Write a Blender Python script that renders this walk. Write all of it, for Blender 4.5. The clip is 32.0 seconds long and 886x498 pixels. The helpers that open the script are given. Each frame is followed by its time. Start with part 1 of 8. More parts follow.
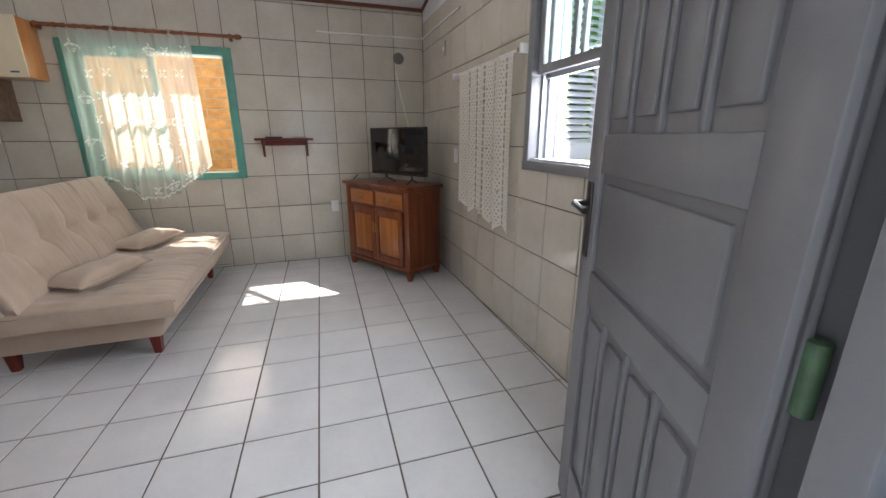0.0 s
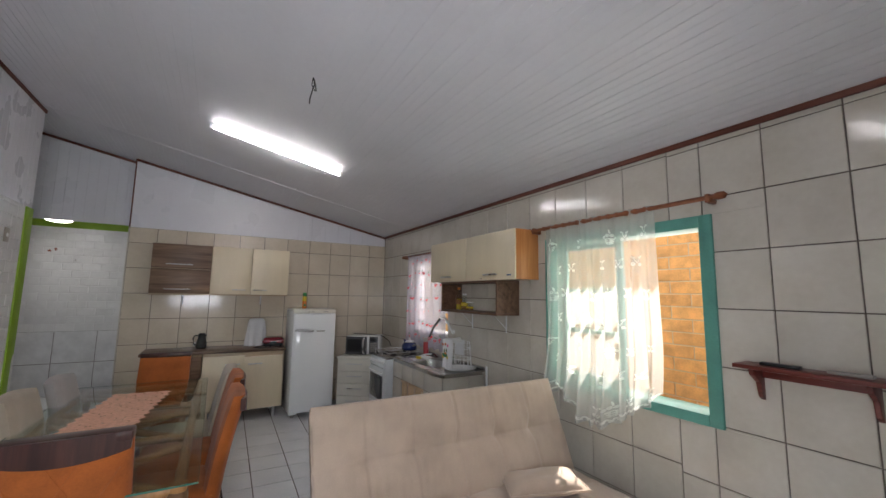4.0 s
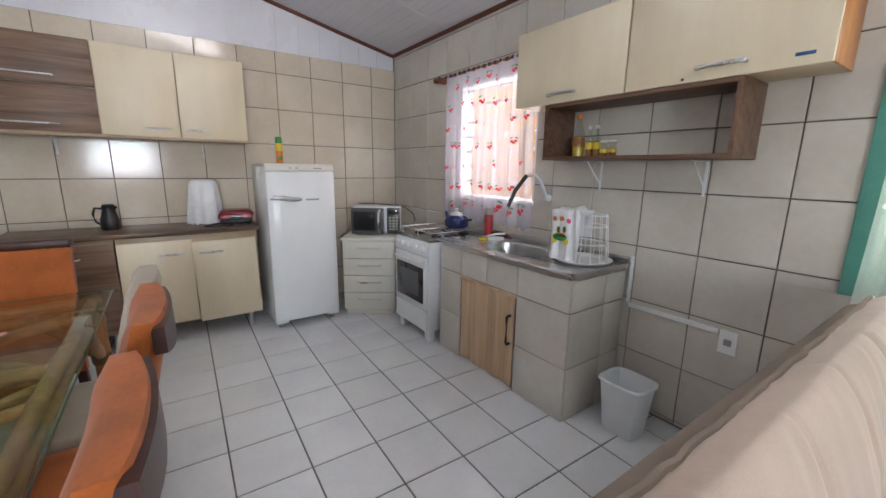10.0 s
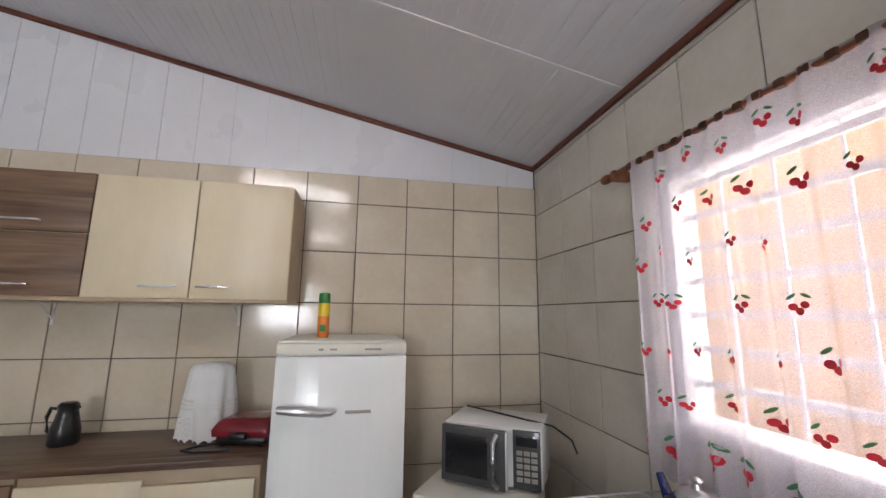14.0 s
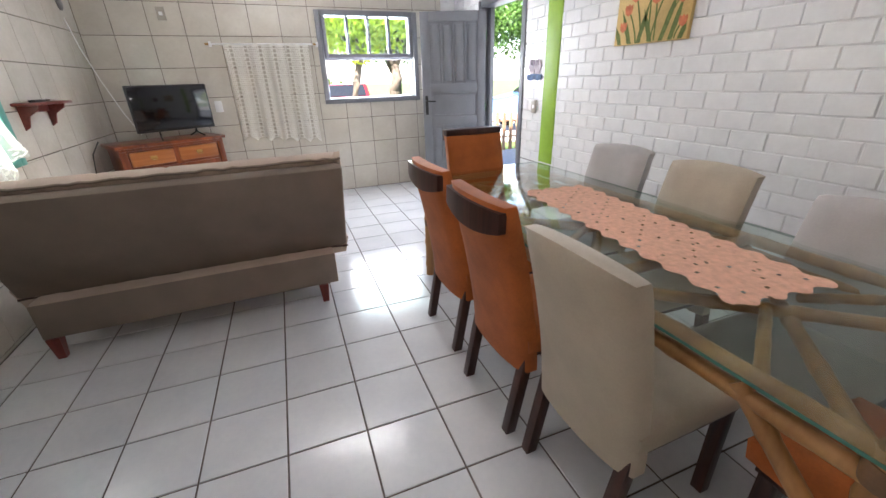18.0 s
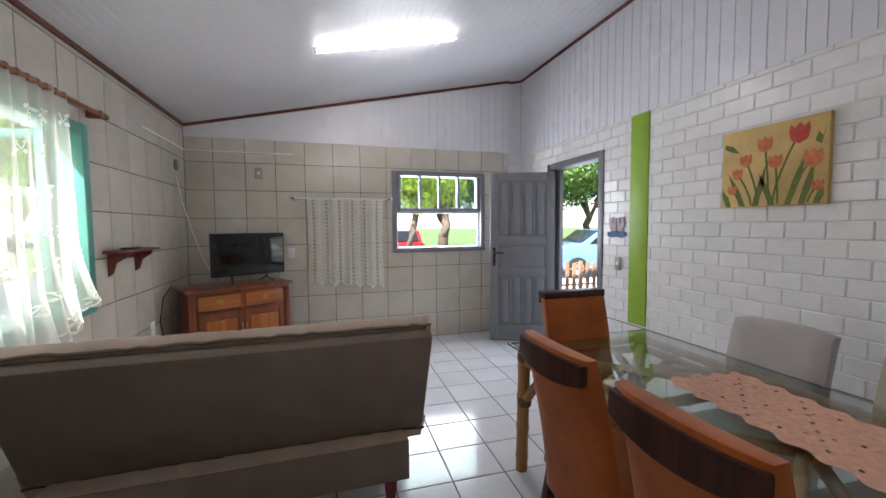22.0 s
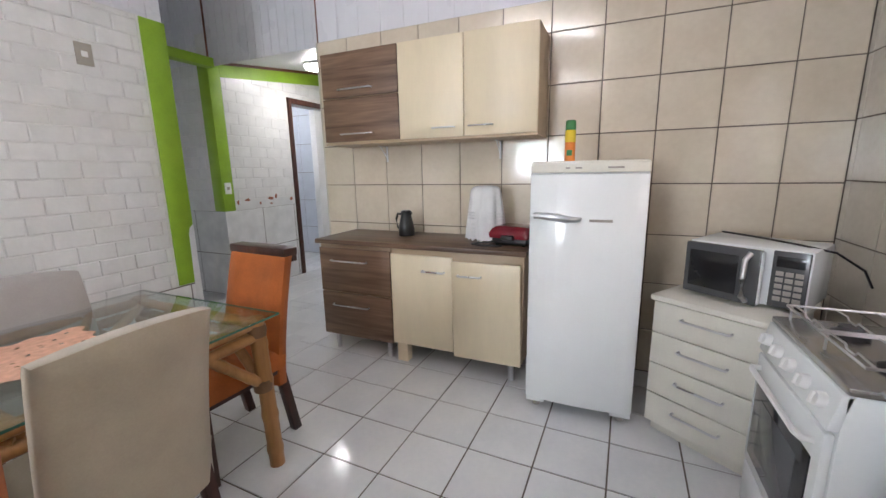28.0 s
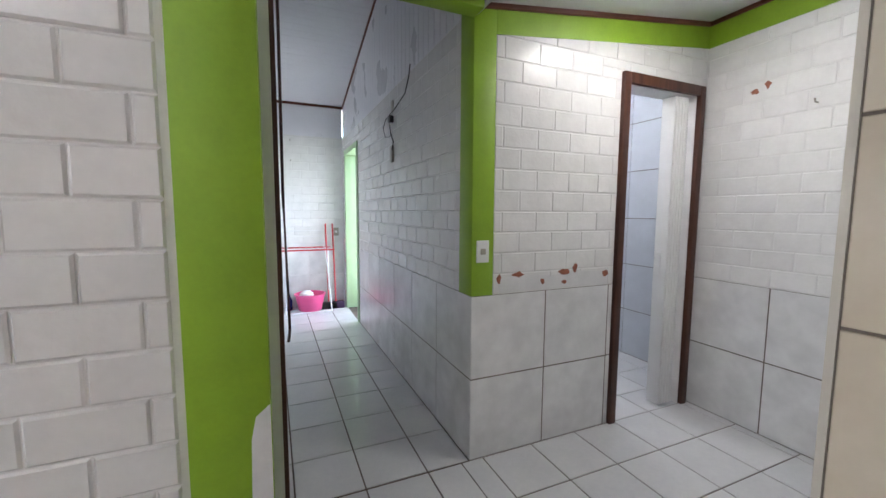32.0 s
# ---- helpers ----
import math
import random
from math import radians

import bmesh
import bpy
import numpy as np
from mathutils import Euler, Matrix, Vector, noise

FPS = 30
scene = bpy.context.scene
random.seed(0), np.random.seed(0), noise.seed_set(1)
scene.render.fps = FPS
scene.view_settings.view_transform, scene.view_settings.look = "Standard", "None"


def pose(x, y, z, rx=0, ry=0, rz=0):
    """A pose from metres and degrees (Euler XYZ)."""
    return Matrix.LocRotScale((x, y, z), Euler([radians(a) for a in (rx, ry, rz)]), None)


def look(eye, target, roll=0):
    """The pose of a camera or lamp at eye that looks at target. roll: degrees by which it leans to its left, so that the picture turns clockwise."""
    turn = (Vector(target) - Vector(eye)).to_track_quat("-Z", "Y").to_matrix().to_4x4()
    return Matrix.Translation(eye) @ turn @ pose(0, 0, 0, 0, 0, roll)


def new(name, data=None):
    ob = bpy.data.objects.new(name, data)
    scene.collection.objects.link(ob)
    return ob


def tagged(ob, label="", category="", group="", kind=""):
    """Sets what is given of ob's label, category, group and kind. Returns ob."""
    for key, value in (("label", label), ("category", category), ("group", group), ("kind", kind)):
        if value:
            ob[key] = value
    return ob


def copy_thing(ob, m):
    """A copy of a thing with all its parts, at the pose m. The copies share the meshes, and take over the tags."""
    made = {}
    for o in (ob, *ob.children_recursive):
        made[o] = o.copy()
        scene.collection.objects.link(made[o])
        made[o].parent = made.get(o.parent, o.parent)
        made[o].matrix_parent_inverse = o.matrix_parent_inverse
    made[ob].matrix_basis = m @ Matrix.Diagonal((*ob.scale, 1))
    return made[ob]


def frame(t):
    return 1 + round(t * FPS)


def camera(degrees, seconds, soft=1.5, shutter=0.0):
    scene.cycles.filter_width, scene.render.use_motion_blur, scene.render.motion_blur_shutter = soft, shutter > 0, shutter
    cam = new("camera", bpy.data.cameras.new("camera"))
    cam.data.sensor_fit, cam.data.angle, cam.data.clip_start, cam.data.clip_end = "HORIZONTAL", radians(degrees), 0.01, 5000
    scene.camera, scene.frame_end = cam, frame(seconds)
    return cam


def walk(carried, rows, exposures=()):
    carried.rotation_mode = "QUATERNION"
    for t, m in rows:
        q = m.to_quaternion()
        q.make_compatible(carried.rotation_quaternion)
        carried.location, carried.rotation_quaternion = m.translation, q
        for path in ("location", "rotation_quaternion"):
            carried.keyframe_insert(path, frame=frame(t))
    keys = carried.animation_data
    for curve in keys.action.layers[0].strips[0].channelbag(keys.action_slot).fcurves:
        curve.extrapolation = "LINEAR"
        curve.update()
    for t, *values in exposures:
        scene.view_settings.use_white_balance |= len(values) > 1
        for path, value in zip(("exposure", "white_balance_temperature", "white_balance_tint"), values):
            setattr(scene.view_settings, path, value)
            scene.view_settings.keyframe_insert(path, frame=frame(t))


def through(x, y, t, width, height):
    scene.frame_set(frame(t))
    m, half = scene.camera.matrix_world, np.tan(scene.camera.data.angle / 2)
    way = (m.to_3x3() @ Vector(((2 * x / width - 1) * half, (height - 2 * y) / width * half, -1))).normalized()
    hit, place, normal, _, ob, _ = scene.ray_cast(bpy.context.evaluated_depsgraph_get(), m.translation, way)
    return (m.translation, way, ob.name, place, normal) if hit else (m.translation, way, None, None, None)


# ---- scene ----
cam = camera(97.1, 32.0)
EXPOSURES = [(0, 1.95, 6700, 15), (1.5, 1.95, 6600, 15), (3, 2.07, 6300, 15), (4, 1.92, 6450, 15), (4.5, 1.92, 6450, 15), (7, 2.02, 6550, 15), (9, 2.77, 6350, 15), (10, 2.78, 6250, 15), (11, 2.37, 6150, 15), (12.2, 2.22, 6150, 15), (13, 2.77, 6400, 15), (14, 2.67, 6500, 15), (15.5, 3.12, 6400, 15), (18, 2.92, 6400, 15), (19, 2.27, 6350, 15), (20, 2.12, 6350, 15), (22, 2.07, 6350, 15), (24, 2.62, 6350, 15), (26, 2.97, 6450, 15), (29, 3.22, 6250, 15), (31, 3.27, 6200, 15), (32, 3.02, 6350, 15)]
PATH = [
    (0, (-1.207, -0.316, 1.274), (-0.605, 1.510, 0.724), -0.14),
    (0.5, (-1.052, 0.094, 1.294), (-0.340, 1.870, 0.713), -0.53),
    (1, (-0.875, 0.415, 1.367), (-0.086, 2.191, 0.892), -0.65),
    (1.5, (-0.771, 0.641, 1.480), (0.058, 2.445, 1.241), -0.49),
    (2, (-0.697, 0.864, 1.586), (0.049, 2.717, 1.664), -0.23),
    (2.5, (-0.601, 1.090, 1.601), (-0.434, 3.058, 1.912), -0.23),
    (3, (-0.579, 1.274, 1.614), (-1.186, 3.143, 1.984), 0.22),
    (3.5, (-0.622, 1.459, 1.599), (-1.878, 2.974, 1.955), 0.52),
    (4, (-0.687, 1.612, 1.578), (-2.409, 2.602, 1.812), 0.87),
    (4.5, (-0.673, 1.680, 1.517), (-2.586, 2.264, 1.516), 0.36),
    (6.5, (-0.634, 1.499, 1.294), (-2.395, 1.702, 0.368), 1.15),
    (7, (-0.791, 1.522, 1.376), (-2.616, 1.702, 0.577), 0.79),
    (7.5, (-1.096, 1.605, 1.478), (-3.030, 1.777, 0.998), 0.88),
    (8, (-1.393, 1.610, 1.471), (-3.362, 1.809, 1.181), 0.98),
    (8.5, (-1.736, 1.626, 1.461), (-3.701, 1.932, 1.249), 1.09),
    (9, (-2.117, 1.683, 1.460), (-4.045, 2.173, 1.251), 1.18),
    (9.5, (-2.476, 1.761, 1.383), (-4.291, 2.558, 1.117), 1.28),
    (10, (-2.775, 1.881, 1.350), (-4.381, 3.003, 0.945), 0.83),
    (10.5, (-3.012, 2.085, 1.350), (-4.284, 3.520, 0.781), 0.65),
    (11, (-3.219, 2.254, 1.314), (-4.042, 3.982, 0.732), 1.40),
    (11.5, (-3.363, 2.421, 1.398), (-3.937, 4.285, 0.953), 1.12),
    (12, (-3.491, 2.565, 1.530), (-4.100, 4.464, 1.387), 1.16),
    (12.5, (-3.689, 2.649, 1.589), (-4.539, 4.455, 1.723), 1.11),
    (13, (-3.905, 2.731, 1.570), (-5.157, 4.261, 1.873), 1.99),
    (13.5, (-4.093, 2.821, 1.575), (-5.792, 3.837, 1.861), 1.84),
    (14, (-4.305, 2.855, 1.487), (-6.240, 3.242, 1.814), 0.61),
    (14.5, (-4.542, 2.821, 1.449), (-6.501, 2.525, 1.721), 1.20),
    (15, (-4.737, 2.771, 1.413), (-6.476, 1.788, 1.508), 1.90),
    (15.5, (-4.916, 2.776, 1.377), (-6.084, 1.170, 1.141), 2.40),
    (17.5, (-5.310, 2.514, 1.288), (-3.971, 1.273, 0.473), -1.34),
    (18, (-5.310, 2.420, 1.337), (-3.608, 1.736, 0.540), -1.73),
    (18.5, (-5.346, 2.325, 1.419), (-3.463, 2.171, 0.765), -1.61),
    (19, (-5.447, 2.264, 1.506), (-3.473, 2.300, 1.184), -0.88),
    (19.5, (-5.525, 2.230, 1.542), (-3.526, 2.293, 1.548), -0.52),
    (20, (-5.555, 2.222, 1.561), (-3.565, 2.280, 1.744), -0.32),
    (20.5, (-5.500, 2.260, 1.524), (-3.511, 2.284, 1.731), -0.21),
    (21, (-5.300, 2.349, 1.451), (-3.304, 2.312, 1.559), -0.38),
    (21.5, (-5.058, 2.478, 1.429), (-3.066, 2.306, 1.411), -0.58),
    (22, (-4.814, 2.596, 1.414), (-2.903, 2.016, 1.298), -0.43),
    (22.5, (-4.569, 2.612, 1.393), (-2.900, 1.523, 1.231), -0.42),
    (23, (-4.316, 2.572, 1.412), (-3.054, 1.031, 1.237), -0.47),
    (23.5, (-4.044, 2.574, 1.480), (-3.322, 0.713, 1.351), -0.35),
    (24, (-3.821, 2.536, 1.522), (-3.733, 0.538, 1.545), -0.05),
    (24.5, (-3.664, 2.520, 1.582), (-4.267, 0.621, 1.756), -0.14),
    (25, (-3.578, 2.591, 1.578), (-4.860, 1.076, 1.826), -0.79),
    (25.5, (-3.623, 2.791, 1.540), (-5.292, 1.706, 1.739), -0.24),
    (26, (-3.594, 2.935, 1.430), (-5.424, 2.127, 1.396), -0.14),
    (26.5, (-3.490, 3.015, 1.392), (-5.319, 2.271, 1.073), 0.09),
    (28.5, (-4.380, 2.824, 1.323), (-6.173, 2.031, 0.929), -1.21),
    (29, (-4.732, 2.714, 1.369), (-6.485, 1.800, 1.066), -0.80),
    (29.5, (-5.071, 2.547, 1.361), (-6.721, 1.441, 1.122), -0.13),
    (30, (-5.363, 2.289, 1.364), (-6.811, 0.926, 1.151), 0.46),
    (30.5, (-5.579, 1.934, 1.378), (-6.798, 0.364, 1.155), 0.63),
    (31, (-5.745, 1.590, 1.372), (-6.755, -0.122, 1.150), 0.82),
    (31.5, (-5.914, 1.278, 1.375), (-6.742, -0.530, 1.163), 0.85),
    (32, (-5.993, 0.926, 1.403), (-6.787, -0.900, 1.214), 0.31),
]
walk(cam, [(t, look(eye, target, roll)) for t, eye, target, roll in PATH], EXPOSURES)
# ---- light ----
world = bpy.data.worlds.new("sky")
scene.world = world
world.use_nodes = True
wn = world.node_tree.nodes
sky = wn.new("ShaderNodeTexSky")
sky.sky_type = "NISHITA"
sky.sun_disc = False
SUN_WAY = Vector((0.94, -1.28, -2.0)).normalized()
sky.sun_elevation = math.asin(-SUN_WAY.z)
sky.sun_rotation = math.atan2(-SUN_WAY.x, -SUN_WAY.y)
wn["Background"].inputs["Strength"].default_value = 0.14
world.node_tree.links.new(sky.outputs["Color"], wn["Background"].inputs["Color"])
sun = new("sun", bpy.data.lights.new("sun", "SUN"))
sun.data.energy, sun.data.angle, sun.data.color = 5.0, radians(0.6), (1.0, 0.95, 0.86)
sun.matrix_world = look((0, 0, 12), Vector((0, 0, 12)) + SUN_WAY)


def window_light(name, at, way, w, h, power, color=(0.9, 0.95, 1.0)):
    lamp = new(name, bpy.data.lights.new(name, "AREA"))
    lamp.data.shape, lamp.data.size, lamp.data.size_y = "RECTANGLE", w, h
    lamp.data.energy, lamp.data.color = power, color
    lamp.matrix_world = look(at, Vector(at) + Vector(way))


# daylight in the openings
window_light("daylight_green_window", (-2.45, 4.22, 1.5), (0, -1, -0.1), 1.1, 1.0, 2.4, (1.0, 0.95, 0.88))
window_light("daylight_kitchen_window", (-5.17, 4.22, 1.6), (0, -1, -0.1), 0.8, 0.9, 1.5, (1.0, 0.93, 0.86))
window_light("daylight_grey_window", (0.24, 1.17, 1.65), (-1, 0, -0.1), 1.1, 0.95, 16)
window_light("daylight_doorway", (-1.2, -0.3, 1.1), (0, 1, -0.1), 0.75, 1.9, 1.6)
window_light("daylight_service_door", (-7.2, -4.3, 1.2), (1, 0, 0), 0.6, 1.9, 2.0)

# ---- materials ----
def nodes_of(m):
    m.use_nodes = True
    return m.node_tree.nodes, m.node_tree.links, m.node_tree.nodes["Principled BSDF"]


def mat(name, color, rough=0.5, metal=0.0, vary=0.12, scale=6.0, grain=90.0, bump=0.05, stretch=(1, 1, 1), piece=0.0,
        spec=0.5, tint=None, coat=0.0, rough_vary=0.12, sheen=0.0):
    """Base colour varied at two scales, with fine relief; piece: how far single pieces differ."""
    m = bpy.data.materials.new(name)
    n, l, p = nodes_of(m)
    p.inputs["Roughness"].default_value, p.inputs["Metallic"].default_value = rough, metal
    p.inputs["Specular IOR Level"].default_value = spec
    p.inputs["Coat Weight"].default_value = coat
    p.inputs["Sheen Weight"].default_value = sheen
    co, mp = n.new("ShaderNodeTexCoord"), n.new("ShaderNodeMapping")
    mp.inputs["Scale"].default_value = stretch
    l.new(co.outputs["Object"], mp.inputs["Vector"])
    big, small = n.new("ShaderNodeTexNoise"), n.new("ShaderNodeTexNoise")
    big.inputs["Scale"].default_value, small.inputs["Scale"].default_value = scale, grain
    big.inputs["Detail"].default_value, small.inputs["Detail"].default_value = 4, 3
    info = n.new("ShaderNodeObjectInfo")
    off = n.new("ShaderNodeVectorMath")
    off.operation = "MULTIPLY_ADD"
    l.new(info.outputs["Random"], off.inputs[0])
    off.inputs[1].default_value = (7.3, 3.1, 5.7)
    l.new(mp.outputs["Vector"], off.inputs[2])
    src = off.outputs["Vector"] if piece > 0 else mp.outputs["Vector"]
    l.new(src, big.inputs["Vector"])
    l.new(src, small.inputs["Vector"])
    mix = n.new("ShaderNodeMix")
    mix.data_type = "RGBA"
    other = tint or tuple(max(0.0, c * (1 - vary * 1.6)) for c in color)
    lift = tuple(min(1.0, c * (1 + vary * 0.5)) for c in color)
    mix.inputs["A"].default_value, mix.inputs["B"].default_value = (*lift, 1), (*other, 1)
    add = n.new("ShaderNodeMath")
    add.operation = "MULTIPLY_ADD"
    l.new(small.outputs["Fac"], add.inputs[0])
    add.inputs[1].default_value = 0.35
    l.new(big.outputs["Fac"], add.inputs[2])
    ramp = n.new("ShaderNodeMapRange")
    ramp.inputs["From Min"].default_value, ramp.inputs["From Max"].default_value = 0.4, 1.0
    l.new(add.outputs[0], ramp.inputs["Value"])
    l.new(ramp.outputs["Result"], mix.inputs["Factor"])
    out = mix.outputs["Result"]
    if piece > 0:
        hsv = n.new("ShaderNodeHueSaturation")
        val = n.new("ShaderNodeMapRange")
        val.inputs["To Min"].default_value, val.inputs["To Max"].default_value = 1 - piece, 1 + piece * 0.6
        l.new(info.outputs["Random"], val.inputs["Value"])
        l.new(val.outputs["Result"], hsv.inputs["Value"])
        l.new(out, hsv.inputs["Color"])
        out = hsv.outputs["Color"]
    l.new(out, p.inputs["Base Color"])
    rr = n.new("ShaderNodeMapRange")
    rr.inputs["To Min"].default_value = max(0.02, rough - rough_vary * rough)
    rr.inputs["To Max"].default_value = min(1.0, rough + rough_vary * rough)
    l.new(big.outputs["Fac"], rr.inputs["Value"])
    l.new(rr.outputs["Result"], p.inputs["Roughness"])
    if bump:
        bp = n.new("ShaderNodeBump")
        bp.inputs["Strength"].default_value, bp.inputs["Distance"].default_value = bump, 0.01
        l.new(add.outputs[0], bp.inputs["Height"])
        l.new(bp.outputs["Normal"], p.inputs["Normal"])
    return m


def wood(name, dark, light, axis="z", rings=14.0, rough=0.45, fine=60.0, coat=0.0, bump=0.08, spec=0.4):
    """Wood with long grain along one axis."""
    m = bpy.data.materials.new(name)
    n, l, p = nodes_of(m)
    p.inputs["Roughness"].default_value, p.inputs["Coat Weight"].default_value = rough, coat
    p.inputs["Specular IOR Level"].default_value = spec
    co, mp = n.new("ShaderNodeTexCoord"), n.new("ShaderNodeMapping")
    s = {"x": (0.06, 1, 1), "y": (1, 0.06, 1), "z": (1, 1, 0.06)}[axis]
    mp.inputs["Scale"].default_value = s
    l.new(co.outputs["Object"], mp.inputs["Vector"])
    big, small = n.new("ShaderNodeTexNoise"), n.new("ShaderNodeTexNoise")
    big.inputs["Scale"].default_value, big.inputs["Detail"].default_value = rings, 3
    big.inputs["Distortion"].default_value = 0.6
    small.inputs["Scale"].default_value, small.inputs["Detail"].default_value = fine, 5
    l.new(mp.outputs["Vector"], big.inputs["Vector"])
    l.new(mp.outputs["Vector"], small.inputs["Vector"])
    add = n.new("ShaderNodeMath")
    add.operation = "MULTIPLY_ADD"
    l.new(small.outputs["Fac"], add.inputs[0])
    add.inputs[1].default_value = 0.6
    l.new(big.outputs["Fac"], add.inputs[2])
    r = n.new("ShaderNodeValToRGB")
    r.color_ramp.elements[0].position, r.color_ramp.elements[1].position = 0.55, 1.0
    r.color_ramp.elements[0].color, r.color_ramp.elements[1].color = (*dark, 1), (*light, 1)
    l.new(add.outputs[0], r.inputs["Fac"])
    l.new(r.outputs["Color"], p.inputs["Base Color"])
    bp = n.new("ShaderNodeBump")
    bp.inputs["Strength"].default_value, bp.inputs["Distance"].default_value = bump, 0.005
    l.new(add.outputs[0], bp.inputs["Height"])
    l.new(bp.outputs["Normal"], p.inputs["Normal"])
    return m


def clear_glass(name, tint=(0.9, 0.96, 0.94), alpha=0.12, rough=0.02):
    """A thin pane: mostly see-through, with the gloss of glass."""
    m = bpy.data.materials.new(name)
    m.use_nodes = True
    n, l = m.node_tree.nodes, m.node_tree.links
    n.remove(n["Principled BSDF"])
    tr, gl, mx, fr = n.new("ShaderNodeBsdfTransparent"), n.new("ShaderNodeBsdfGlossy"), n.new("ShaderNodeMixShader"), n.new("ShaderNodeLayerWeight")
    tr.inputs["Color"].default_value = (*tint, 1)
    gl.inputs["Roughness"].default_value = rough
    fr.inputs["Blend"].default_value = 0.5
    pw, ma = n.new("ShaderNodeMath"), n.new("ShaderNodeMath")
    pw.operation, ma.operation = "POWER", "MULTIPLY_ADD"
    pw.inputs[1].default_value, ma.inputs[1].default_value, ma.inputs[2].default_value = 4.0, 0.75, 0.03
    l.new(fr.outputs["Facing"], pw.inputs[0])
    l.new(pw.outputs[0], ma.inputs[0])
    l.new(ma.outputs[0], mx.inputs["Fac"])
    l.new(tr.outputs[0], mx.inputs[1])
    l.new(gl.outputs[0], mx.inputs[2])
    l.new(mx.outputs[0], n["Material Output"].inputs["Surface"])
    return m


def sheer(name, color, through, weave=0.0, rough=0.9, thread=260.0):
    """Thin cloth: part of the light passes, part is scattered through; weave makes open mesh."""
    m = bpy.data.materials.new(name)
    m.use_nodes = True
    n, l = m.node_tree.nodes, m.node_tree.links
    n.remove(n["Principled BSDF"])
    df, tl, tr = n.new("ShaderNodeBsdfDiffuse"), n.new("ShaderNodeBsdfTranslucent"), n.new("ShaderNodeBsdfTransparent")
    m1, m2 = n.new("ShaderNodeMixShader"), n.new("ShaderNodeMixShader")
    df.inputs["Color"].default_value = tl.inputs["Color"].default_value = (*color, 1)
    m1.inputs["Fac"].default_value = 0.5
    l.new(df.outputs[0], m1.inputs[1])
    l.new(tl.outputs[0], m1.inputs[2])
    co, nz = n.new("ShaderNodeTexCoord"), n.new("ShaderNodeTexNoise")
    mp = n.new("ShaderNodeMapping")
    mp.inputs["Scale"].default_value = (1, 1, 3)
    l.new(co.outputs["Object"], mp.inputs["Vector"])
    l.new(mp.outputs["Vector"], nz.inputs["Vector"])
    nz.inputs["Scale"].default_value, nz.inputs["Detail"].default_value = thread, 2
    rg = n.new("ShaderNodeMapRange")
    rg.inputs["From Min"].default_value, rg.inputs["From Max"].default_value = 0.3, 0.7
    rg.inputs["To Min"].default_value, rg.inputs["To Max"].default_value = max(0, through - weave), min(1, through + weave)
    l.new(nz.outputs["Fac"], rg.inputs["Value"])
    l.new(rg.outputs["Result"], m2.inputs["Fac"])
    l.new(m1.outputs[0], m2.inputs[1])
    l.new(tr.outputs[0], m2.inputs[2])
    l.new(m2.outputs[0], n["Material Output"].inputs["Surface"])
    return m


def glow(name, color, strength):
    m = bpy.data.materials.new(name)
    n, l, p = nodes_of(m)
    p.inputs["Base Color"].default_value = (0.9, 0.9, 0.9, 1)
    p.inputs["Emission Color"].default_value = (*color, 1)
    p.inputs["Emission Strength"].default_value = strength
    return m


M_GROUT_WALL = mat("grout_wall", (0.17, 0.14, 0.12), 0.9, vary=0.3, scale=5, bump=0.1)
M_GROUT_FLOOR = mat("grout_floor", (0.13, 0.10, 0.085), 0.85, vary=0.3, scale=5, bump=0.1)
M_TILE_WALL = mat("wall_tile", (0.60, 0.565, 0.50), 0.13, vary=0.10, scale=3.5, grain=30, bump=0.012, piece=0.045, tint=(0.50, 0.46, 0.39), spec=0.5)
M_TILE_CREAM = mat("cream_wall_tile", (0.66, 0.585, 0.475), 0.12, vary=0.10, scale=3.5, grain=30, bump=0.012, piece=0.04, tint=(0.56, 0.48, 0.37))
M_TILE_FLOOR = mat("floor_tile", (0.70, 0.70, 0.70), 0.14, vary=0.10, scale=3.0, grain=40, bump=0.012, piece=0.04, tint=(0.60, 0.61, 0.63))
M_TILE_GREY = mat("grey_marbled_tile", (0.8, 0.8, 0.8), 0.2, vary=0.14, scale=5.0, grain=14, bump=0.02, piece=0.04)
M_BRICK = mat("white_painted_brick", (0.80, 0.795, 0.785), 0.26, vary=0.06, scale=9, grain=45, bump=0.22, piece=0.05)
M_MORTAR = mat("painted_mortar", (0.77, 0.765, 0.755), 0.45, vary=0.10, scale=7, bump=0.2)
M_PVC = mat("white_lining_board", (0.74, 0.74, 0.78), 0.28, vary=0.04, scale=2.0, grain=30, bump=0.01)
M_PVC_CEIL = mat("white_ceiling_board", (0.72, 0.72, 0.76), 0.38, vary=0.05, scale=1.5, grain=30, bump=0.01)
M_TRIM = wood("red_brown_trim", (0.07, 0.018, 0.012), (0.16, 0.05, 0.03), "x", 20, 0.5)
M_GREEN = mat("lime_green_paint", (0.27, 0.46, 0.025), 0.5, vary=0.12, scale=7, bump=0.08)
M_GREY_PAINT = mat("grey_gloss_paint", (0.20, 0.205, 0.225), 0.38, vary=0.10, scale=5, grain=50, bump=0.04)
M_TEAL = mat("teal_gloss_paint", (0.10, 0.33, 0.27), 0.35, vary=0.15, scale=6, bump=0.04)
M_GLASS = clear_glass("window_glass")
M_WHITE_PAINT = mat("white_paint", (0.78, 0.79, 0.80), 0.4, vary=0.06, scale=6, bump=0.04)
M_CEMENT = mat("outside_render", (0.55, 0.55, 0.56), 0.8, vary=0.15, scale=3, bump=0.15)
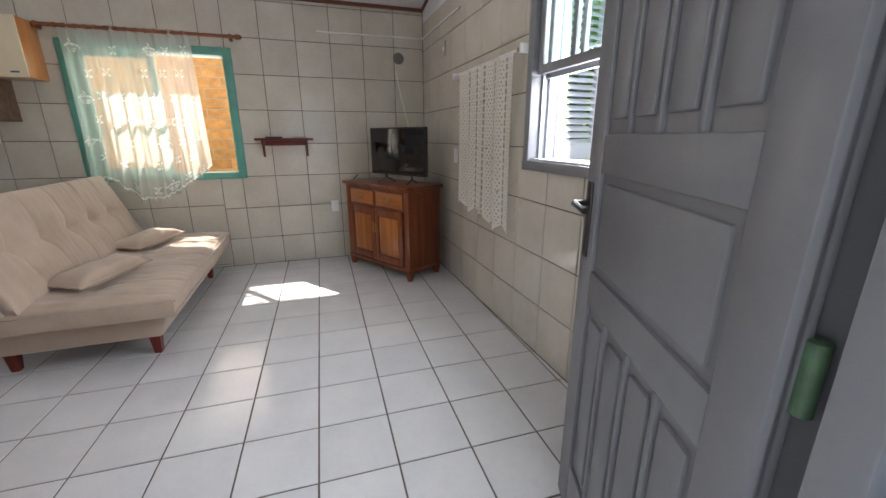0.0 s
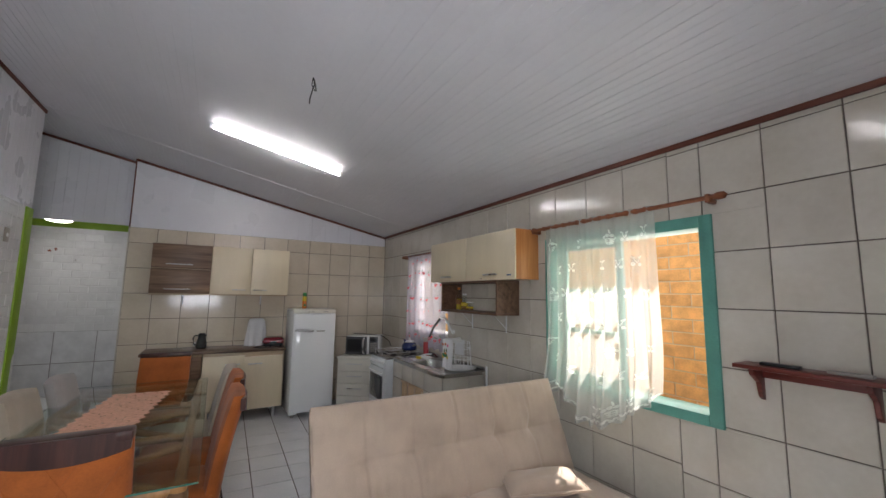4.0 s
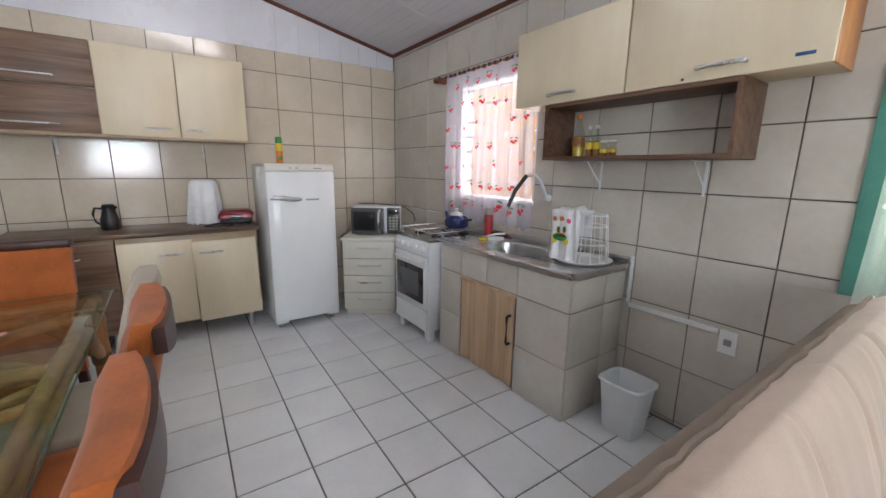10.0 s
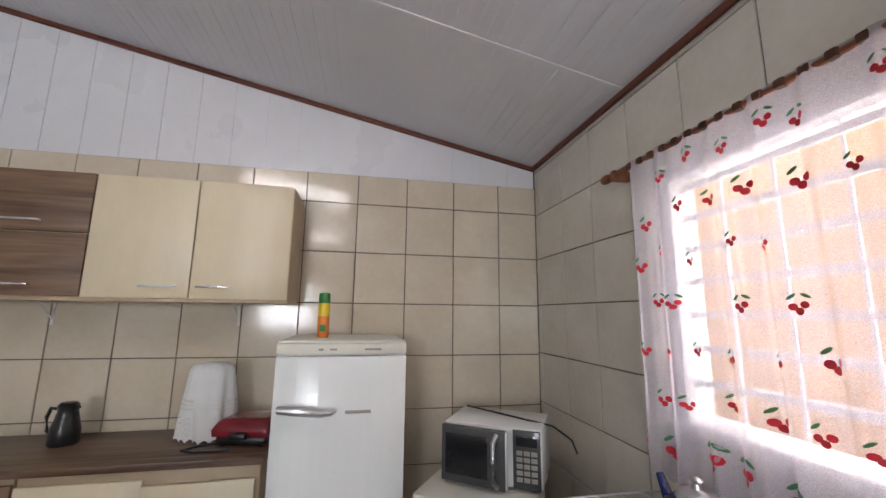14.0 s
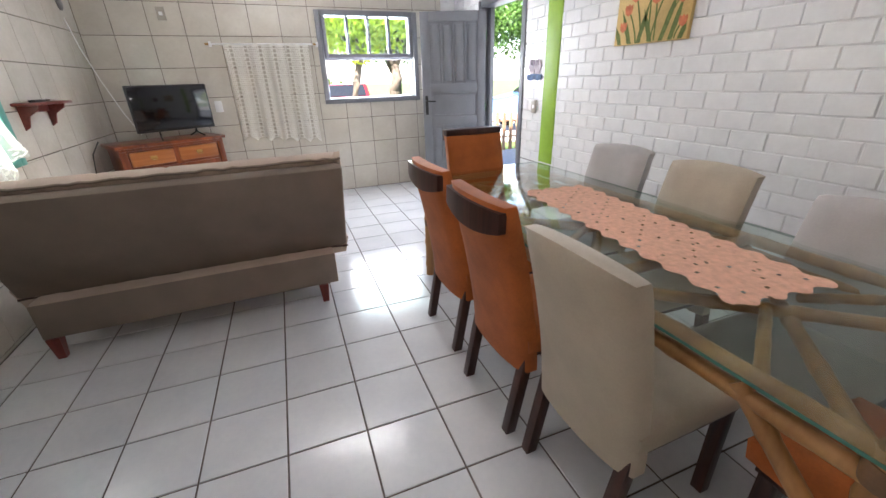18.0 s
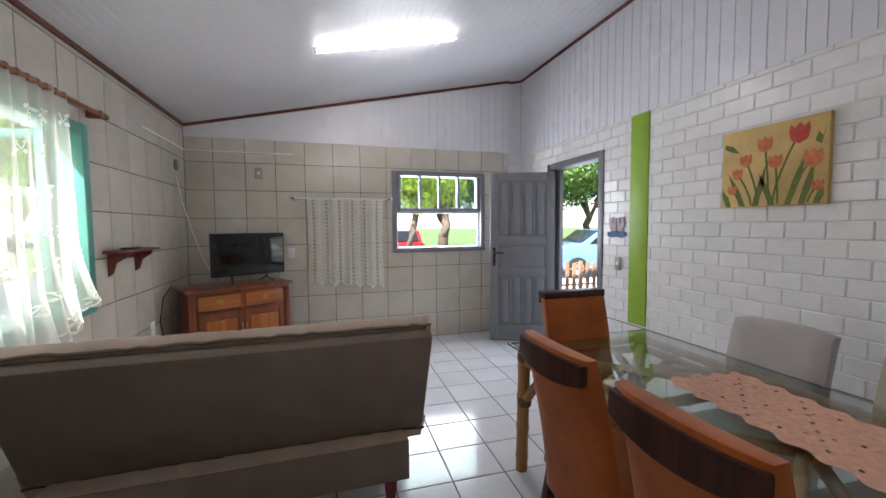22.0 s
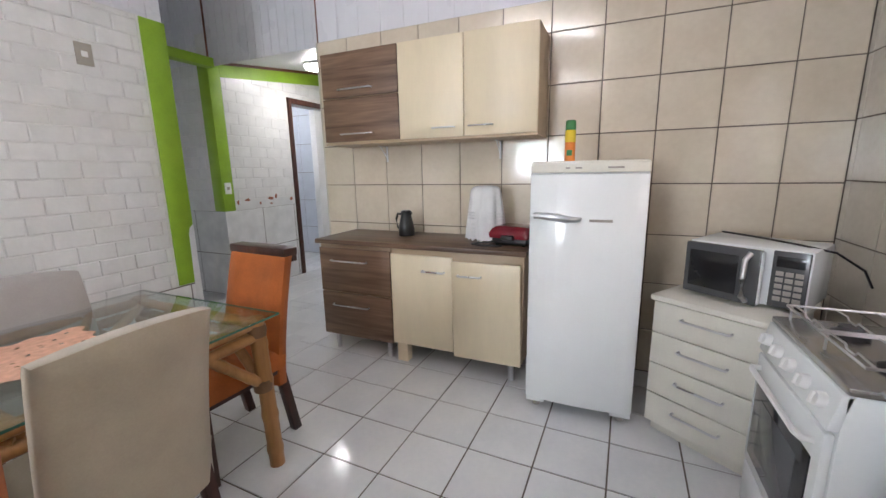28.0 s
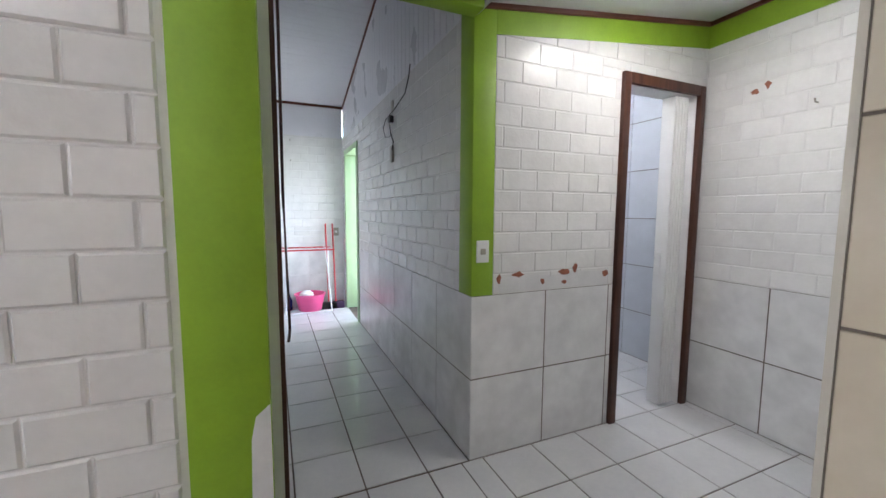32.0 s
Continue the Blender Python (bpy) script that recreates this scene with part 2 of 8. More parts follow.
M_WHITE_PLASTIC = mat("white_plastic", (0.80, 0.80, 0.79), 0.35, vary=0.04, bump=0.0)
M_GREY_PLASTIC = mat("grey_plastic", (0.32, 0.30, 0.27), 0.4, vary=0.08, bump=0.0)
M_BLACK = mat("black_plastic", (0.012, 0.012, 0.013), 0.3, vary=0.2, bump=0.0)
M_CHROME = mat("brushed_metal", (0.62, 0.62, 0.63), 0.28, 1.0, vary=0.06, scale=4, grain=200, bump=0.01)
M_DARK_BROWN = wood("dark_brown_frame", (0.04, 0.012, 0.008), (0.10, 0.035, 0.02), "z", 20, 0.45)

M_ORANGE = mat("rust_orange_velvet", (0.43, 0.105, 0.010), 0.75, vary=0.28, scale=7, grain=120, bump=0.08, sheen=0.1)
M_BEIGE_SUEDE = mat("beige_suede", (0.44, 0.37, 0.28), 0.85, vary=0.12, scale=6, grain=150, bump=0.06, sheen=0.2)
M_GREY_SUEDE = mat("light_grey_suede", (0.42, 0.39, 0.37), 0.85, vary=0.10, scale=6, grain=150, bump=0.06, sheen=0.2)
M_DARK_LEG = wood("dark_stained_wood", (0.025, 0.010, 0.008), (0.07, 0.025, 0.018), "z", 18, 0.35)
M_SOFA = mat("beige_microfibre", (0.50, 0.385, 0.30), 0.9, vary=0.14, scale=5, grain=170, bump=0.08, sheen=0.3)
M_SOFA_BACK = mat("brown_lining_cloth", (0.23, 0.18, 0.14), 0.9, vary=0.12, scale=5, grain=220, bump=0.06)
M_PIPING = mat("dark_brown_piping", (0.09, 0.055, 0.045), 0.85, vary=0.2, bump=0.05)
M_RED_LEG = wood("red_stained_leg", (0.10, 0.012, 0.008), (0.2, 0.03, 0.02), "z", 18, 0.3)
M_BAMBOO = wood("cane_pole", (0.25, 0.115, 0.035), (0.45, 0.23, 0.085), "z", 10, 0.4, 40)
M_CANE_BAND = mat("cane_binding", (0.17, 0.085, 0.035), 0.5, vary=0.3, grain=120, bump=0.2)
M_TABLE_GLASS = clear_glass("table_glass", (0.86, 0.93, 0.89))
M_GLASS_EDGE = mat("green_glass_edge", (0.05, 0.16, 0.12), 0.12, vary=0.1, bump=0.0)
M_PEACH = mat("peach_crochet_cotton", (0.80, 0.45, 0.31), 0.95, vary=0.16, scale=40, grain=300, bump=0.6)
M_MAHOGANY = wood("reddish_cabinet_wood", (0.10, 0.020, 0.008), (0.26, 0.066, 0.020), "z", 9, 0.3, 50, 0.25)
M_HONEY = wood("honey_panel_wood", (0.25, 0.070, 0.013), (0.47, 0.165, 0.036), "z", 8, 0.3, 45, 0.25)
M_HONEY_X = wood("honey_drawer_wood", (0.25, 0.07, 0.016), (0.46, 0.16, 0.04), "x", 8, 0.3, 45, 0.25)
M_SCREEN = mat("black_screen", (0.006, 0.006, 0.008), 0.09, vary=0.1, bump=0.0)
M_SHELF_RED = wood("dark_red_shelf_wood", (0.09, 0.016, 0.012), (0.17, 0.035, 0.026), "x", 14, 0.35)
M_LACE = sheer("cream_crochet", (0.90, 0.88, 0.83), 0.02, 0.02)
M_SHEER_WHITE = sheer("white_voile", (0.93, 0.95, 0.90), 0.60, 0.14, thread=330.0)
M_SHEER_CHERRY = sheer("white_cherry_voile", (0.86, 0.84, 0.97), 0.60, 0.10, thread=300.0)
M_ROD_WOOD = wood("curtain_rod_wood", (0.14, 0.045, 0.02), (0.3, 0.11, 0.05), "x", 14, 0.4)
M_BRASS = mat("aged_brass", (0.42, 0.26, 0.09), 0.35, 1.0, vary=0.2, bump=0.02)
M_CREAM = mat("cream_laminate", (0.73, 0.63, 0.45), 0.34, vary=0.05, scale=9, grain=80, bump=0.02, stretch=(1, 1, 0.2))
M_WALNUT = wood("striped_walnut_laminate", (0.085, 0.045, 0.026), (0.235, 0.145, 0.09), "y", 16, 0.42, 60)
M_WALNUT_X = wood("walnut_laminate_long", (0.06, 0.032, 0.02), (0.215, 0.135, 0.085), "y", 12, 0.36, 50)
M_OAK_DARK = wood("brown_oak_laminate", (0.075, 0.038, 0.022), (0.18, 0.10, 0.062), "x", 14, 0.45)
M_ORANGE_EDGE = wood("orange_cabinet_side", (0.42, 0.15, 0.04), (0.60, 0.26, 0.09), "z", 8, 0.35)
M_SIDE_BEIGE = mat("beige_cabinet_side", (0.50, 0.38, 0.25), 0.4, vary=0.08, bump=0.02)
M_ENAMEL = mat("white_enamel", (0.79, 0.815, 0.82), 0.17, vary=0.03, scale=3, bump=0.004)
M_YELLOWED = mat("aged_white_laminate", (0.72, 0.70, 0.62), 0.35, vary=0.08, scale=4, bump=0.02)
M_DARK_GLASS = mat("dark_oven_glass", (0.015, 0.016, 0.018), 0.08, vary=0.1, bump=0.0)
M_STEEL = mat("stainless_steel", (0.52, 0.51, 0.50), 0.27, 1.0, vary=0.10, scale=5, grain=160, bump=0.02, stretch=(0.3, 1, 1))
M_GREY_FRONT = mat("grey_microwave_front", (0.075, 0.078, 0.082), 0.2, vary=0.1, bump=0.0)
M_BLUE_ENAMEL = mat("dark_blue_enamel", (0.008, 0.018, 0.10), 0.12, vary=0.2, bump=0.0)
M_RED_PLASTIC = mat("red_plastic", (0.38, 0.015, 0.02), 0.28, vary=0.12, bump=0.0)
M_RED_DARK = mat("dark_red_gloss", (0.20, 0.008, 0.018), 0.22, vary=0.12, bump=0.0)
M_CLOTH_WHITE = mat("white_cloth", (0.80, 0.80, 0.80), 0.95, vary=0.07, scale=8, grain=240, bump=0.1)
M_YELLOW = mat("yellow_plastic", (0.75, 0.55, 0.03), 0.4, vary=0.1, bump=0.0)
M_ORANGE_PAINT = mat("orange_label", (0.75, 0.22, 0.03), 0.4, vary=0.12, scale=20, bump=0.0)
M_GREEN_PLASTIC = mat("green_plastic", (0.03, 0.20, 0.05), 0.4, vary=0.1, bump=0.0)
M_ACCORDION = wood("folding_door_wood_print", (0.40, 0.25, 0.13), (0.60, 0.42, 0.26), "z", 9, 0.4, 40)
M_BIN = mat("white_bin_plastic", (0.74, 0.77, 0.79), 0.35, vary=0.04, bump=0.01)
M_OIL = mat("yellow_oil", (0.55, 0.40, 0.04), 0.15, vary=0.1, bump=0.0)
M_SPICE = mat("spice_mix", (0.33, 0.14, 0.03), 0.6, vary=0.5, scale=60, bump=0.2)
M_BOTTLE = clear_glass("bottle_glass", (0.92, 0.95, 0.93))
M_PINK = mat("pink_plastic", (0.80, 0.10, 0.28), 0.35, vary=0.08, bump=0.0)
M_GREEN_DOOR = mat("pale_green_paint", (0.42, 0.60, 0.36), 0.4, vary=0.1, bump=0.04)
M_CANVAS_TULIP = mat("painted_yellow_canvas", (0.66, 0.46, 0.17), 0.75, vary=0.22, scale=5, grain=80, bump=0.2)
M_CANVAS_RED = mat("painted_red_canvas", (0.235, 0.006, 0.014), 0.6, vary=0.4, scale=4, grain=60, bump=0.2)
M_TULIP = mat("tulip_coral", (0.66, 0.19, 0.07), 0.75, vary=0.3, scale=30, bump=0.15)
M_TULIP_RED = mat("tulip_red", (0.55, 0.07, 0.04), 0.75, vary=0.3, scale=30, bump=0.15)
M_STEM = mat("painted_green_stem", (0.13, 0.17, 0.03), 0.75, vary=0.3, scale=30, bump=0.15)
M_PURPLE = mat("painted_purple", (0.045, 0.012, 0.06), 0.6, vary=0.4, scale=20, bump=0.2)
M_BLUE_PAINT = mat("painted_blue", (0.05, 0.14, 0.33), 0.6, vary=0.5, scale=30, bump=0.2)
M_EXPOSED = mat("bare_red_brick", (0.34, 0.12, 0.07), 0.85, vary=0.3, scale=30, bump=0.3)
M_PATCH = mat("bare_white_plaster", (0.72, 0.72, 0.72), 0.7, vary=0.08, scale=9, bump=0.15)
M_TUBE = glow("lit_tube", (1.0, 0.98, 0.95), 11.0)
M_LAMP_GLOW = glow("lit_lamp_cover", (1.0, 0.98, 0.92), 7.0)
M_BATH_TILE = mat("bathroom_tile", (0.60, 0.63, 0.68), 0.18, vary=0.06, bump=0.01, piece=0.03)
M_EMBROIDERY = sheer("dense_embroidery", (0.80, 0.82, 0.78), 0.10, 0.06, thread=330.0)
# glow of the added fill light in the bathroom
M_BATH_GLOW = glow("lit_bathroom_cover", (0.95, 0.98, 1.0), 10.0)

# ---- building blocks ----
def block(bm, lo, hi, bevel=0.0, m=None):
    """One box from corner lo to corner hi, edges rounded by bevel."""
    lo, hi = Vector(lo), Vector(hi)
    made = bmesh.ops.create_cube(bm, size=1.0, matrix=Matrix.Translation((lo + hi) / 2) @ Matrix.Diagonal((*(hi - lo), 1)))
    vs = made["verts"]
    if bevel > 0:
        es = list({e for v in vs for e in v.link_edges})
        bmesh.ops.bevel(bm, geom=es, offset=min(bevel, min(abs(c) for c in (hi - lo)) * 0.45), segments=2, affect="EDGES", profile=0.5)
    return bm


def solid(lo, hi, bevel=0.0):
    return block(bmesh.new(), lo, hi, bevel)


def rod(bm, a, b, r, r2=None, seg=12, caps=True):
    a, b = Vector(a), Vector(b)
    q = (b - a).to_track_quat("Z", "Y").to_matrix().to_4x4()
    bmesh.ops.create_cone(bm, cap_ends=caps, segments=seg, radius1=r, radius2=r if r2 is None else r2, depth=(b - a).length,
                          matrix=Matrix.Translation((a + b) / 2) @ q)
    return bm


def tube(pts, r, seg=8):
    """A bent rod along points."""
    bm = bmesh.new()
    rings = []
    pts = [Vector(p) for p in pts]
    for i, p in enumerate(pts):
        d = (pts[min(i + 1, len(pts) - 1)] - pts[max(i - 1, 0)]).normalized()
        q = d.to_track_quat("Z", "Y")
        rr = r[i] if isinstance(r, (list, tuple)) else r
        rings.append([bm.verts.new(p + q @ Vector((rr * math.cos(6.2832 * k / seg), rr * math.sin(6.2832 * k / seg), 0))) for k in range(seg)])
    for a, b in zip(rings, rings[1:]):
        for k in range(seg):
            bm.faces.new((a[k], a[(k + 1) % seg], b[(k + 1) % seg], b[k]))
    bm.faces.new(rings[0][::-1])
    bm.faces.new(rings[-1])
    return bm


def lathe(profile, seg=24, at=(0, 0, 0)):
    """A turned body from (radius, height) pairs."""
    bm = bmesh.new()
    at = Vector(at)
    rings = [[bm.verts.new(at + Vector((r * math.cos(6.2832 * k / seg), r * math.sin(6.2832 * k / seg), h))) for k in range(seg)] for r, h in profile]
    for a, b in zip(rings, rings[1:]):
        for k in range(seg):
            bm.faces.new((a[k], a[(k + 1) % seg], b[(k + 1) % seg], b[k]))
    bm.faces.new(rings[0][::-1])
    bm.faces.new(rings[-1])
    return bm


def prism(poly, lo, hi, axis="z", bevel=0.0):
    """An outline of (u, v) pairs pulled from lo to hi along an axis."""
    bm = bmesh.new()
    put = {"z": lambda u, v, w: (u, v, w), "x": lambda u, v, w: (w, u, v), "y": lambda u, v, w: (u, w, v)}[axis]
    a = [bm.verts.new(put(u, v, lo)) for u, v in poly]
    b = [bm.verts.new(put(u, v, hi)) for u, v in poly]
    bm.faces.new(a[::-1])
    bm.faces.new(b)
    for i in range(len(poly)):
        j = (i + 1) % len(poly)
        bm.faces.new((a[i], a[j], b[j], b[i]))
    bmesh.ops.recalc_face_normals(bm, faces=bm.faces)
    if bevel > 0:
        bmesh.ops.bevel(bm, geom=list(bm.edges), offset=bevel, segments=2, affect="EDGES", profile=0.5)
    return bm


def mesh_of(name, bm, material, smooth=0.0):
    me = bpy.data.meshes.new(name)
    bmesh.ops.recalc_face_normals(bm, faces=bm.faces)
    bm.to_mesh(me)
    bm.free()
    me.materials.append(material)
    if smooth > 0:
        me.shade_smooth()
        me.set_sharp_from_angle(angle=radians(smooth))
    return me


def part(name, bm, material, parent=None, label="", smooth=40.0, at=None):
    """One mesh object under a thing or part."""
    ob = new(name, mesh_of(name, bm, material, smooth))
    if at is not None:
        ob.matrix_basis = at
    if parent is not None:
        ob.parent = parent
    if label:
        ob["label"] = label
    return ob


def thing(name, label, category, at=(0, 0, 0), turn=0.0, group="", kind=""):
    """An empty that holds the parts of one thing; parts are built round its base."""
    ob = new(name)
    ob.empty_display_size = 0.1
    ob.matrix_basis = pose(*at, 0, 0, turn)
    return tagged(ob, label, category, group, kind)


def struct(name, bm, material, label, smooth=30.0, category="structure"):
    return tagged(part(name, bm, material, None, "", smooth), label, category, kind="structure")


def cut(rects, hole):
    """Rectangles (u0, v0, u1, v1) with a hole taken out of them."""
    out = []
    a0, b0, a1, b1 = hole
    for u0, v0, u1, v1 in rects:
        if a1 <= u0 or a0 >= u1 or b1 <= v0 or b0 >= v1:
            out.append((u0, v0, u1, v1))
            continue
        if v0 < b0:
            out.append((u0, v0, u1, b0))
        if b1 < v1:
            out.append((u0, b1, u1, v1))
        w0, w1 = max(v0, b0), min(v1, b1)
        if u0 < a0:
            out.append((u0, w0, a0, w1))
        if a1 < u1:
            out.append((a1, w0, u1, w1))
    return out


def place_on(plane, at, sign):
    """The pose of a wall or floor plane: local x along it, y up it, z out of it."""
    if plane == "floor":
        return Matrix(((1, 0, 0, 0), (0, 1, 0, 0), (0, 0, 1, at), (0, 0, 0, 1)))
    if plane == "y":
        return Matrix(((-sign, 0, 0, 0), (0, 0, sign, at), (0, 1, 0, 0), (0, 0, 0, 1)))
    return Matrix(((0, 0, sign, at), (sign, 0, 0, 0), (0, 1, 0, 0), (0, 0, 0, 1)))


PIECE_MESH = {}


def piece_mesh(name, w, h, d, material, edge):
    key = (name, round(w, 3), round(h, 3), material.name)
    if key not in PIECE_MESH:
        x, y, e = w / 2, h / 2, min(edge, w / 3, h / 3)
        v = [(-x, -y, 0), (x, -y, 0), (x, y, 0), (-x, y, 0), (-x, -y, d - e), (x, -y, d - e), (x, y, d - e), (-x, y, d - e),
             (-x + e, -y + e, d), (x - e, -y + e, d), (x - e, y - e, d), (-x + e, y - e, d)]
        f = [(0, 1, 5, 4), (1, 2, 6, 5), (2, 3, 7, 6), (3, 0, 4, 7), (4, 5, 9, 8), (5, 6, 10, 9), (6, 7, 11, 10), (7, 4, 8, 11), (8, 9, 10, 11)]
        me = bpy.data.meshes.new(name)
        me.from_pydata(v, [], f)
        me.materials.append(material)
        PIECE_MESH[key] = me
    return PIECE_MESH[key]


def pieces(name, parent, plane, at, sign, area, pitch, start, joint, depth, material, holes=(), bond=0.0, limit=300, near=None, edge=0.002, jitter=0.0):
    """Tiles or bricks on a plane, as pieces of their own; area and holes are (u0, v0, u1, v1) in the world's axes.
    near: a stretch (u0, u1) whose pieces are single objects; the others are joined."""
    m = place_on(plane, at, sign)
    flip = -sign if plane == "y" else (sign if plane == "x" else 1)
    rng = random.Random(name + parent.name)
    pu, pv = pitch
    u0, v0, u1, v1 = area
    made, verts, faces = 0, [], []
    j0, j1 = math.floor((v0 - start[1]) / pv), math.ceil((v1 - start[1]) / pv)
    for j in range(j0, j1):
        shift = start[0] + (bond * pu if j % 2 else 0.0)
        i0, i1 = math.floor((u0 - shift) / pu), math.ceil((u1 - shift) / pu)
        for i in range(i0, i1):
            a, b = shift + i * pu, start[1] + j * pv
            box = (max(a, u0) + joint / 2, max(b, v0) + joint / 2, min(a + pu, u1) - joint / 2, min(b + pv, v1) - joint / 2)
            rects = [box]
            for h in holes:
                rects = cut(rects, h)
            for r0, s0, r1, s1 in rects:
                if r1 - r0 < 0.012 or s1 - s0 < 0.012:
                    continue
                lift = rng.uniform(-jitter, jitter)
                cu, cv = (r0 + r1) / 2, (s0 + s1) / 2
                me = piece_mesh(name, r1 - r0, s1 - s0, depth, material, edge)
                here = m @ Matrix.Translation((cu * flip, cv, lift))
                if made < limit and (near is None or near[0] <= cu <= near[1]):
                    ob = new(name, me)
                    ob.matrix_basis = here
                    ob.parent = parent
                    made += 1
                else:
                    k = len(verts)
                    verts += [here @ v.co for v in me.vertices]
                    faces += [tuple(k + q for q in p.vertices) for p in me.polygons]
    if verts:
        me = bpy.data.meshes.new(name + "s_joined")
        me.from_pydata([tuple(v) for v in verts], [], faces)
        me.materials.append(material)
        ob = new(name + "s", me)
        ob.parent = parent
        ob["kind"] = "stuff"
    return made


def wall_body(area, holes, plane, a, b):
    """A wall of boxes round its openings, from a to b across."""
    bm = bmesh.new()
    rects = [area]
    for h in holes:
        rects = cut(rects, h)
    for u0, v0, u1, v1 in rects:
        if plane == "y":
            block(bm, (u0, a, v0), (u1, b, v1))
        else:
            block(bm, (a, u0, v0), (b, u1, v1))
    return bm


# ---- the plan ----
XE, XW, YN, YS = 0.0, -6.77, 4.0, 0.0          # faces of the main room's walls
XH, YV, XV = -6.97, -0.93, -8.79                # hall wall, wall with the bathroom door, far wall of the passage
YEND, XHE = -5.10, -6.0                         # end of the corridor, its other wall
RIDGE_Y, SLOPE_N, SLOPE_S = -1.9, 0.214, 0.267


def roof(y):
    """Height of the sloped ceiling."""
    top = 2.515 + SLOPE_N * (YN - RIDGE_Y)
    return top - SLOPE_N * (y - RIDGE_Y) if y > RIDGE_Y else top - SLOPE_S * (RIDGE_Y - y)


GREEN_WIN = (-3.095, 0.89, -1.81, 2.055)
KITCH_WIN = (-5.66, 1.10, -4.70, 2.07)
GREY_WIN = (0.56, 1.092, 1.785, 2.10)
DOOR = (-1.62, -0.1, -0.64, 2.14)
TILE = 0.3125

# floor: one slab, tiles laid on it further down
floor = struct("floor", solid((-8.9, -5.25, -0.14), (0.0, 4.0, -0.004)), M_GROUT_FLOOR, "dark grout bed under pale glazed floor tiles", category="floor")

wall_north = struct("wall_north", wall_body((-6.92, -0.14, 0.16, 2.62), [GREEN_WIN, KITCH_WIN], "y", YN + 0.008, YN + 0.17), M_GROUT_WALL, "outer wall faced with glossy beige square tiles", category="wall")
wall_east = struct("wall_east", wall_body((0.22, -0.14, 4.008, 2.39), [GREY_WIN], "x", XE + 0.008, XE + 0.16), M_GROUT_WALL, "front wall faced with glossy beige square tiles", category="wall")
wall_west = struct("wall_west", wall_body((0.634, -0.14, 4.008, 2.36), [], "x", XW - 0.15, XW - 0.008), M_GROUT_WALL, "kitchen wall faced with glossy beige square tiles", category="wall")
wall_south = struct("wall_south", wall_body((-5.97, -0.14, 0.07, 2.36), [DOOR], "y", YS - 0.15, YS - 0.0065), M_MORTAR, "long wall of white painted bricks over a low grey tile band", category="wall")
wall_east_return = struct("wall_east_return", solid((0.066, -0.15, -0.14), (0.16, 0.22, 2.39)), M_MORTAR, "short white brick return beside the front door", category="wall")
wall_hall_west = struct("wall_hall_west", wall_body((YEND, -0.14, YV - 0.02, 2.45), [(-4.83, -0.2, -3.97, 2.24)], "x", XH - 0.15, XH - 0.003), M_MORTAR, "corridor wall of white painted bricks over grey tiles", category="wall")
wall_bathroom = struct("wall_bathroom", wall_body((XV, -0.14, XH - 0.006, 2.72), [(-8.70, -0.2, -8.06, 2.20)], "y", YV - 0.14, YV - 0.003), M_MORTAR, "white brick wall with the bathroom door over grey tiles", category="wall")
wall_passage = struct("wall_passage", solid((XV - 0.15, -1.07, -0.14), (XV - 0.003, 1.5, 2.72)), M_MORTAR, "end wall of the passage, white bricks over grey tiles", category="wall")
wall_passage_north = struct("wall_passage_north", solid((XV, 1.5, -0.14), (-6.92, 1.62, 2.72)), M_WHITE_PAINT, "plain white wall closing the passage", category="wall")
wall_corridor_east = struct("wall_corridor_east", solid((XHE, YEND, -0.14), (XHE + 0.15, -0.151, 3.7)), M_WHITE_PAINT, "plain pale corridor wall", category="wall")
wall_corridor_end = struct("wall_corridor_end", solid((XH - 0.15, YEND - 0.15, -0.14), (XHE + 0.15, YEND - 0.003, 2.48)), M_MORTAR, "corridor end wall of white painted bricks", category="wall")


# lining boards above the walls, each sheet cut to the slope
def lining(name, plane, at, sign, u0, u1, bottom, label, board=0.1, sloped=True, top=None, thick=0.012):
    """Upright boards with a groove at each joint, over a backing."""
    group = thing(name, label, "wall lining", kind="structure")
    n = max(1, round((u1 - u0) / board))
    w = (u1 - u0) / n
    axis = "x" if plane == "x" else "y"

    def sheet(c, d, deep):
        za, zb = (roof(c), roof(d)) if sloped else (top, top)
        lo, hi = (at, at + deep) if sign > 0 else (at - deep, at)
        return prism([(c, bottom), (d, bottom), (d, zb + 0.01), (c, za + 0.01)], lo, hi, axis)

    part("backing", sheet(u0, u1, thick - 0.006), M_PVC, group, smooth=20)
    for i in range(n):
        part("board", sheet(u0 + i * w + 0.004, u0 + (i + 1) * w - 0.004, thick), M_PVC, group, smooth=20)
    return group



lining("lining_south", "y", YS - 0.02, 1, -5.97, 0.07, 2.355, "white grooved lining boards above the brick wall", sloped=False, top=roof(0.0))
lining("lining_east", "x", XE + 0.014, -1, 0.2, 4.0, 2.385, "white grooved lining boards in the front gable")
lining("lining_east_return", "x", 0.07, -1, 0.0, 0.2, 2.385, "white lining boards beside the front gable")
lining("lining_west", "x", XW - 0.03, 1, 0.634, 4.0, 2.355, "white lining boards above the kitchen wall", board=0.2)
lining("lining_passage", "x", XH - 0.012, 1, YV, 0.634, 2.40, "white lining boards over the passage opening")
lining("lining_hall_west", "x", XH - 0.03, 1, YEND, YV, 2.45, "white lining boards above the corridor wall")
lining("lining_corridor_end", "y", YEND - 0.01, 1, XH, XHE, 2.47, "white lining boards above the corridor end", sloped=False, top=roof(YEND))
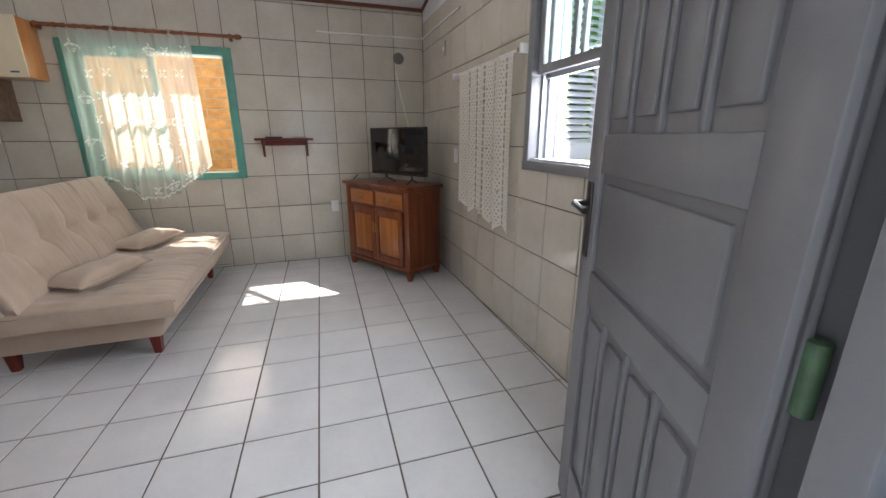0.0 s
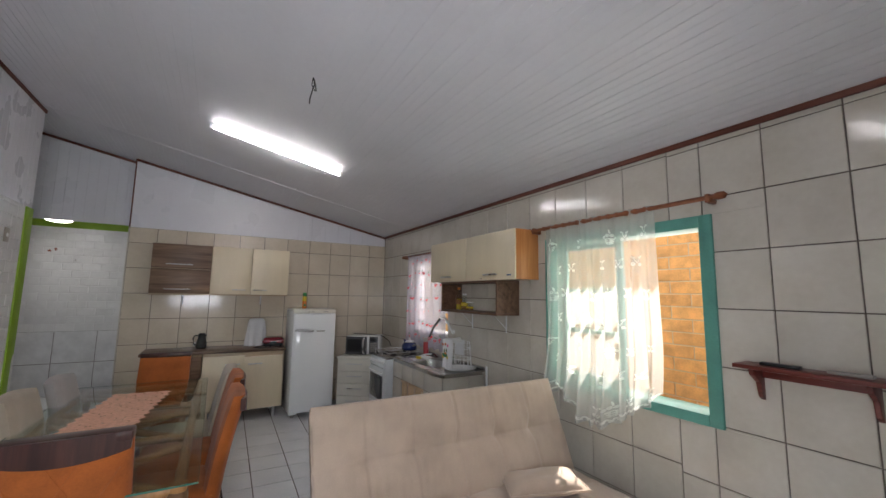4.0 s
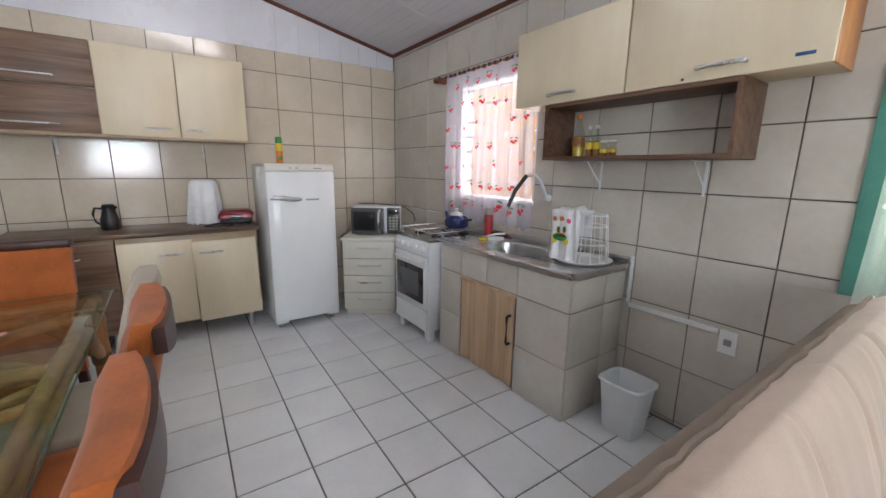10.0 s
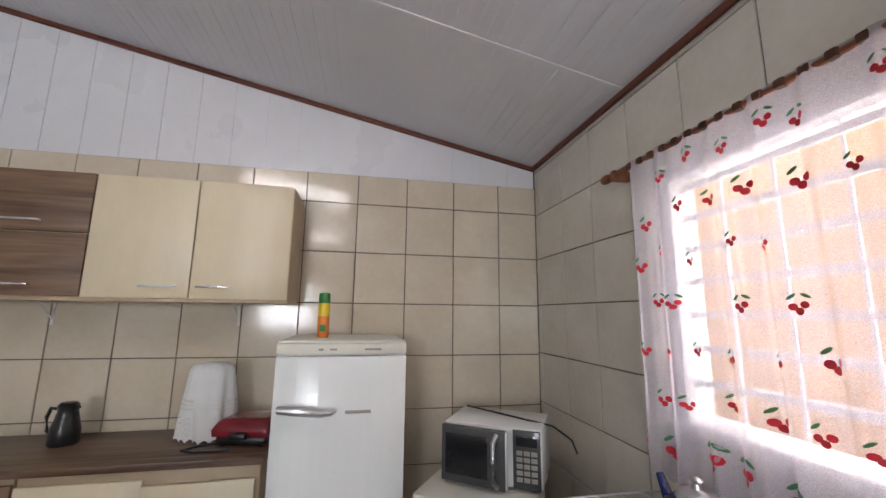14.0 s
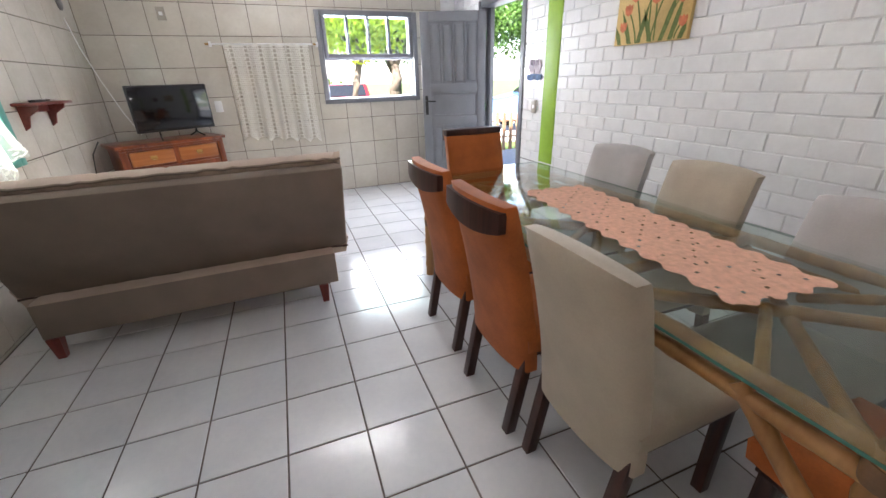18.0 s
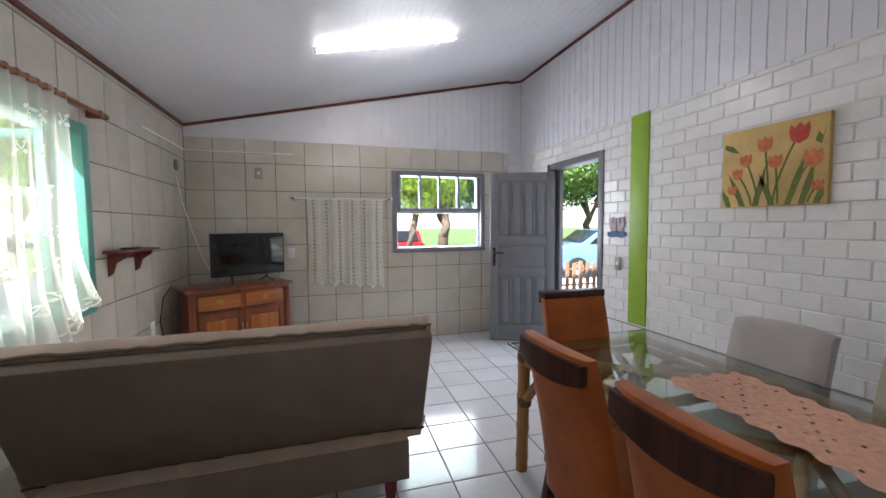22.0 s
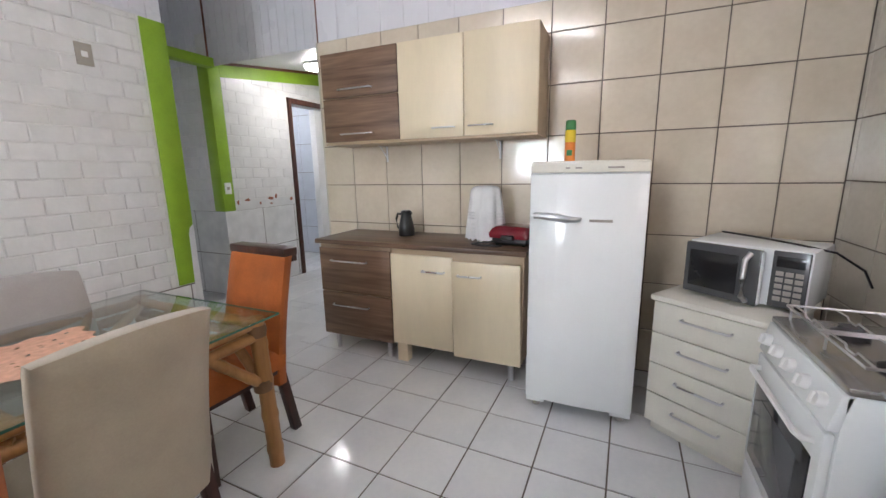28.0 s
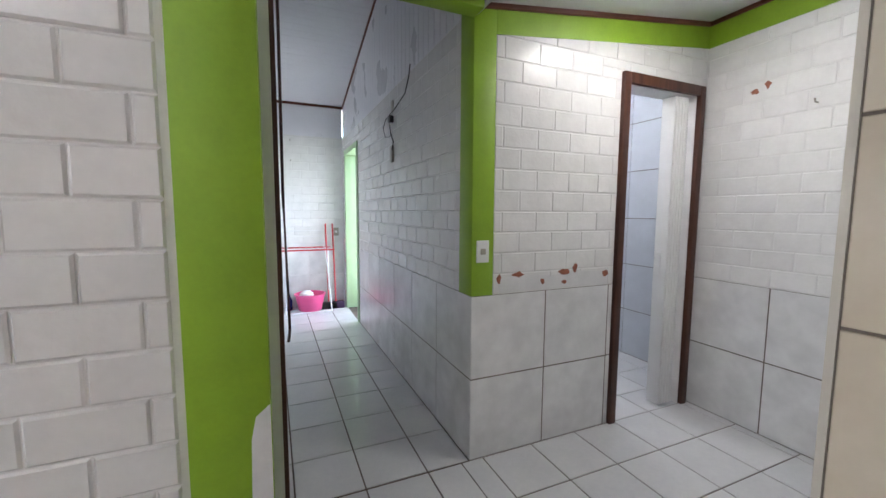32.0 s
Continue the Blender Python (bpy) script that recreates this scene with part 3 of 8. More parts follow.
struct("lining_back_east", solid((0.07, -0.15, 2.39), (0.16, 4.17, 3.4)), M_CEMENT, "outer gable above the front wall", category="wall")
struct("lining_back_south", solid((-5.97, -0.15, 2.36), (0.07, -0.03, 3.36)), M_WHITE_PAINT, "upper part of the long wall", category="wall")
struct("lining_back_west", solid((-7.3, 0.634, 2.73), (-6.81, 4.1, 3.3)), M_WHITE_PAINT, "upper part of the kitchen wall", category="wall")
struct("wall_west_end_cap", solid((-6.93, 0.622, -0.02), (-6.772, 0.634, 2.36)), M_TILE_WALL, "tiled narrow end of the kitchen wall", category="wall")
def low_roof(x):
    """Height of the passage's own low ceiling."""
    return 2.462 + 0.132 * (XH - x)


struct("ceiling_passage", prism([(XV - 0.15, low_roof(XV - 0.15)), (XH - 0.013, low_roof(XH)), (XH - 0.013, low_roof(XH) + 0.03), (XV - 0.15, low_roof(XV - 0.15) + 0.03)], YV - 0.14, 1.62, "y"), M_PVC_CEIL, "low flat white ceiling of the passage", category="ceiling")


# sloped ceiling of boards that run along the room
def ceiling_slope(name, x0, x1, y0, y1, label, board=0.1):
    bm = bmesh.new()
    n = round(abs(y1 - y0) / board)
    w = (y1 - y0) / n
    for i in range(n):
        a, b = y0 + i * w, y0 + (i + 1) * w
        for c, d, deep in ((a + 0.003, b - 0.003, 0.0), (b - 0.003, b + 0.003, 0.003), (a + 0.048, a + 0.052, -0.0015)):
            za, zb = roof(c) + deep, roof(d) + deep
            vs = [bm.verts.new(p) for p in ((x0, c, za), (x1, c, za), (x1, d, zb), (x0, d, zb), (x0, c, za + 0.03), (x1, c, za + 0.03), (x1, d, zb + 0.03), (x0, d, zb + 0.03))]
            for f in ((0, 1, 2, 3), (7, 6, 5, 4), (0, 4, 5, 1), (1, 5, 6, 2), (2, 6, 7, 3), (3, 7, 4, 0)):
                bm.faces.new([vs[k] for k in f])
    return struct(name, bm, M_PVC_CEIL, label, 20, "ceiling")


ceiling = ceiling_slope("ceiling", -7.05, 0.16, RIDGE_Y, 4.17, "sloped white ceiling of narrow grooved boards")
ceiling_south = ceiling_slope("ceiling_corridor", -7.2, -5.8, YEND - 0.15, RIDGE_Y, "sloped white board ceiling over the corridor")
struct("ceiling_seam", prism([(0.0, roof(0.0) - 0.004), (3.99, roof(3.99) - 0.004), (3.99, roof(3.99) + 0.004), (0.0, roof(0.0) + 0.004)], -5.79, -5.76, "x"), M_PVC, "white jointing strip across the ceiling boards", category="trim")
struct("roof_cover", prism([(RIDGE_Y, roof(RIDGE_Y) + 0.12), (4.2, roof(4.2) + 0.12), (4.2, roof(4.2) + 0.17), (RIDGE_Y, roof(RIDGE_Y) + 0.17)], -9.2, 0.8, "x"), M_CEMENT, "roof over the house", category="roof")
struct("roof_cover_south", prism([(RIDGE_Y, roof(RIDGE_Y) + 0.12), (YEND - 0.6, roof(YEND - 0.6) + 0.12), (YEND - 0.6, roof(YEND - 0.6) + 0.17), (RIDGE_Y, roof(RIDGE_Y) + 0.17)], -9.2, -1.9, "x"), M_CEMENT, "roof over the back of the house", category="roof")


# wooden trim where walls meet the ceiling
def trim(name, a, b, r=0.02, label="red-brown wooden strip along the ceiling edge"):
    a, b = Vector(a), Vector(b)
    bm = bmesh.new()
    d = b - a
    q = d.to_track_quat("X", "Z").to_matrix().to_4x4()
    bmesh.ops.create_cube(bm, size=1.0, matrix=Matrix.Diagonal((d.length, r, r * 1.7, 1)))
    bmesh.ops.bevel(bm, geom=list(bm.edges), offset=0.004, segments=1, affect="EDGES")
    ob = struct(name, bm, M_TRIM, label, 20, "trim")
    ob.matrix_basis = Matrix.Translation((a + b) / 2) @ q
    return ob


trim("trim_north", (-6.78, 3.99, roof(3.99) - 0.014), (0.0, 3.99, roof(3.99) - 0.014))
trim("trim_east", (-0.006, 4.0, roof(4.0) - 0.012), (-0.006, 0.2, roof(0.2) - 0.012))
trim("trim_east_return", (0.052, 0.2, roof(0.2) - 0.012), (0.052, 0.0, roof(0) - 0.012))
trim("trim_south", (-5.97, 0.0, roof(0) - 0.014), (0.06, 0.0, roof(0) - 0.014))
trim("trim_west", (-6.78, 4.0, roof(4.0) - 0.012), (-6.78, 0.634, roof(0.634) - 0.012))
trim("trim_passage", (-6.955, 0.64, roof(0.64) - 0.012), (-6.955, YV, roof(YV) - 0.012))
trim("trim_hall_ridge", (-6.985, YV, roof(YV) - 0.012), (-6.985, RIDGE_Y, roof(RIDGE_Y) - 0.012))
trim("trim_hall", (-6.985, RIDGE_Y, roof(RIDGE_Y) - 0.012), (-6.985, YEND, roof(YEND) - 0.012))
trim("trim_hall_end", (-6.98, YEND + 0.006, roof(YEND) - 0.014), (XHE, YEND + 0.006, roof(YEND) - 0.014))
trim("trim_lining_corner", (-6.80, 0.627, 2.36), (-6.80, 0.627, roof(0.63)), 0.014, "red-brown wooden strip on a lining corner")
trim("trim_passage_far", (XV + 0.01, YV, 2.69), (XV + 0.01, 1.5, 2.69))
trim("trim_passage_bath", (XV, YV + 0.008, low_roof(XV) - 0.012), (XH, YV + 0.008, low_roof(XH) - 0.012))
trim("trim_hall_upright", (-6.952, -0.88, 2.46), (-6.952, -0.88, 3.3), 0.012, "thin dark upright cover strip on the lining")

# green painted stripes and beam
struct("green_stripe", solid((-2.17, -0.01, 0.545), (-1.97, 0.0055, 2.355), 0.002), M_GREEN, "lime green painted stripe on the brick wall", category="painted stripe")
struct("green_stripe_end", solid((-5.975, -0.153, 0.535), (-5.815, 0.0055, 2.355), 0.002), M_GREEN, "lime green painted end of the brick wall", category="painted stripe")
struct("green_pillar", solid((-7.10, -1.08, 0.945), (-6.966, -0.926, 2.47), 0.003), M_GREEN, "lime green painted corner post", category="pillar")
struct("green_beam", solid((-6.966, -0.93, 2.385), (-5.98, -0.82, 2.47), 0.003), M_GREEN, "lime green painted beam across the corridor", category="beam")
struct("green_band_bath", prism([(XV, low_roof(XV) - 0.17), (-7.10, low_roof(-7.10) - 0.15), (-7.10, low_roof(-7.10)), (XV, low_roof(XV))], YV - 0.005, YV + 0.004, "y"), M_GREEN, "lime green painted band under the ceiling", category="painted stripe")
struct("green_band_passage", solid((XV - 0.01, YV, 2.53), (XV + 0.004, 1.5, 2.70), 0.001), M_GREEN, "lime green painted band under the ceiling", category="painted stripe")

# ---- windows and doors ----
def bar(parent, name, lo, hi, material, bevel=0.004, label=""):
    return part(name, solid(lo, hi, bevel), material, parent, label)


# teal window of the living room, one leaf closed and one swung outwards
win = thing("window_1", "teal painted wooden window with one leaf swung outwards", "window", kind="structure")
u0, v0, u1, v1 = GREEN_WIN
for name, lo, hi in (("window_frame", (u0, 3.985, v0), (u0 + 0.07, 4.16, v1)), ("window_frame", (u1 - 0.07, 3.985, v0), (u1, 4.16, v1)),
                     ("window_frame", (u0 + 0.07, 3.985, v1 - 0.07), (u1 - 0.07, 4.16, v1)), ("window_sill", (u0 + 0.07, 3.98, v0), (u1 - 0.07, 4.17, v0 + 0.06))):
    bar(win, name, lo, hi, M_TEAL)


def leaf_sash(parent, w, h, cols, rows, material, glass, stile=0.05, deep=0.03, split=None, at=None):
    """A glazed leaf: local x across, z up."""
    sash = part("sash", solid((0, 0, 0), (stile, deep, h), 0.003), material, parent, at=at)
    part("stile", solid((w - stile, 0, 0), (w, deep, h), 0.003), material, sash)
    part("rail", solid((stile, 0.001, 0), (w - stile, deep - 0.001, stile), 0.003), material, sash)
    part("rail", solid((stile, 0.001, h - stile), (w - stile, deep - 0.001, h), 0.003), material, sash)
    iw, ih = (w - 2 * stile) / cols, (h - 2 * stile) / rows
    for c in range(1, cols):
        part("glazing_bar", solid((stile + c * iw - 0.014, 0.003, stile), (stile + c * iw + 0.014, deep - 0.003, h - stile), 0.003), material, sash)
    for r in range(1, rows):
        part("glazing_bar", solid((stile, 0.004, stile + r * ih - 0.014), (w - stile, deep - 0.004, stile + r * ih + 0.014), 0.003), material, sash)
    for c in range(cols):
        for r in range(rows):
            g = part("pane", solid((stile + c * iw + 0.012, deep / 2 - 0.002, stile + r * ih + 0.012), (stile + (c + 1) * iw - 0.012, deep / 2 + 0.002, stile + (r + 1) * ih - 0.012)), glass, sash)
            g.visible_shadow = False
    return sash


leaf_sash(win, 0.56, 1.04, 1, 3, M_TEAL, M_GLASS, at=pose(u0 + 0.075, 4.10, v0 + 0.065))
leaf_sash(win, 0.56, 1.04, 1, 3, M_TEAL, M_GLASS, at=pose(u1 - 0.075, 4.15, v0 + 0.065, 0, 0, 82))
part("window_latch", solid((-2.52, 4.07, 1.4), (-2.50, 4.10, 1.48), 0.004), M_BRASS, win)

# white kitchen window with a grille
kwin = thing("window_2", "white kitchen window behind a white horizontal grille", "window", kind="structure")
u0, v0, u1, v1 = KITCH_WIN
for name, lo, hi in (("window_frame", (u0, 4.04, v0), (u0 + 0.05, 4.16, v1)), ("window_frame", (u1 - 0.05, 4.04, v0), (u1, 4.16, v1)),
                     ("window_frame", (u0 + 0.05, 4.04, v1 - 0.05), (u1 - 0.05, 4.16, v1)), ("window_sill", (u0, 3.99, v0 - 0.004), (u1, 4.16, v0 + 0.025))):
    bar(kwin, name, lo, hi, M_WHITE_PAINT)
for k in range(7):
    z = v0 + 0.13 + k * 0.125
    bar(kwin, "grille_bar", (u0 + 0.05, 4.10, z), (u1 - 0.05, 4.112, z + 0.028), M_WHITE_PAINT, 0.002)
for k in range(4):
    x = u0 + 0.2 + k * 0.19
    bar(kwin, "grille_upright", (x, 4.113, v0 + 0.03), (x + 0.012, 4.12, v1 - 0.05), M_WHITE_PAINT, 0.002)

# grey sash window towards the garden
gwin = thing("window_3", "grey painted sash window, lower half pushed open", "window", kind="structure")
u0, v0, u1, v1 = GREY_WIN
for name, lo, hi in (("window_frame", (-0.018, u0 - 0.002, v0), (0.15, u0 + 0.055, v1)), ("window_frame", (-0.018, u1 - 0.055, v0), (0.15, u1 + 0.002, v1)),
                     ("window_frame", (-0.018, u0 + 0.055, v1 - 0.055), (0.15, u1 - 0.055, v1 + 0.002)), ("window_sill", (-0.022, u0 - 0.002, v0 - 0.002), (0.17, u1 + 0.002, v0 + 0.05))):
    bar(gwin, name, lo, hi, M_GREY_PAINT)
M_RAIL_LIGHT = mat("light_grey_runner", (0.48, 0.52, 0.55), 0.4, vary=0.08, bump=0.02)
for y in (u0 + 0.056, u1 - 0.072):
    bar(gwin, "sash_runner", (0.045, y, v0 + 0.05), (0.06, y + 0.016, v1 - 0.055), M_RAIL_LIGHT, 0.001)
    bar(gwin, "sash_runner", (0.09, y, v0 + 0.05), (0.105, y + 0.016, v1 - 0.055), M_RAIL_LIGHT, 0.001)
bar(gwin, "inner_sill", (0.0, u0 + 0.056, v0 + 0.051), (0.16, u1 - 0.056, v0 + 0.062), M_RAIL_LIGHT, 0.002)
leaf_sash(gwin, 1.10, 0.53, 4, 1, M_GREY_PAINT, M_GLASS, 0.045, 0.03, at=pose(0.04, u0 + 0.057, 1.60, 0, 0, 90))
leaf_sash(gwin, 1.10, 0.53, 4, 1, M_GREY_PAINT, M_GLASS, 0.045, 0.03, at=pose(0.09, u0 + 0.057, 1.58, 0, 0, 90))


def shutter(label, at, w, h, turn):
    """A louvred leaf in two columns."""
    s = thing("window_shutter", label, "shutter", at, turn)
    st = 0.055
    for a, b in ((0, st), (w / 2 - st / 2, w / 2 + st / 2), (w - st, w)):
        part("stile", solid((a, 0, 0), (b, 0.035, h), 0.003), M_WHITE_PAINT, s)
    for z in (0, h - 0.09):
        part("rail", solid((st, 0.001, z), (w - st, 0.034, z + 0.09), 0.003), M_WHITE_PAINT, s)
    n = int((h - 0.2) / 0.036)
    slat = None
    for col in ((st, w / 2 - st / 2), (w / 2 + st / 2, w - st)):
        for k in range(n):
            z = 0.105 + k * (h - 0.21) / (n - 1)
            bm = bmesh.new()
            bmesh.ops.create_cube(bm, size=1, matrix=pose((col[0] + col[1]) / 2, 0.018, z, 38, 0, 0) @ Matrix.Diagonal((col[1] - col[0], 0.042, 0.006, 1)))
            part("slat", bm, M_WHITE_PAINT, s)
    return s


shutter("white louvred shutter leaf folded out beside the window", (0.17, 1.74, 1.14), 0.60, 1.02, 6)
shutter("white louvred shutter leaf folded back on the wall", (0.20, 0.50, 1.14), 0.60, 1.02, -78)

# front door
frame_1 = thing("door_frame", "grey painted wooden door frame in the brick wall", "door frame", kind="structure")
for lo, hi in (((-1.625, -0.16, 0), (-1.555, 0.012, 2.14)), ((-0.652, -0.16, 0), (-0.632, 0.012, 2.14)), ((-0.72, -0.16, 0), (-0.652, -0.11, 2.14)), ((-1.555, -0.16, 2.072), (-0.70, 0.012, 2.14))):
    bar(frame_1, "jamb", lo, hi, M_GREY_PAINT)
bar(frame_1, "threshold", (-1.555, -0.17, -0.02), (-0.70, 0.0, 0.006), M_CEMENT)


M_HINGE = mat("dull_green_hinge_paint", (0.10, 0.19, 0.11), 0.5, vary=0.3, scale=30, bump=0.1)


def front_door(at, turn):
    d = thing("door_1", "grey painted panelled wooden door standing open", "door", at, turn, kind="structure")
    w, h, t = 0.77, 2.05, 0.035
    part("leaf", solid((0, -t / 2 + 0.013, 0.01), (w, t / 2 - 0.013, h), 0.001), M_GREY_PAINT, d)
    bands = ((0.01, 0.20), (0.80, 0.90), (1.18, 1.28), (1.95, h))
    for x0, x1 in ((0, 0.10), (w - 0.10, w)):
        part("stile", solid((x0, -t / 2, 0.01), (x1, t / 2, h), 0.004), M_GREY_PAINT, d)
    for z0, z1 in bands:
        part("rail", solid((0.10, -t / 2 + 0.001, z0), (w - 0.10, t / 2 - 0.001, z1), 0.004), M_GREY_PAINT, d)
    for z0, z1 in ((0.20, 0.80), (1.28, 1.95)):
        for k in range(4):
            c = 0.10 + (k + 0.5) * (w - 0.2) / 4
            part("panel", solid((c - 0.045, -t / 2 + 0.002, z0 + 0.035), (c + 0.045, t / 2 - 0.002, z1 - 0.035), 0.007), M_GREY_PAINT, d)
            if k:
                c -= (w - 0.2) / 8
                part("muntin", solid((c - 0.009, -t / 2 + 0.002, z0), (c + 0.009, t / 2 - 0.002, z1), 0.003), M_GREY_PAINT, d)
    part("panel", solid((0.13, -t / 2 + 0.003, 0.925), (w - 0.13, t / 2 - 0.003, 1.155), 0.008), M_GREY_PAINT, d)
    for s in (-1, 1):
        plate = part("lock_plate", solid((w - 0.065, s * (t / 2 + 0.003) - 0.003, 0.93), (w - 0.03, s * (t / 2 + 0.003) + 0.003, 1.15), 0.002), M_BLACK, d, "black metal lock plate")
        part("door_handle", tube([(w - 0.047, s * t / 2, 1.09), (w - 0.047, s * (t / 2 + 0.045), 1.09), (w - 0.06, s * (t / 2 + 0.05), 1.09), (w - 0.16, s * (t / 2 + 0.05), 1.085)], 0.009), M_BLACK, plate, "black lever handle")
    for z in (0.3, 1.0, 1.8):
        part("hinge", lathe([(0.010, -0.05), (0.013, -0.048), (0.013, 0.048), (0.010, 0.05)], 12, (-0.004, -0.02, z)), M_HINGE, d, "green painted hinge")
    return d


front_door((-0.69, -0.06, 0.0), 69.0)

# bathroom door and its frame
frame_2 = thing("door_frame", "dark brown wooden frame of the bathroom door", "door frame", kind="structure")
for lo, hi in (((-8.76, -1.08, 0), (-8.705, -0.905, 2.27)), ((-8.055, -1.08, 0), (-8.0, -0.905, 2.27)), ((-8.705, -1.08, 2.205), (-8.055, -0.905, 2.27))):
    bar(frame_2, "jamb", lo, hi, M_DARK_BROWN)
bdoor = thing("door_2", "white folding bathroom door pushed open", "door", (-8.66, -0.99, 0.02), 0, kind="structure")
for k in range(5):
    part("fold", solid((0.02 + k * 0.028, -0.05, 0), (0.044 + k * 0.028, 0.05, 2.17), 0.004), M_WHITE_PLASTIC, bdoor)
part("door_handle", solid((0.17, -0.02, 0.95), (0.18, 0.02, 1.1), 0.004), M_WHITE_PLASTIC, bdoor)

# service door at the corridor's end
frame_3 = thing("door_frame", "pale green frame of the service door", "door frame", kind="structure")
for lo, hi in (((-7.13, -4.85, 0), (-6.955, -4.78, 2.26)), ((-7.13, -4.02, 0), (-6.955, -3.95, 2.26)), ((-7.13, -4.78, 2.19), (-6.955, -4.02, 2.26))):
    bar(frame_3, "jamb", lo, hi, M_GREEN_DOOR)

service = thing("door_3", "pale green wooden service door standing open outwards", "door", (-7.12, -4.79, 0.01), 0, kind="structure")
part("leaf", solid((-0.74, -0.035, 0), (0.0, 0.0, 2.17), 0.004), M_GREEN_DOOR, service)
for z0, z1 in ((0.15, 0.95), (1.1, 2.0)):
    part("panel", solid((-0.62, -0.002, z0), (-0.12, 0.010, z1), 0.008), M_GREEN_DOOR, service)
part("door_handle", tube([(-0.67, 0.0, 1.02), (-0.67, 0.045, 1.02), (-0.58, 0.05, 1.02)], 0.009), M_BLACK, service, "black lever handle")

# dark door frame on the corridor's near side
frame_4 = thing("door_frame", "worn dark brown frame beside the brick wall's end", "door frame", kind="structure")
bar(frame_4, "jamb", (-6.012, -0.27, 0), (-5.99, -0.155, 2.5), M_DARK_BROWN)
bar(frame_4, "jamb", (-6.01, -1.12, 0), (-5.998, -1.05, 2.5), M_DARK_BROWN)
door_4 = tagged(part("door_4", solid((-6.006, -1.05, 0.01), (-6.001, -0.27, 2.4), 0.003), M_WHITE_PAINT), "plain pale flush door in the corridor", "door", kind="structure")

# ---- living room ----
def tube_lamp(x, y0, y1):
    """Batten with one bare lit tube, hung along the slope."""
    tilt = math.degrees(math.atan(-SLOPE_N))
    ym = (y0 + y1) / 2
    lamp = thing("tube_lamp", "white batten lamp with one lit fluorescent tube", "ceiling lamp", (x, ym, roof(ym)), group="ceiling lamps")
    lamp.matrix_basis = pose(x, ym, roof(ym), tilt, 0, 0)
    h = 0.6
    part("batten", solid((-0.012, -h, -0.018), (0.012, h, -0.002), 0.003), M_WHITE_PLASTIC, lamp)
    part("tube", rod(bmesh.new(), (0, -h + 0.03, -0.032), (0, h - 0.03, -0.032), 0.013), M_TUBE, lamp, "lit fluorescent tube")
    for s in (-1, 1):
        part("socket", solid((-0.014, s * h - 0.015 - s * 0.015, -0.05), (0.014, s * h + 0.015 - s * 0.015, -0.02), 0.004), M_WHITE_PLASTIC, lamp)


tube_lamp(-1.535, 1.47, 2.65)
tube_lamp(-4.57, 1.47, 2.65)
hook = thing("ceiling_wires", "loose dark wire ends hanging from the ceiling boards", "wire", (-3.13, 2.05, roof(2.05)))
part("wire", tube([(0, 0, 0.01), (0.005, 0.01, -0.05), (0.05, 0.0, -0.07), (0.035, -0.02, -0.16), (0.03, -0.02, -0.19)], 0.004, 6), M_BLACK, hook)
part("wire", tube([(0, 0, 0.01), (-0.02, 0.02, -0.04), (-0.045, 0.03, -0.06)], 0.004, 6), M_BLACK, hook)
part("wire", tube([(0, 0, 0.01), (0.02, -0.01, -0.06), (0.03, 0.01, -0.1)], 0.003, 6), M_BLACK, hook)


def cushion(w, d, h, bulge=0.35, seg=14, tuft=(), seams=None, crease=0.0):
    """A soft slab: rounded, puffed, pressed in at its tufts (x, y, radius, depth); base at z 0.
    seams: stitched lines at these y, and one along x; crease: depth of loose wrinkles in the cloth."""
    bm = bmesh.new()
    n, m = seg, max(6, int(seg * d / w))
    grid = {}

    def top(u, v):
        e = (1 - abs(2 * u - 1) ** 6) * (1 - abs(2 * v - 1) ** 6)
        z = h * (1 - bulge) + h * bulge * max(0.0, e) ** 0.5
        x, y = (u - 0.5) * w, (v - 0.5) * d
        for tx, ty, r, dep in tuft:
            q = ((x - tx) ** 2 + (y - ty) ** 2) / (r * r)
            z -= dep * math.exp(-q) + dep * 0.35 * math.exp(-q / 7)
        if seams:
            for sy in seams[0]:
                z -= 0.009 * math.exp(-((y - sy) / 0.008) ** 2)
            z -= 0.005 * math.exp(-((x - seams[1]) / 0.009) ** 2)
        if crease and e > 0.02:
            z += crease * (noise.noise((x * 9, y * 5, 2.0)) + 0.7 * noise.noise((x * 6 + y * 16, y * 22, 5.0)))
        return x, y, z

    for i in range(n + 1):
        for j in range(m + 1):
            u, v = i / n, j / m
            x, y, z = top(u, v)
            grid[i, j, 1] = bm.verts.new((x, y, z))
            grid[i, j, 0] = bm.verts.new((x * 0.97, y * 0.97, 0))
    for i in range(n):
        for j in range(m):
            bm.faces.new((grid[i, j, 1], grid[i + 1, j, 1], grid[i + 1, j + 1, 1], grid[i, j + 1, 1]))
            bm.faces.new((grid[i, j, 0], grid[i, j + 1, 0], grid[i + 1, j + 1, 0], grid[i + 1, j, 0]))
    for i in range(n):
        for j in (0, m):
            bm.faces.new((grid[i, j, 0], grid[i + 1, j, 0], grid[i + 1, j, 1], grid[i, j, 1]))
    for j in range(m):
        for i in (0, n):
            bm.faces.new((grid[i, j, 0], grid[i, j + 1, 0], grid[i, j + 1, 1], grid[i, j, 1]))
    bmesh.ops.recalc_face_normals(bm, faces=bm.faces)
    return bm


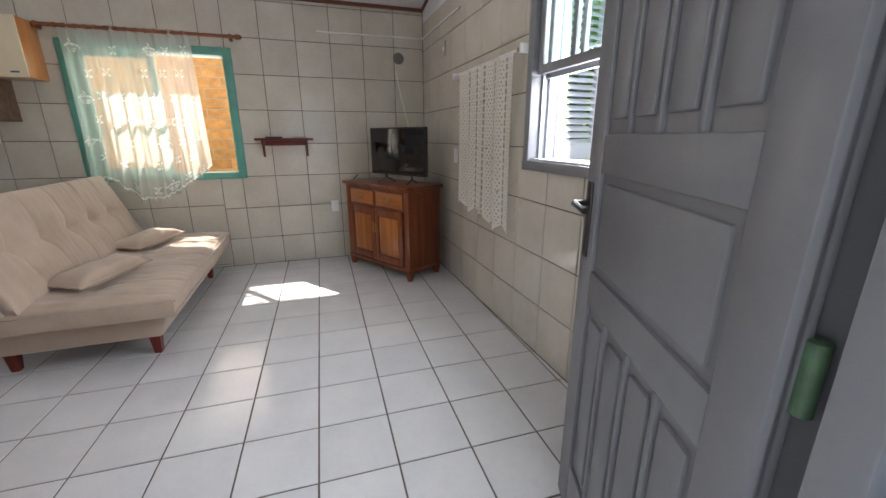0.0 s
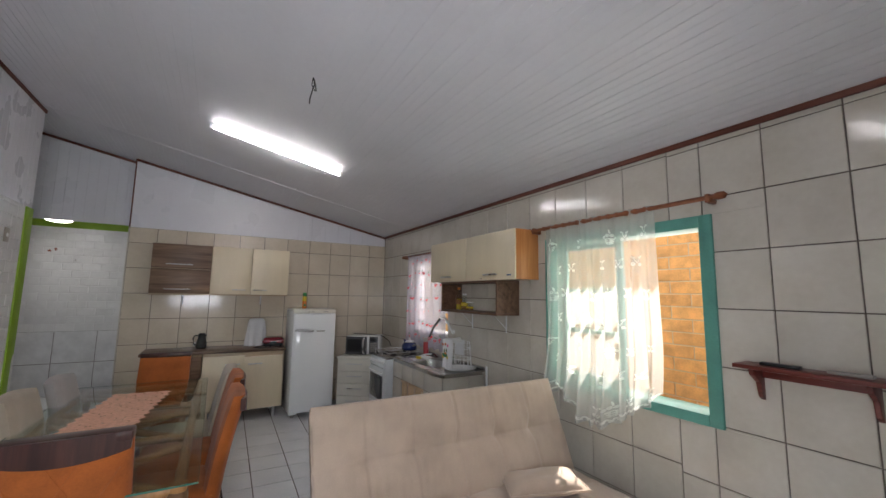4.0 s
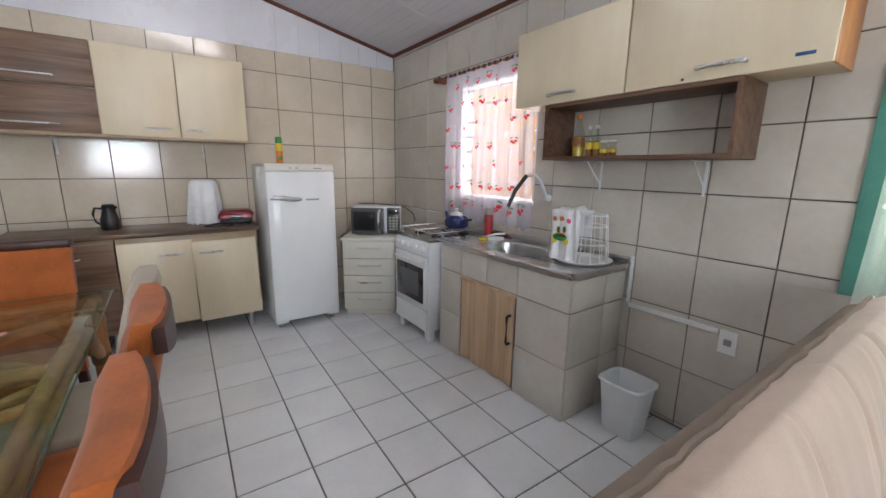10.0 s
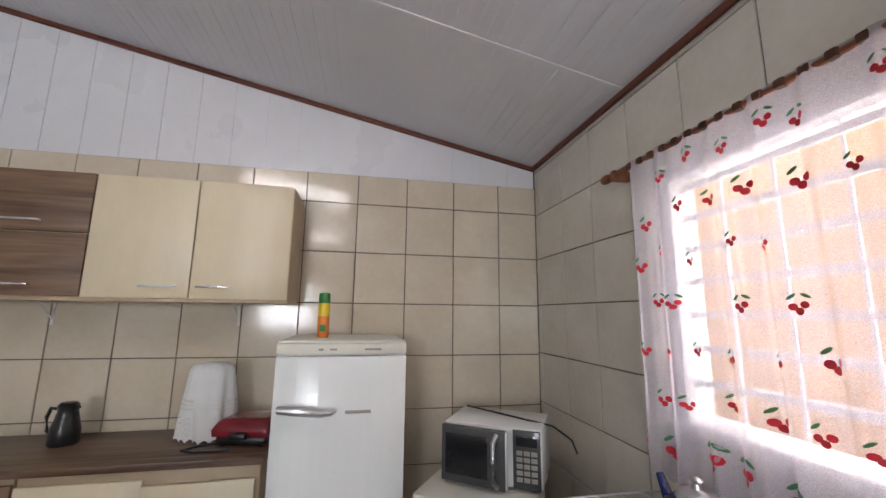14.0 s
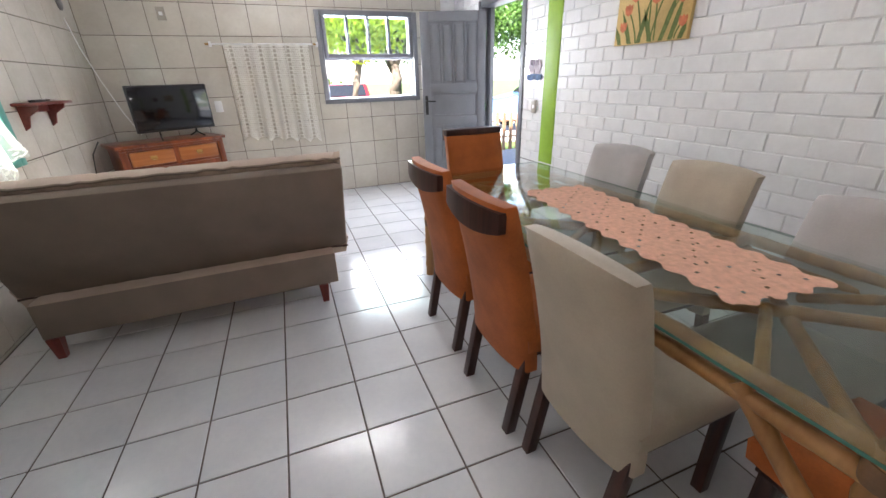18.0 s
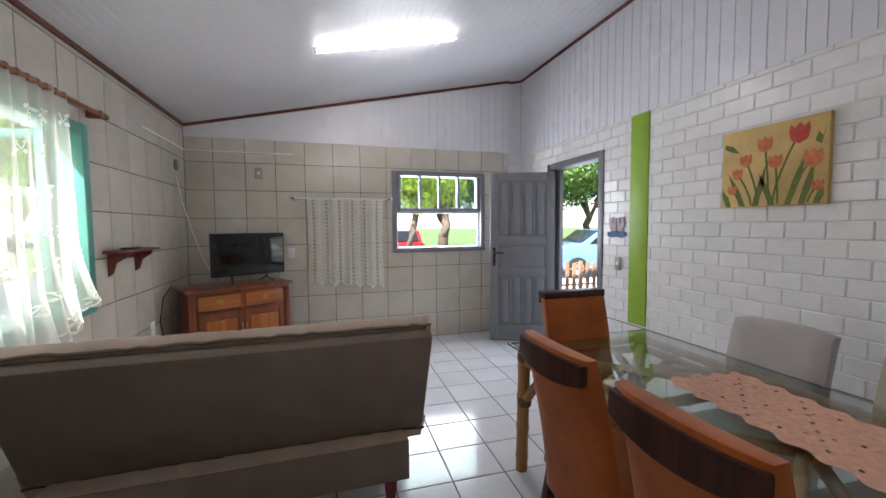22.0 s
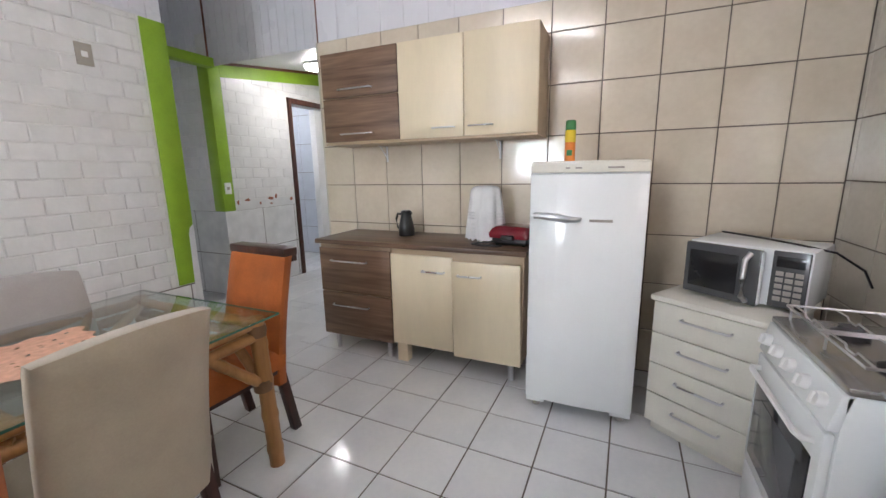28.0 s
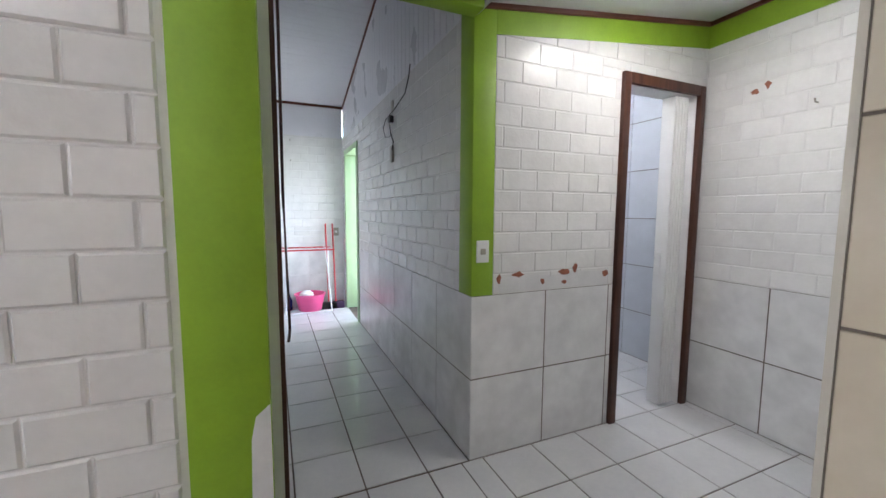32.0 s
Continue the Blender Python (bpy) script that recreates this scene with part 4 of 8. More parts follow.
def seam_line(parent, a, b, r, material, wob=0.0, n=24):
    rng = random.Random(str(a))
    a, b = Vector(a), Vector(b)
    return part("piping", tube([a.lerp(b, k / n) + Vector((rng.uniform(-wob, wob), rng.uniform(-wob, wob), rng.uniform(-wob, wob))) for k in range(n + 1)], r, 6), material, parent)


sofa = thing("sofa_bed", "beige microfibre click-clack sofa bed with tufted back", "sofa", (-2.5, 2.965, 0))
SL = 1.74
# box base, seat, reclined back; local y along the sofa, x towards its front
part("base", prism([(-0.42, 0.13), (0.36, 0.13), (0.42, 0.30), (-0.42, 0.345)], -SL / 2 + 0.11, SL / 2 - 0.09, "y", 0.02), M_SOFA, sofa)
part("base_back", solid((-0.427, -SL / 2 + 0.115, 0.135), (-0.421, SL / 2 - 0.095, 0.335), 0.002), M_SOFA_BACK, sofa, "brown panel on the rear of the base")
TUFTS = (-0.58, -0.29, 0.0, 0.29, 0.58)
rows_t = [(-0.06, sy, 0.05, 0.035) for sy in TUFTS]
seat_m = pose(0.085, 0, 0.285, 0, 0, 0)
seat = part("seat", cushion(0.80, SL, 0.155, 0.3, 72, rows_t, seams=(TUFTS, -0.06), crease=0.007), M_SOFA, sofa, at=seat_m, smooth=75)
back_t = [(0.0, sy, 0.05, 0.035) for sy in TUFTS]
back_m = Matrix(((-0.39, 0, 0.92, -0.371), (0, -1, 0, 0), (0.92, 0, 0.39, 0.661), (0, 0, 0, 1)))
back = part("backrest", cushion(0.61, SL, 0.10, 0.35, 64, back_t, seams=(TUFTS, 0.0), crease=0.006), M_SOFA, sofa, at=back_m, smooth=75)
part("back_cover", solid((-0.33, -SL / 2 + 0.012, -0.075), (0.285, SL / 2 - 0.012, -0.002), 0.025), M_SOFA_BACK, back, "brown cloth cover of the backrest")
for y in (-SL / 2 + 0.015, SL / 2 - 0.015):
    seam_line(back, (-0.29, y, 0.0), (0.29, y, 0.0), 0.007, M_SOFA, 0.002)
seam_line(back, (0.3, -SL / 2 + 0.01, 0.0), (0.3, SL / 2 - 0.01, 0.0), 0.008, M_SOFA_BACK, 0.004, 40)
seam_line(back, (-0.325, -SL / 2 + 0.01, -0.07), (-0.325, SL / 2 - 0.01, -0.07), 0.007, M_PIPING, 0.005, 40)
seam_line(seat, (0.395, -SL / 2 + 0.01, 0.02), (0.395, SL / 2 - 0.01, 0.02), 0.006, M_SOFA, 0.002, 40)
seam_line(seat, (0.40, -SL / 2 + 0.01, 0.105), (0.40, SL / 2 - 0.01, 0.105), 0.008, M_SOFA, 0.003, 40)
for y in (-SL / 2 + 0.008, SL / 2 - 0.008):
    seam_line(seat, (-0.38, y, 0.10), (0.395, y, 0.105), 0.008, M_SOFA, 0.003, 30)
for x, y in ((0.30, -0.68), (0.30, 0.72), (-0.40, -0.66), (-0.40, 0.74)):
    bm = prism([(-0.03, -0.03), (0.03, -0.03), (0.03, 0.03), (-0.03, 0.03)], 0, 0.13)
    for v in bm.verts:
        if v.co.z < 0.01:
            v.co.x *= 0.62
            v.co.y *= 0.62
    part("leg", bm, M_RED_LEG, sofa, "red stained wooden leg", at=pose(x, y, 0))


def throw_pillow(at, turn, tip=0.0):
    p = thing("throw_pillow", "beige microfibre pillow lying on the sofa bed", "pillow", at, turn, group="sofa pillows")
    p.matrix_basis = pose(*at, 0, tip, turn)
    bm = bmesh.new()
    n, w, d = 14, 0.46, 0.28
    g = {}
    for i in range(n + 1):
        for j in range(n + 1):
            u, v = 2 * i / n - 1, 2 * j / n - 1
            e = max(0.0, (1 - u ** 4) * (1 - v ** 4)) ** 0.6
            x, y = u * w / 2 * (1 - 0.05 * (1 - v * v)), v * d / 2 * (1 - 0.07 * (1 - u * u))
            for s in (0, 1):
                z = 0.05 + ((0.055 + 0.012 * noise.noise((u * 2.3, v * 2.0, at[1]))) * e if s else -0.05 * e ** 1.5)
                g[i, j, s] = bm.verts.new((x, y, z))
    for i in range(n):
        for j in range(n):
            for s in (0, 1):
                bm.faces.new((g[i, j, s], g[i + 1, j, s], g[i + 1, j + 1, s], g[i, j + 1, s]))
    bmesh.ops.remove_doubles(bm, verts=bm.verts, dist=0.0015)
    body = part("cover", bm, M_SOFA, p, smooth=80)
    edge = [(sx * w / 2 * (1 - 0.05 * (1 - sy * sy)), sy * d / 2, 0.05) for sx, sy in ((-1, -1), (-1, 0), (-1, 1), (0, 0.93), (1, 1), (1, 0), (1, -1), (0, -0.93), (-1, -1))]
    part("piping", tube(edge, 0.007, 6), M_SOFA, p)


throw_pillow((-2.50, 2.52, 0.43), 62, -4)
throw_pillow((-2.52, 3.38, 0.43), 64, -4)

# corner cabinet with television
cab = thing("tv_cabinet", "reddish wooden cabinet with two drawers and two panelled doors", "cabinet", (-0.492, 3.455, 0), -60.7)
CW, CD, CH = 0.93, 0.42, 0.86
part("body", solid((-CW / 2 + 0.02, -CD / 2 + 0.02, 0.08), (CW / 2 - 0.02, CD / 2, CH - 0.03), 0.004), M_MAHOGANY, cab)
part("top", solid((-CW / 2 - 0.02, -CD / 2 - 0.02, CH - 0.03), (CW / 2 + 0.02, CD / 2 + 0.01, CH), 0.008), M_MAHOGANY, cab, "dark glossy wooden top")
part("top_moulding", solid((-CW / 2 + 0.005, -CD / 2 + 0.006, CH - 0.055), (CW / 2 - 0.005, CD / 2, CH - 0.031), 0.006), M_MAHOGANY, cab)
part("plinth", solid((-CW / 2 + 0.005, -CD / 2 + 0.004, 0.075), (CW / 2 - 0.005, CD / 2, 0.115), 0.006), M_MAHOGANY, cab)
for s in (-1, 1):
    part("stile", solid((s * (CW / 2 - 0.035) - 0.03, -CD / 2 + 0.008, 0.115), (s * (CW / 2 - 0.035) + 0.03, -CD / 2 + 0.03, CH - 0.055), 0.005), M_MAHOGANY, cab)
    dr = part("drawer_front", solid((s * 0.204 - 0.182, -CD / 2 + 0.002, 0.66), (s * 0.204 + 0.182, -CD / 2 + 0.025, 0.79), 0.008), M_HONEY_X, cab)
    part("pull_plate", solid((s * 0.204 - 0.028, -CD / 2 - 0.002, 0.715), (s * 0.204 + 0.028, -CD / 2 + 0.003, 0.745), 0.002), M_BRASS, dr, "aged metal pull")
    part("pull", tube([(s * 0.204 - 0.025, -CD / 2 - 0.004, 0.73), (s * 0.204 - 0.02, -CD / 2 - 0.015, 0.708), (s * 0.204 + 0.02, -CD / 2 - 0.015, 0.708), (s * 0.204 + 0.025, -CD / 2 - 0.004, 0.73)], 0.004, 6), M_BRASS, dr)
    dd = part("door", solid((s * 0.194 - 0.191, -CD / 2 + 0.003, 0.125), (s * 0.194 + 0.191, -CD / 2 + 0.022, 0.635), 0.004), M_MAHOGANY, cab)
    for x0, x1, z0, z1 in ((-0.191, -0.142, 0.125, 0.635), (0.142, 0.191, 0.125, 0.635), (-0.142, 0.142, 0.125, 0.19), (-0.142, 0.142, 0.57, 0.635)):
        part("door_frame_rail", solid((s * 0.194 + x0, -CD / 2 - 0.006, z0), (s * 0.194 + x1, -CD / 2 + 0.004, z1), 0.004), M_MAHOGANY, dd)
    part("door_panel", solid((s * 0.194 - 0.132, -CD / 2 - 0.003, 0.2), (s * 0.194 + 0.132, -CD / 2 + 0.004, 0.56), 0.012), M_HONEY, dd, "honey coloured door panel")
    part("pull", solid((s * 0.02 - 0.006, -CD / 2 - 0.016, 0.40), (s * 0.02 + 0.006, -CD / 2 - 0.004, 0.50), 0.004), M_BRASS, dd, "aged metal pull")
    for y in (-1, 1):
        part("foot", lathe([(0.026, 0), (0.03, 0.02), (0.036, 0.05), (0.033, 0.08)], 12, (s * (CW / 2 - 0.035), y * (CD / 2 - 0.035) , 0)), M_MAHOGANY, cab)

tv = thing("television", "black flat television standing switched off on the cabinet", "television", (-0.455, 3.32, 0.86), -58.5)
part("casing", solid((-0.36, 0.0, 0.075), (0.36, 0.035, 0.50), 0.006), M_BLACK, tv)
part("screen", solid((-0.348, -0.002, 0.098), (0.348, 0.004, 0.49), 0.002), M_SCREEN, tv, "dark glossy screen")
part("rear_housing", solid((-0.24, 0.03, 0.11), (0.24, 0.065, 0.36), 0.015), M_BLACK, tv)
for s in (-1, 1):
    part("stand_foot", tube([(s * 0.17, 0.02, 0.085), (s * 0.175, 0.015, 0.04), (s * 0.20, -0.075, 0.006)], 0.007), M_BLACK, tv)
    part("stand_foot", tube([(s * 0.17, 0.02, 0.085), (s * 0.165, 0.03, 0.04), (s * 0.14, 0.11, 0.006)], 0.007), M_BLACK, tv)
wire_tv = tagged(part("television_cable", tube([(-0.30, 3.985, 1.93), (-0.26, 3.96, 1.7), (-0.2, 3.9, 1.4), (-0.22, 3.8, 1.1), (-0.25, 3.7, 0.89)], 0.005, 6), M_WHITE_PLASTIC), "thin white aerial cable on the tiled wall", "cable")
wire_tv2 = tagged(part("power_cord", tube([(-0.75, 3.92, 0.9), (-0.84, 3.96, 0.8), (-0.86, 3.985, 0.6), (-0.8, 3.985, 0.42)], 0.005, 6), M_BLACK), "black power cord behind the cabinet", "cable")

# small wall shelf
shelf = thing("wall_shelf", "small dark red wooden shelf on two brackets", "shelf", (-1.43, 4.0, 1.247))
part("board", solid((-0.265, -0.15, 0.0), (0.265, 0.0, 0.02), 0.004), M_SHELF_RED, shelf)
part("back_rail", solid((-0.20, -0.02, -0.05), (0.20, -0.002, -0.001), 0.003), M_SHELF_RED, shelf)
for s in (-1, 1):
    part("bracket", prism([(0.0, 0.0), (-0.12, 0.0), (-0.11, -0.03), (-0.05, -0.07), (-0.03, -0.14), (-0.0, -0.16)], s * 0.20 - 0.01, s * 0.20 + 0.01, "x", 0.002), M_SHELF_RED, shelf)
rem = tagged(part("remote_control", solid((-1.60, 3.90, 1.267), (-1.45, 3.94, 1.282), 0.004), M_BLACK), "black remote control lying on the wall shelf", "remote")
rem2 = tagged(part("remote_control", solid((-1.36, 3.91, 1.267), (-1.22, 3.95, 1.281), 0.004), M_GREY_PLASTIC), "grey remote control lying on the wall shelf", "remote")

# round vent, plates and trunking on the tiles
vent = thing("air_vent", "round grey vent cover on the tiled wall", "vent", (-0.262, 3.998, 2.047))
part("cover", lathe([(0.055, 0.0), (0.055, 0.008), (0.045, 0.014), (0.02, 0.016)], 24), mat("dark_grey_vent", (0.15, 0.145, 0.14), 0.5, vary=0.15, bump=0.02), vent, at=pose(0, 0, 0, 90, 0, 0))


def plate(at, axis, label, name="wall_outlet", w=0.075, h=0.12, material=None, sockets=1, dark=None):
    """A wall plate with its inset; axis is the direction it faces."""
    t = thing(name, label, "outlet" if "outlet" in name else "switch", at, {"y-": 0, "y+": 180, "x-": 270, "x+": 90}[axis], group="wall plates")
    part("plate", solid((-w / 2, -0.010, -h / 2), (w / 2, 0.0, h / 2), 0.003), material or M_WHITE_PLASTIC, t)
    for k in range(sockets):
        z = (k - (sockets - 1) / 2) * 0.045
        part("insert", solid((-0.016, -0.014, z - 0.016), (0.016, -0.009, z + 0.016), 0.003), dark or M_WHITE_PLASTIC, t)
    return t


M_PLATE_GREY = mat("grey_plate", (0.36, 0.33, 0.28), 0.4, vary=0.06, bump=0.0)
plate((-1.0, 3.998, 0.57), "y-", "white wall outlet in the beige tiles")
plate((-0.003, 3.28, 2.02), "x-", "beige blank plate high on the tiled wall", "wall_switch", material=M_PLATE_GREY)
plate((-0.003, 2.96, 1.12), "x-", "white outlet beside the crochet curtain")
plate((-1.84, 0.004, 1.06), "y+", "beige light switch beside the front door", "wall_switch", material=M_PLATE_GREY)
plate((-5.474, 0.004, 2.04), "y+", "grey plate high on the brick wall", "wall_switch", 0.085, 0.125, M_PLATE_GREY)
plate((-5.18, 0.004, 0.57), "y+", "grey outlet low on the brick wall", "wall_outlet", 0.085, 0.125, M_PLATE_GREY)
tagged(part("cable_trunking", solid((-1.05, 3.985, 2.235), (0.0, 3.999, 2.25), 0.002), M_WHITE_PLASTIC), "thin white cable trunking on the tiled wall", "trunking")
tagged(part("cable_trunking", solid((-0.014, 2.9, 2.235), (-0.001, 3.985, 2.25), 0.002), M_WHITE_PLASTIC), "thin white cable trunking on the front wall", "trunking")

# crochet hanging on the front wall
lace = thing("crochet_curtain", "cream crocheted cotton curtain with open ladder columns", "curtain", (0, 0, 0))
part("rod", rod(bmesh.new(), (-0.045, 1.80, 1.745), (-0.045, 2.90, 1.745), 0.008), M_WHITE_PLASTIC, lace, "thin white rod")
for y in (1.80, 2.90):
    part("rod_bracket", solid((-0.06, y - 0.012, 1.72), (-0.001, y + 0.012, 1.77), 0.004), M_WHITE_PLASTIC, lace)
    part("finial", rod(bmesh.new(), (-0.045, y + 0.015, 1.745), (-0.045, y + 0.05, 1.745), 0.011), M_BRASS, lace)


def crochet(y0, y1, z0, z1, x, ny, nz):
    bm = bmesh.new()
    vs = {}
    rng = random.Random(5)

    def vert(i, j):
        if (i, j) not in vs:
            u, v = i / ny, j / nz
            wave = 0.018 * math.sin(u * 26) + 0.008 * math.sin(u * 61 + 1.3)
            hem = 0.05 * abs(math.sin(u * 19)) * max(0.0, 1 - j / 5) - 0.09 * (1 - u) * (1 - v)
            top = 0.016 * abs(math.sin(u * 20)) if j == nz else 0
            narrow = 0.02 * math.sin(v * 3.1) * (0.5 - u)
            vs[i, j] = bm.verts.new((x + wave * (0.5 + 0.5 * (1 - v)), y0 + (y1 - y0) * u + narrow, z0 + (z1 - z0) * v + hem - top))
        return vs[i, j]

    for i in range(ny):
        for j in range(nz):
            col = i % 14
            ladder = col in (6, 7, 8) and j % 4 < 3
            net = (j % 4 == 0 and i % 2 == 0) or (j % 4 == 2 and i % 2 == 1)
            hole = ladder or (net and col not in (5, 9)) or rng.random() < 0.01
            if hole and 2 < j < nz - 2:
                continue
            bm.faces.new((vert(i, j), vert(i + 1, j), vert(i + 1, j + 1), vert(i, j + 1)))
    ext = bmesh.ops.extrude_face_region(bm, geom=list(bm.faces))
    bmesh.ops.translate(bm, verts=[v for v in ext["geom"] if isinstance(v, bmesh.types.BMVert)], vec=(-0.004, 0, 0))
    return bm


part("cloth", crochet(1.90, 2.78, 0.74, 1.75, -0.05, 84, 96), M_LACE, lace)


def drape_shape(x0, x1, z0, z1, y, folds, amp, flare=0.0, puddle=None, seed=3):
    """The surface of hanging cloth with folds that grow towards the hem, as a function of (u, v)."""
    rng = random.Random(seed)
    ph = [rng.uniform(0, 6.28) for _ in range(4)]

    def at(u, v):
        a = amp * (0.45 + 0.75 * (1 - v))
        w = a * math.sin(u * folds * 6.2832 + ph[0] + 0.5 * math.sin(v * 2 + ph[1])) + a * 0.5 * math.sin(u * folds * 11.0 + ph[2] + v)
        x = x0 + (x1 - x0) * u + flare * (1 - v) ** 2 * (u - 0.4)
        z = z0 + (z1 - z0) * v + (0.012 * math.sin(u * 90) if v == 0 else 0.0)
        yy = y + w
        if puddle:
            yy, z = puddle(x, yy, z, u, v)
        return Vector((x, yy, z))
    return at


def drape(at, nx=120, nz=40):
    bm = bmesh.new()
    vs = [[bm.verts.new(at(i / nx, j / nz)) for i in range(nx + 1)] for j in range(nz + 1)]
    for j in range(nz):
        for i in range(nx):
            bm.faces.new((vs[j][i], vs[j][i + 1], vs[j + 1][i + 1], vs[j + 1][i]))
    return bm


def motif(bm, at, u, v, w, h, shapes):
    """Small flat shapes sewn or printed on cloth; shapes: (dx, dz, rx, rz, turn) in metres."""
    for dx, dz, rx, rz, turn in shapes:
        ring = []
        for k in range(9):
            a = 6.2832 * k / 9
            px, pz = rx * math.cos(a), rz * math.sin(a)
            qx, qz = px * math.cos(turn) - pz * math.sin(turn), px * math.sin(turn) + pz * math.cos(turn)
            ring.append(bm.verts.new(at(min(1, max(0, u + (dx + qx) / w)), min(1, max(0.001, v + (dz + qz) / h))) - Vector((0, 0.004, 0))))
        bm.faces.new(ring)


def rod_set(parent, x0, x1, y, z, wood_mat, r=0.014, rings=0):
    part("rod", rod(bmesh.new(), (x0, y, z), (x1, y, z), r), wood_mat, parent, "wooden curtain rod")
    for x in (x0, x1):
        s = -1 if x == x0 else 1
        part("finial", tube([(x, y, z), (x + s * 0.02, y, z), (x + s * 0.05, y, z), (x + s * 0.065, y, z)], [0.014, 0.022, 0.020, 0.005], 12), wood_mat, parent)
        part("rod_bracket", solid((x - s * 0.03 - 0.012, y - 0.016, z - 0.03), (x - s * 0.03 + 0.012, 3.999, z + 0.02), 0.005), wood_mat, parent)


def over_sofa(x, y, z, u, v):
    """The hem is caught on the sofa and rises towards its free end."""
    low = max(0.0, 1 - v / 0.45)
    hem = 0.30 * max(0.0, (u - 0.55) / 0.45) ** 1.2 + 0.20 * math.exp(-((u - 0.18) / 0.13) ** 2)
    z += hem * low ** 1.1
    y -= (0.05 + 0.035 * math.sin(u * 34)) * low ** 1.5
    return y, z


curt = thing("voile_curtain", "white embroidered voile curtain on a wooden rod", "curtain", (0, 0, 0))
rod_set(curt, -3.19, -1.76, 3.93, 2.135, M_ROD_WOOD)
voile = drape_shape(-3.03, -2.11, 0.715, 2.155, 3.93, 9, 0.022, 0.05, over_sofa)
part("cloth", drape(voile), M_SHEER_WHITE, curt, smooth=80)
BASKET = [(0, 0, 0.032, 0.010, 0), (0, -0.014, 0.027, 0.008, 0), (0, -0.027, 0.021, 0.007, 0), (-0.035, 0.02, 0.013, 0.011, 0.6), (-0.012, 0.03, 0.013, 0.012, 0), (0.014, 0.028, 0.014, 0.011, 0),
          (0.036, 0.02, 0.014, 0.009, -0.6), (0.0, 0.055, 0.005, 0.018, 0.2), (0.055, 0.0, 0.012, 0.006, 0.8)]
CHERRY = [(-0.016, -0.015, 0.012, 0.012, 0), (0.016, -0.018, 0.012, 0.012, 0), (-0.006, 0.008, 0.003, 0.02, 0.4), (0.009, 0.008, 0.003, 0.02, -0.4), (0.018, 0.03, 0.016, 0.007, 0.5), (-0.016, 0.03, 0.014, 0.006, -0.6)]
rng = random.Random(31)
sewn = bmesh.new()
for row in range(7):
    for col in range(7):
        u, v = 0.08 + col * 0.142 + (0.07 if row % 2 else 0) + rng.uniform(-0.015, 0.015), 0.07 + row * 0.135 + rng.uniform(-0.015, 0.015)
        if u > 0.96 or (col + row) % 2 and rng.random() < 0.25:
            continue
        big = (col + 2 * row) % 4 == 0
        motif(sewn, voile, u, v, 0.92, 1.44, BASKET if big else CHERRY)
for k in range(30):
    motif(sewn, voile, 0.02 + k * 0.033, 0.018, 0.92, 1.44, [(0, 0, 0.011, 0.009, 0), (0.012, 0.012, 0.008, 0.006, 0.7), (-0.011, 0.011, 0.008, 0.006, -0.7)])
part("embroidery", sewn, M_EMBROIDERY, curt, "white embroidered fruit baskets and cherries")["kind"] = "stuff"
for k in range(14):
    x = -3.04 + k * 0.068
    part("rod_loop", solid((x - 0.012, 3.914, 2.118), (x + 0.012, 3.946, 2.152), 0.006), M_ROD_WOOD, curt)

# ---- dining set ----
table = thing("dining_table", "cane dining table with a clear glass top", "table", (-4.02, 1.125, 0))
TW, TD, TZ = 2.42, 0.96, 0.735
glass = part("tabletop", solid((-TW / 2, -TD / 2, TZ), (TW / 2, TD / 2, TZ + 0.010), 0.002), M_TABLE_GLASS, table, "clear glass top with green edges")
glass.visible_shadow = False
for lo, hi in (((-TW / 2 - 0.0015, -TD / 2, TZ + 0.001), (-TW / 2, TD / 2, TZ + 0.009)), ((TW / 2, -TD / 2, TZ + 0.001), (TW / 2 + 0.0015, TD / 2, TZ + 0.009)),
               ((-TW / 2, -TD / 2 - 0.0015, TZ + 0.001), (TW / 2, -TD / 2, TZ + 0.009)), ((-TW / 2, TD / 2, TZ + 0.001), (TW / 2, TD / 2 + 0.0015, TZ + 0.009))):
    part("glass_edge", solid(lo, hi), M_GLASS_EDGE, glass)


def cane(name, a, b, r, parent=table, knots=3):
    """A cane pole with swollen knots."""
    a, b = Vector(a), Vector(b)
    n = knots * 6 + 1
    pts, rad = [], []
    for k in range(n + 1):
        t = k / n
        pts.append(a.lerp(b, t))
        rad.append(r * (1.13 if k % 6 == 3 else 1.0))
    return part(name, tube(pts, rad, 10), M_BAMBOO, parent)


LX, LY = TW / 2 - 0.06, TD / 2 - 0.075
for sx in (-1, 1):
    for sy in (-1, 1):
        leg = cane("leg", (sx * (LX + 0.03), sy * LY, 0.0), (sx * LX, sy * LY, TZ - 0.002), 0.034, knots=4)
        cane("brace", (sx * LX, sy * LY, 0.42), (sx * (LX - 0.26), sy * LY, TZ - 0.06), 0.022, knots=2)
        cane("brace", (sx * LX, sy * LY, 0.42), (sx * LX, sy * (LY - 0.22), TZ - 0.06), 0.022, knots=2)
        for z in (0.42, TZ - 0.06):
            part("cane_binding", lathe([(0.038, -0.025), (0.041, 0.0), (0.038, 0.025)], 12, (sx * LX, sy * LY, z)), M_CANE_BAND, leg)
for sy in (-1, 1):
    for z in (TZ - 0.028, TZ - 0.085):
        cane("rail", (-LX, sy * LY, z), (LX, sy * LY, z), 0.022, knots=8)
for sx in (-1, 1):
    for z in (TZ - 0.030, TZ - 0.087):
        cane("rail", (sx * LX, -LY, z), (sx * LX, LY, z), 0.022, knots=4)
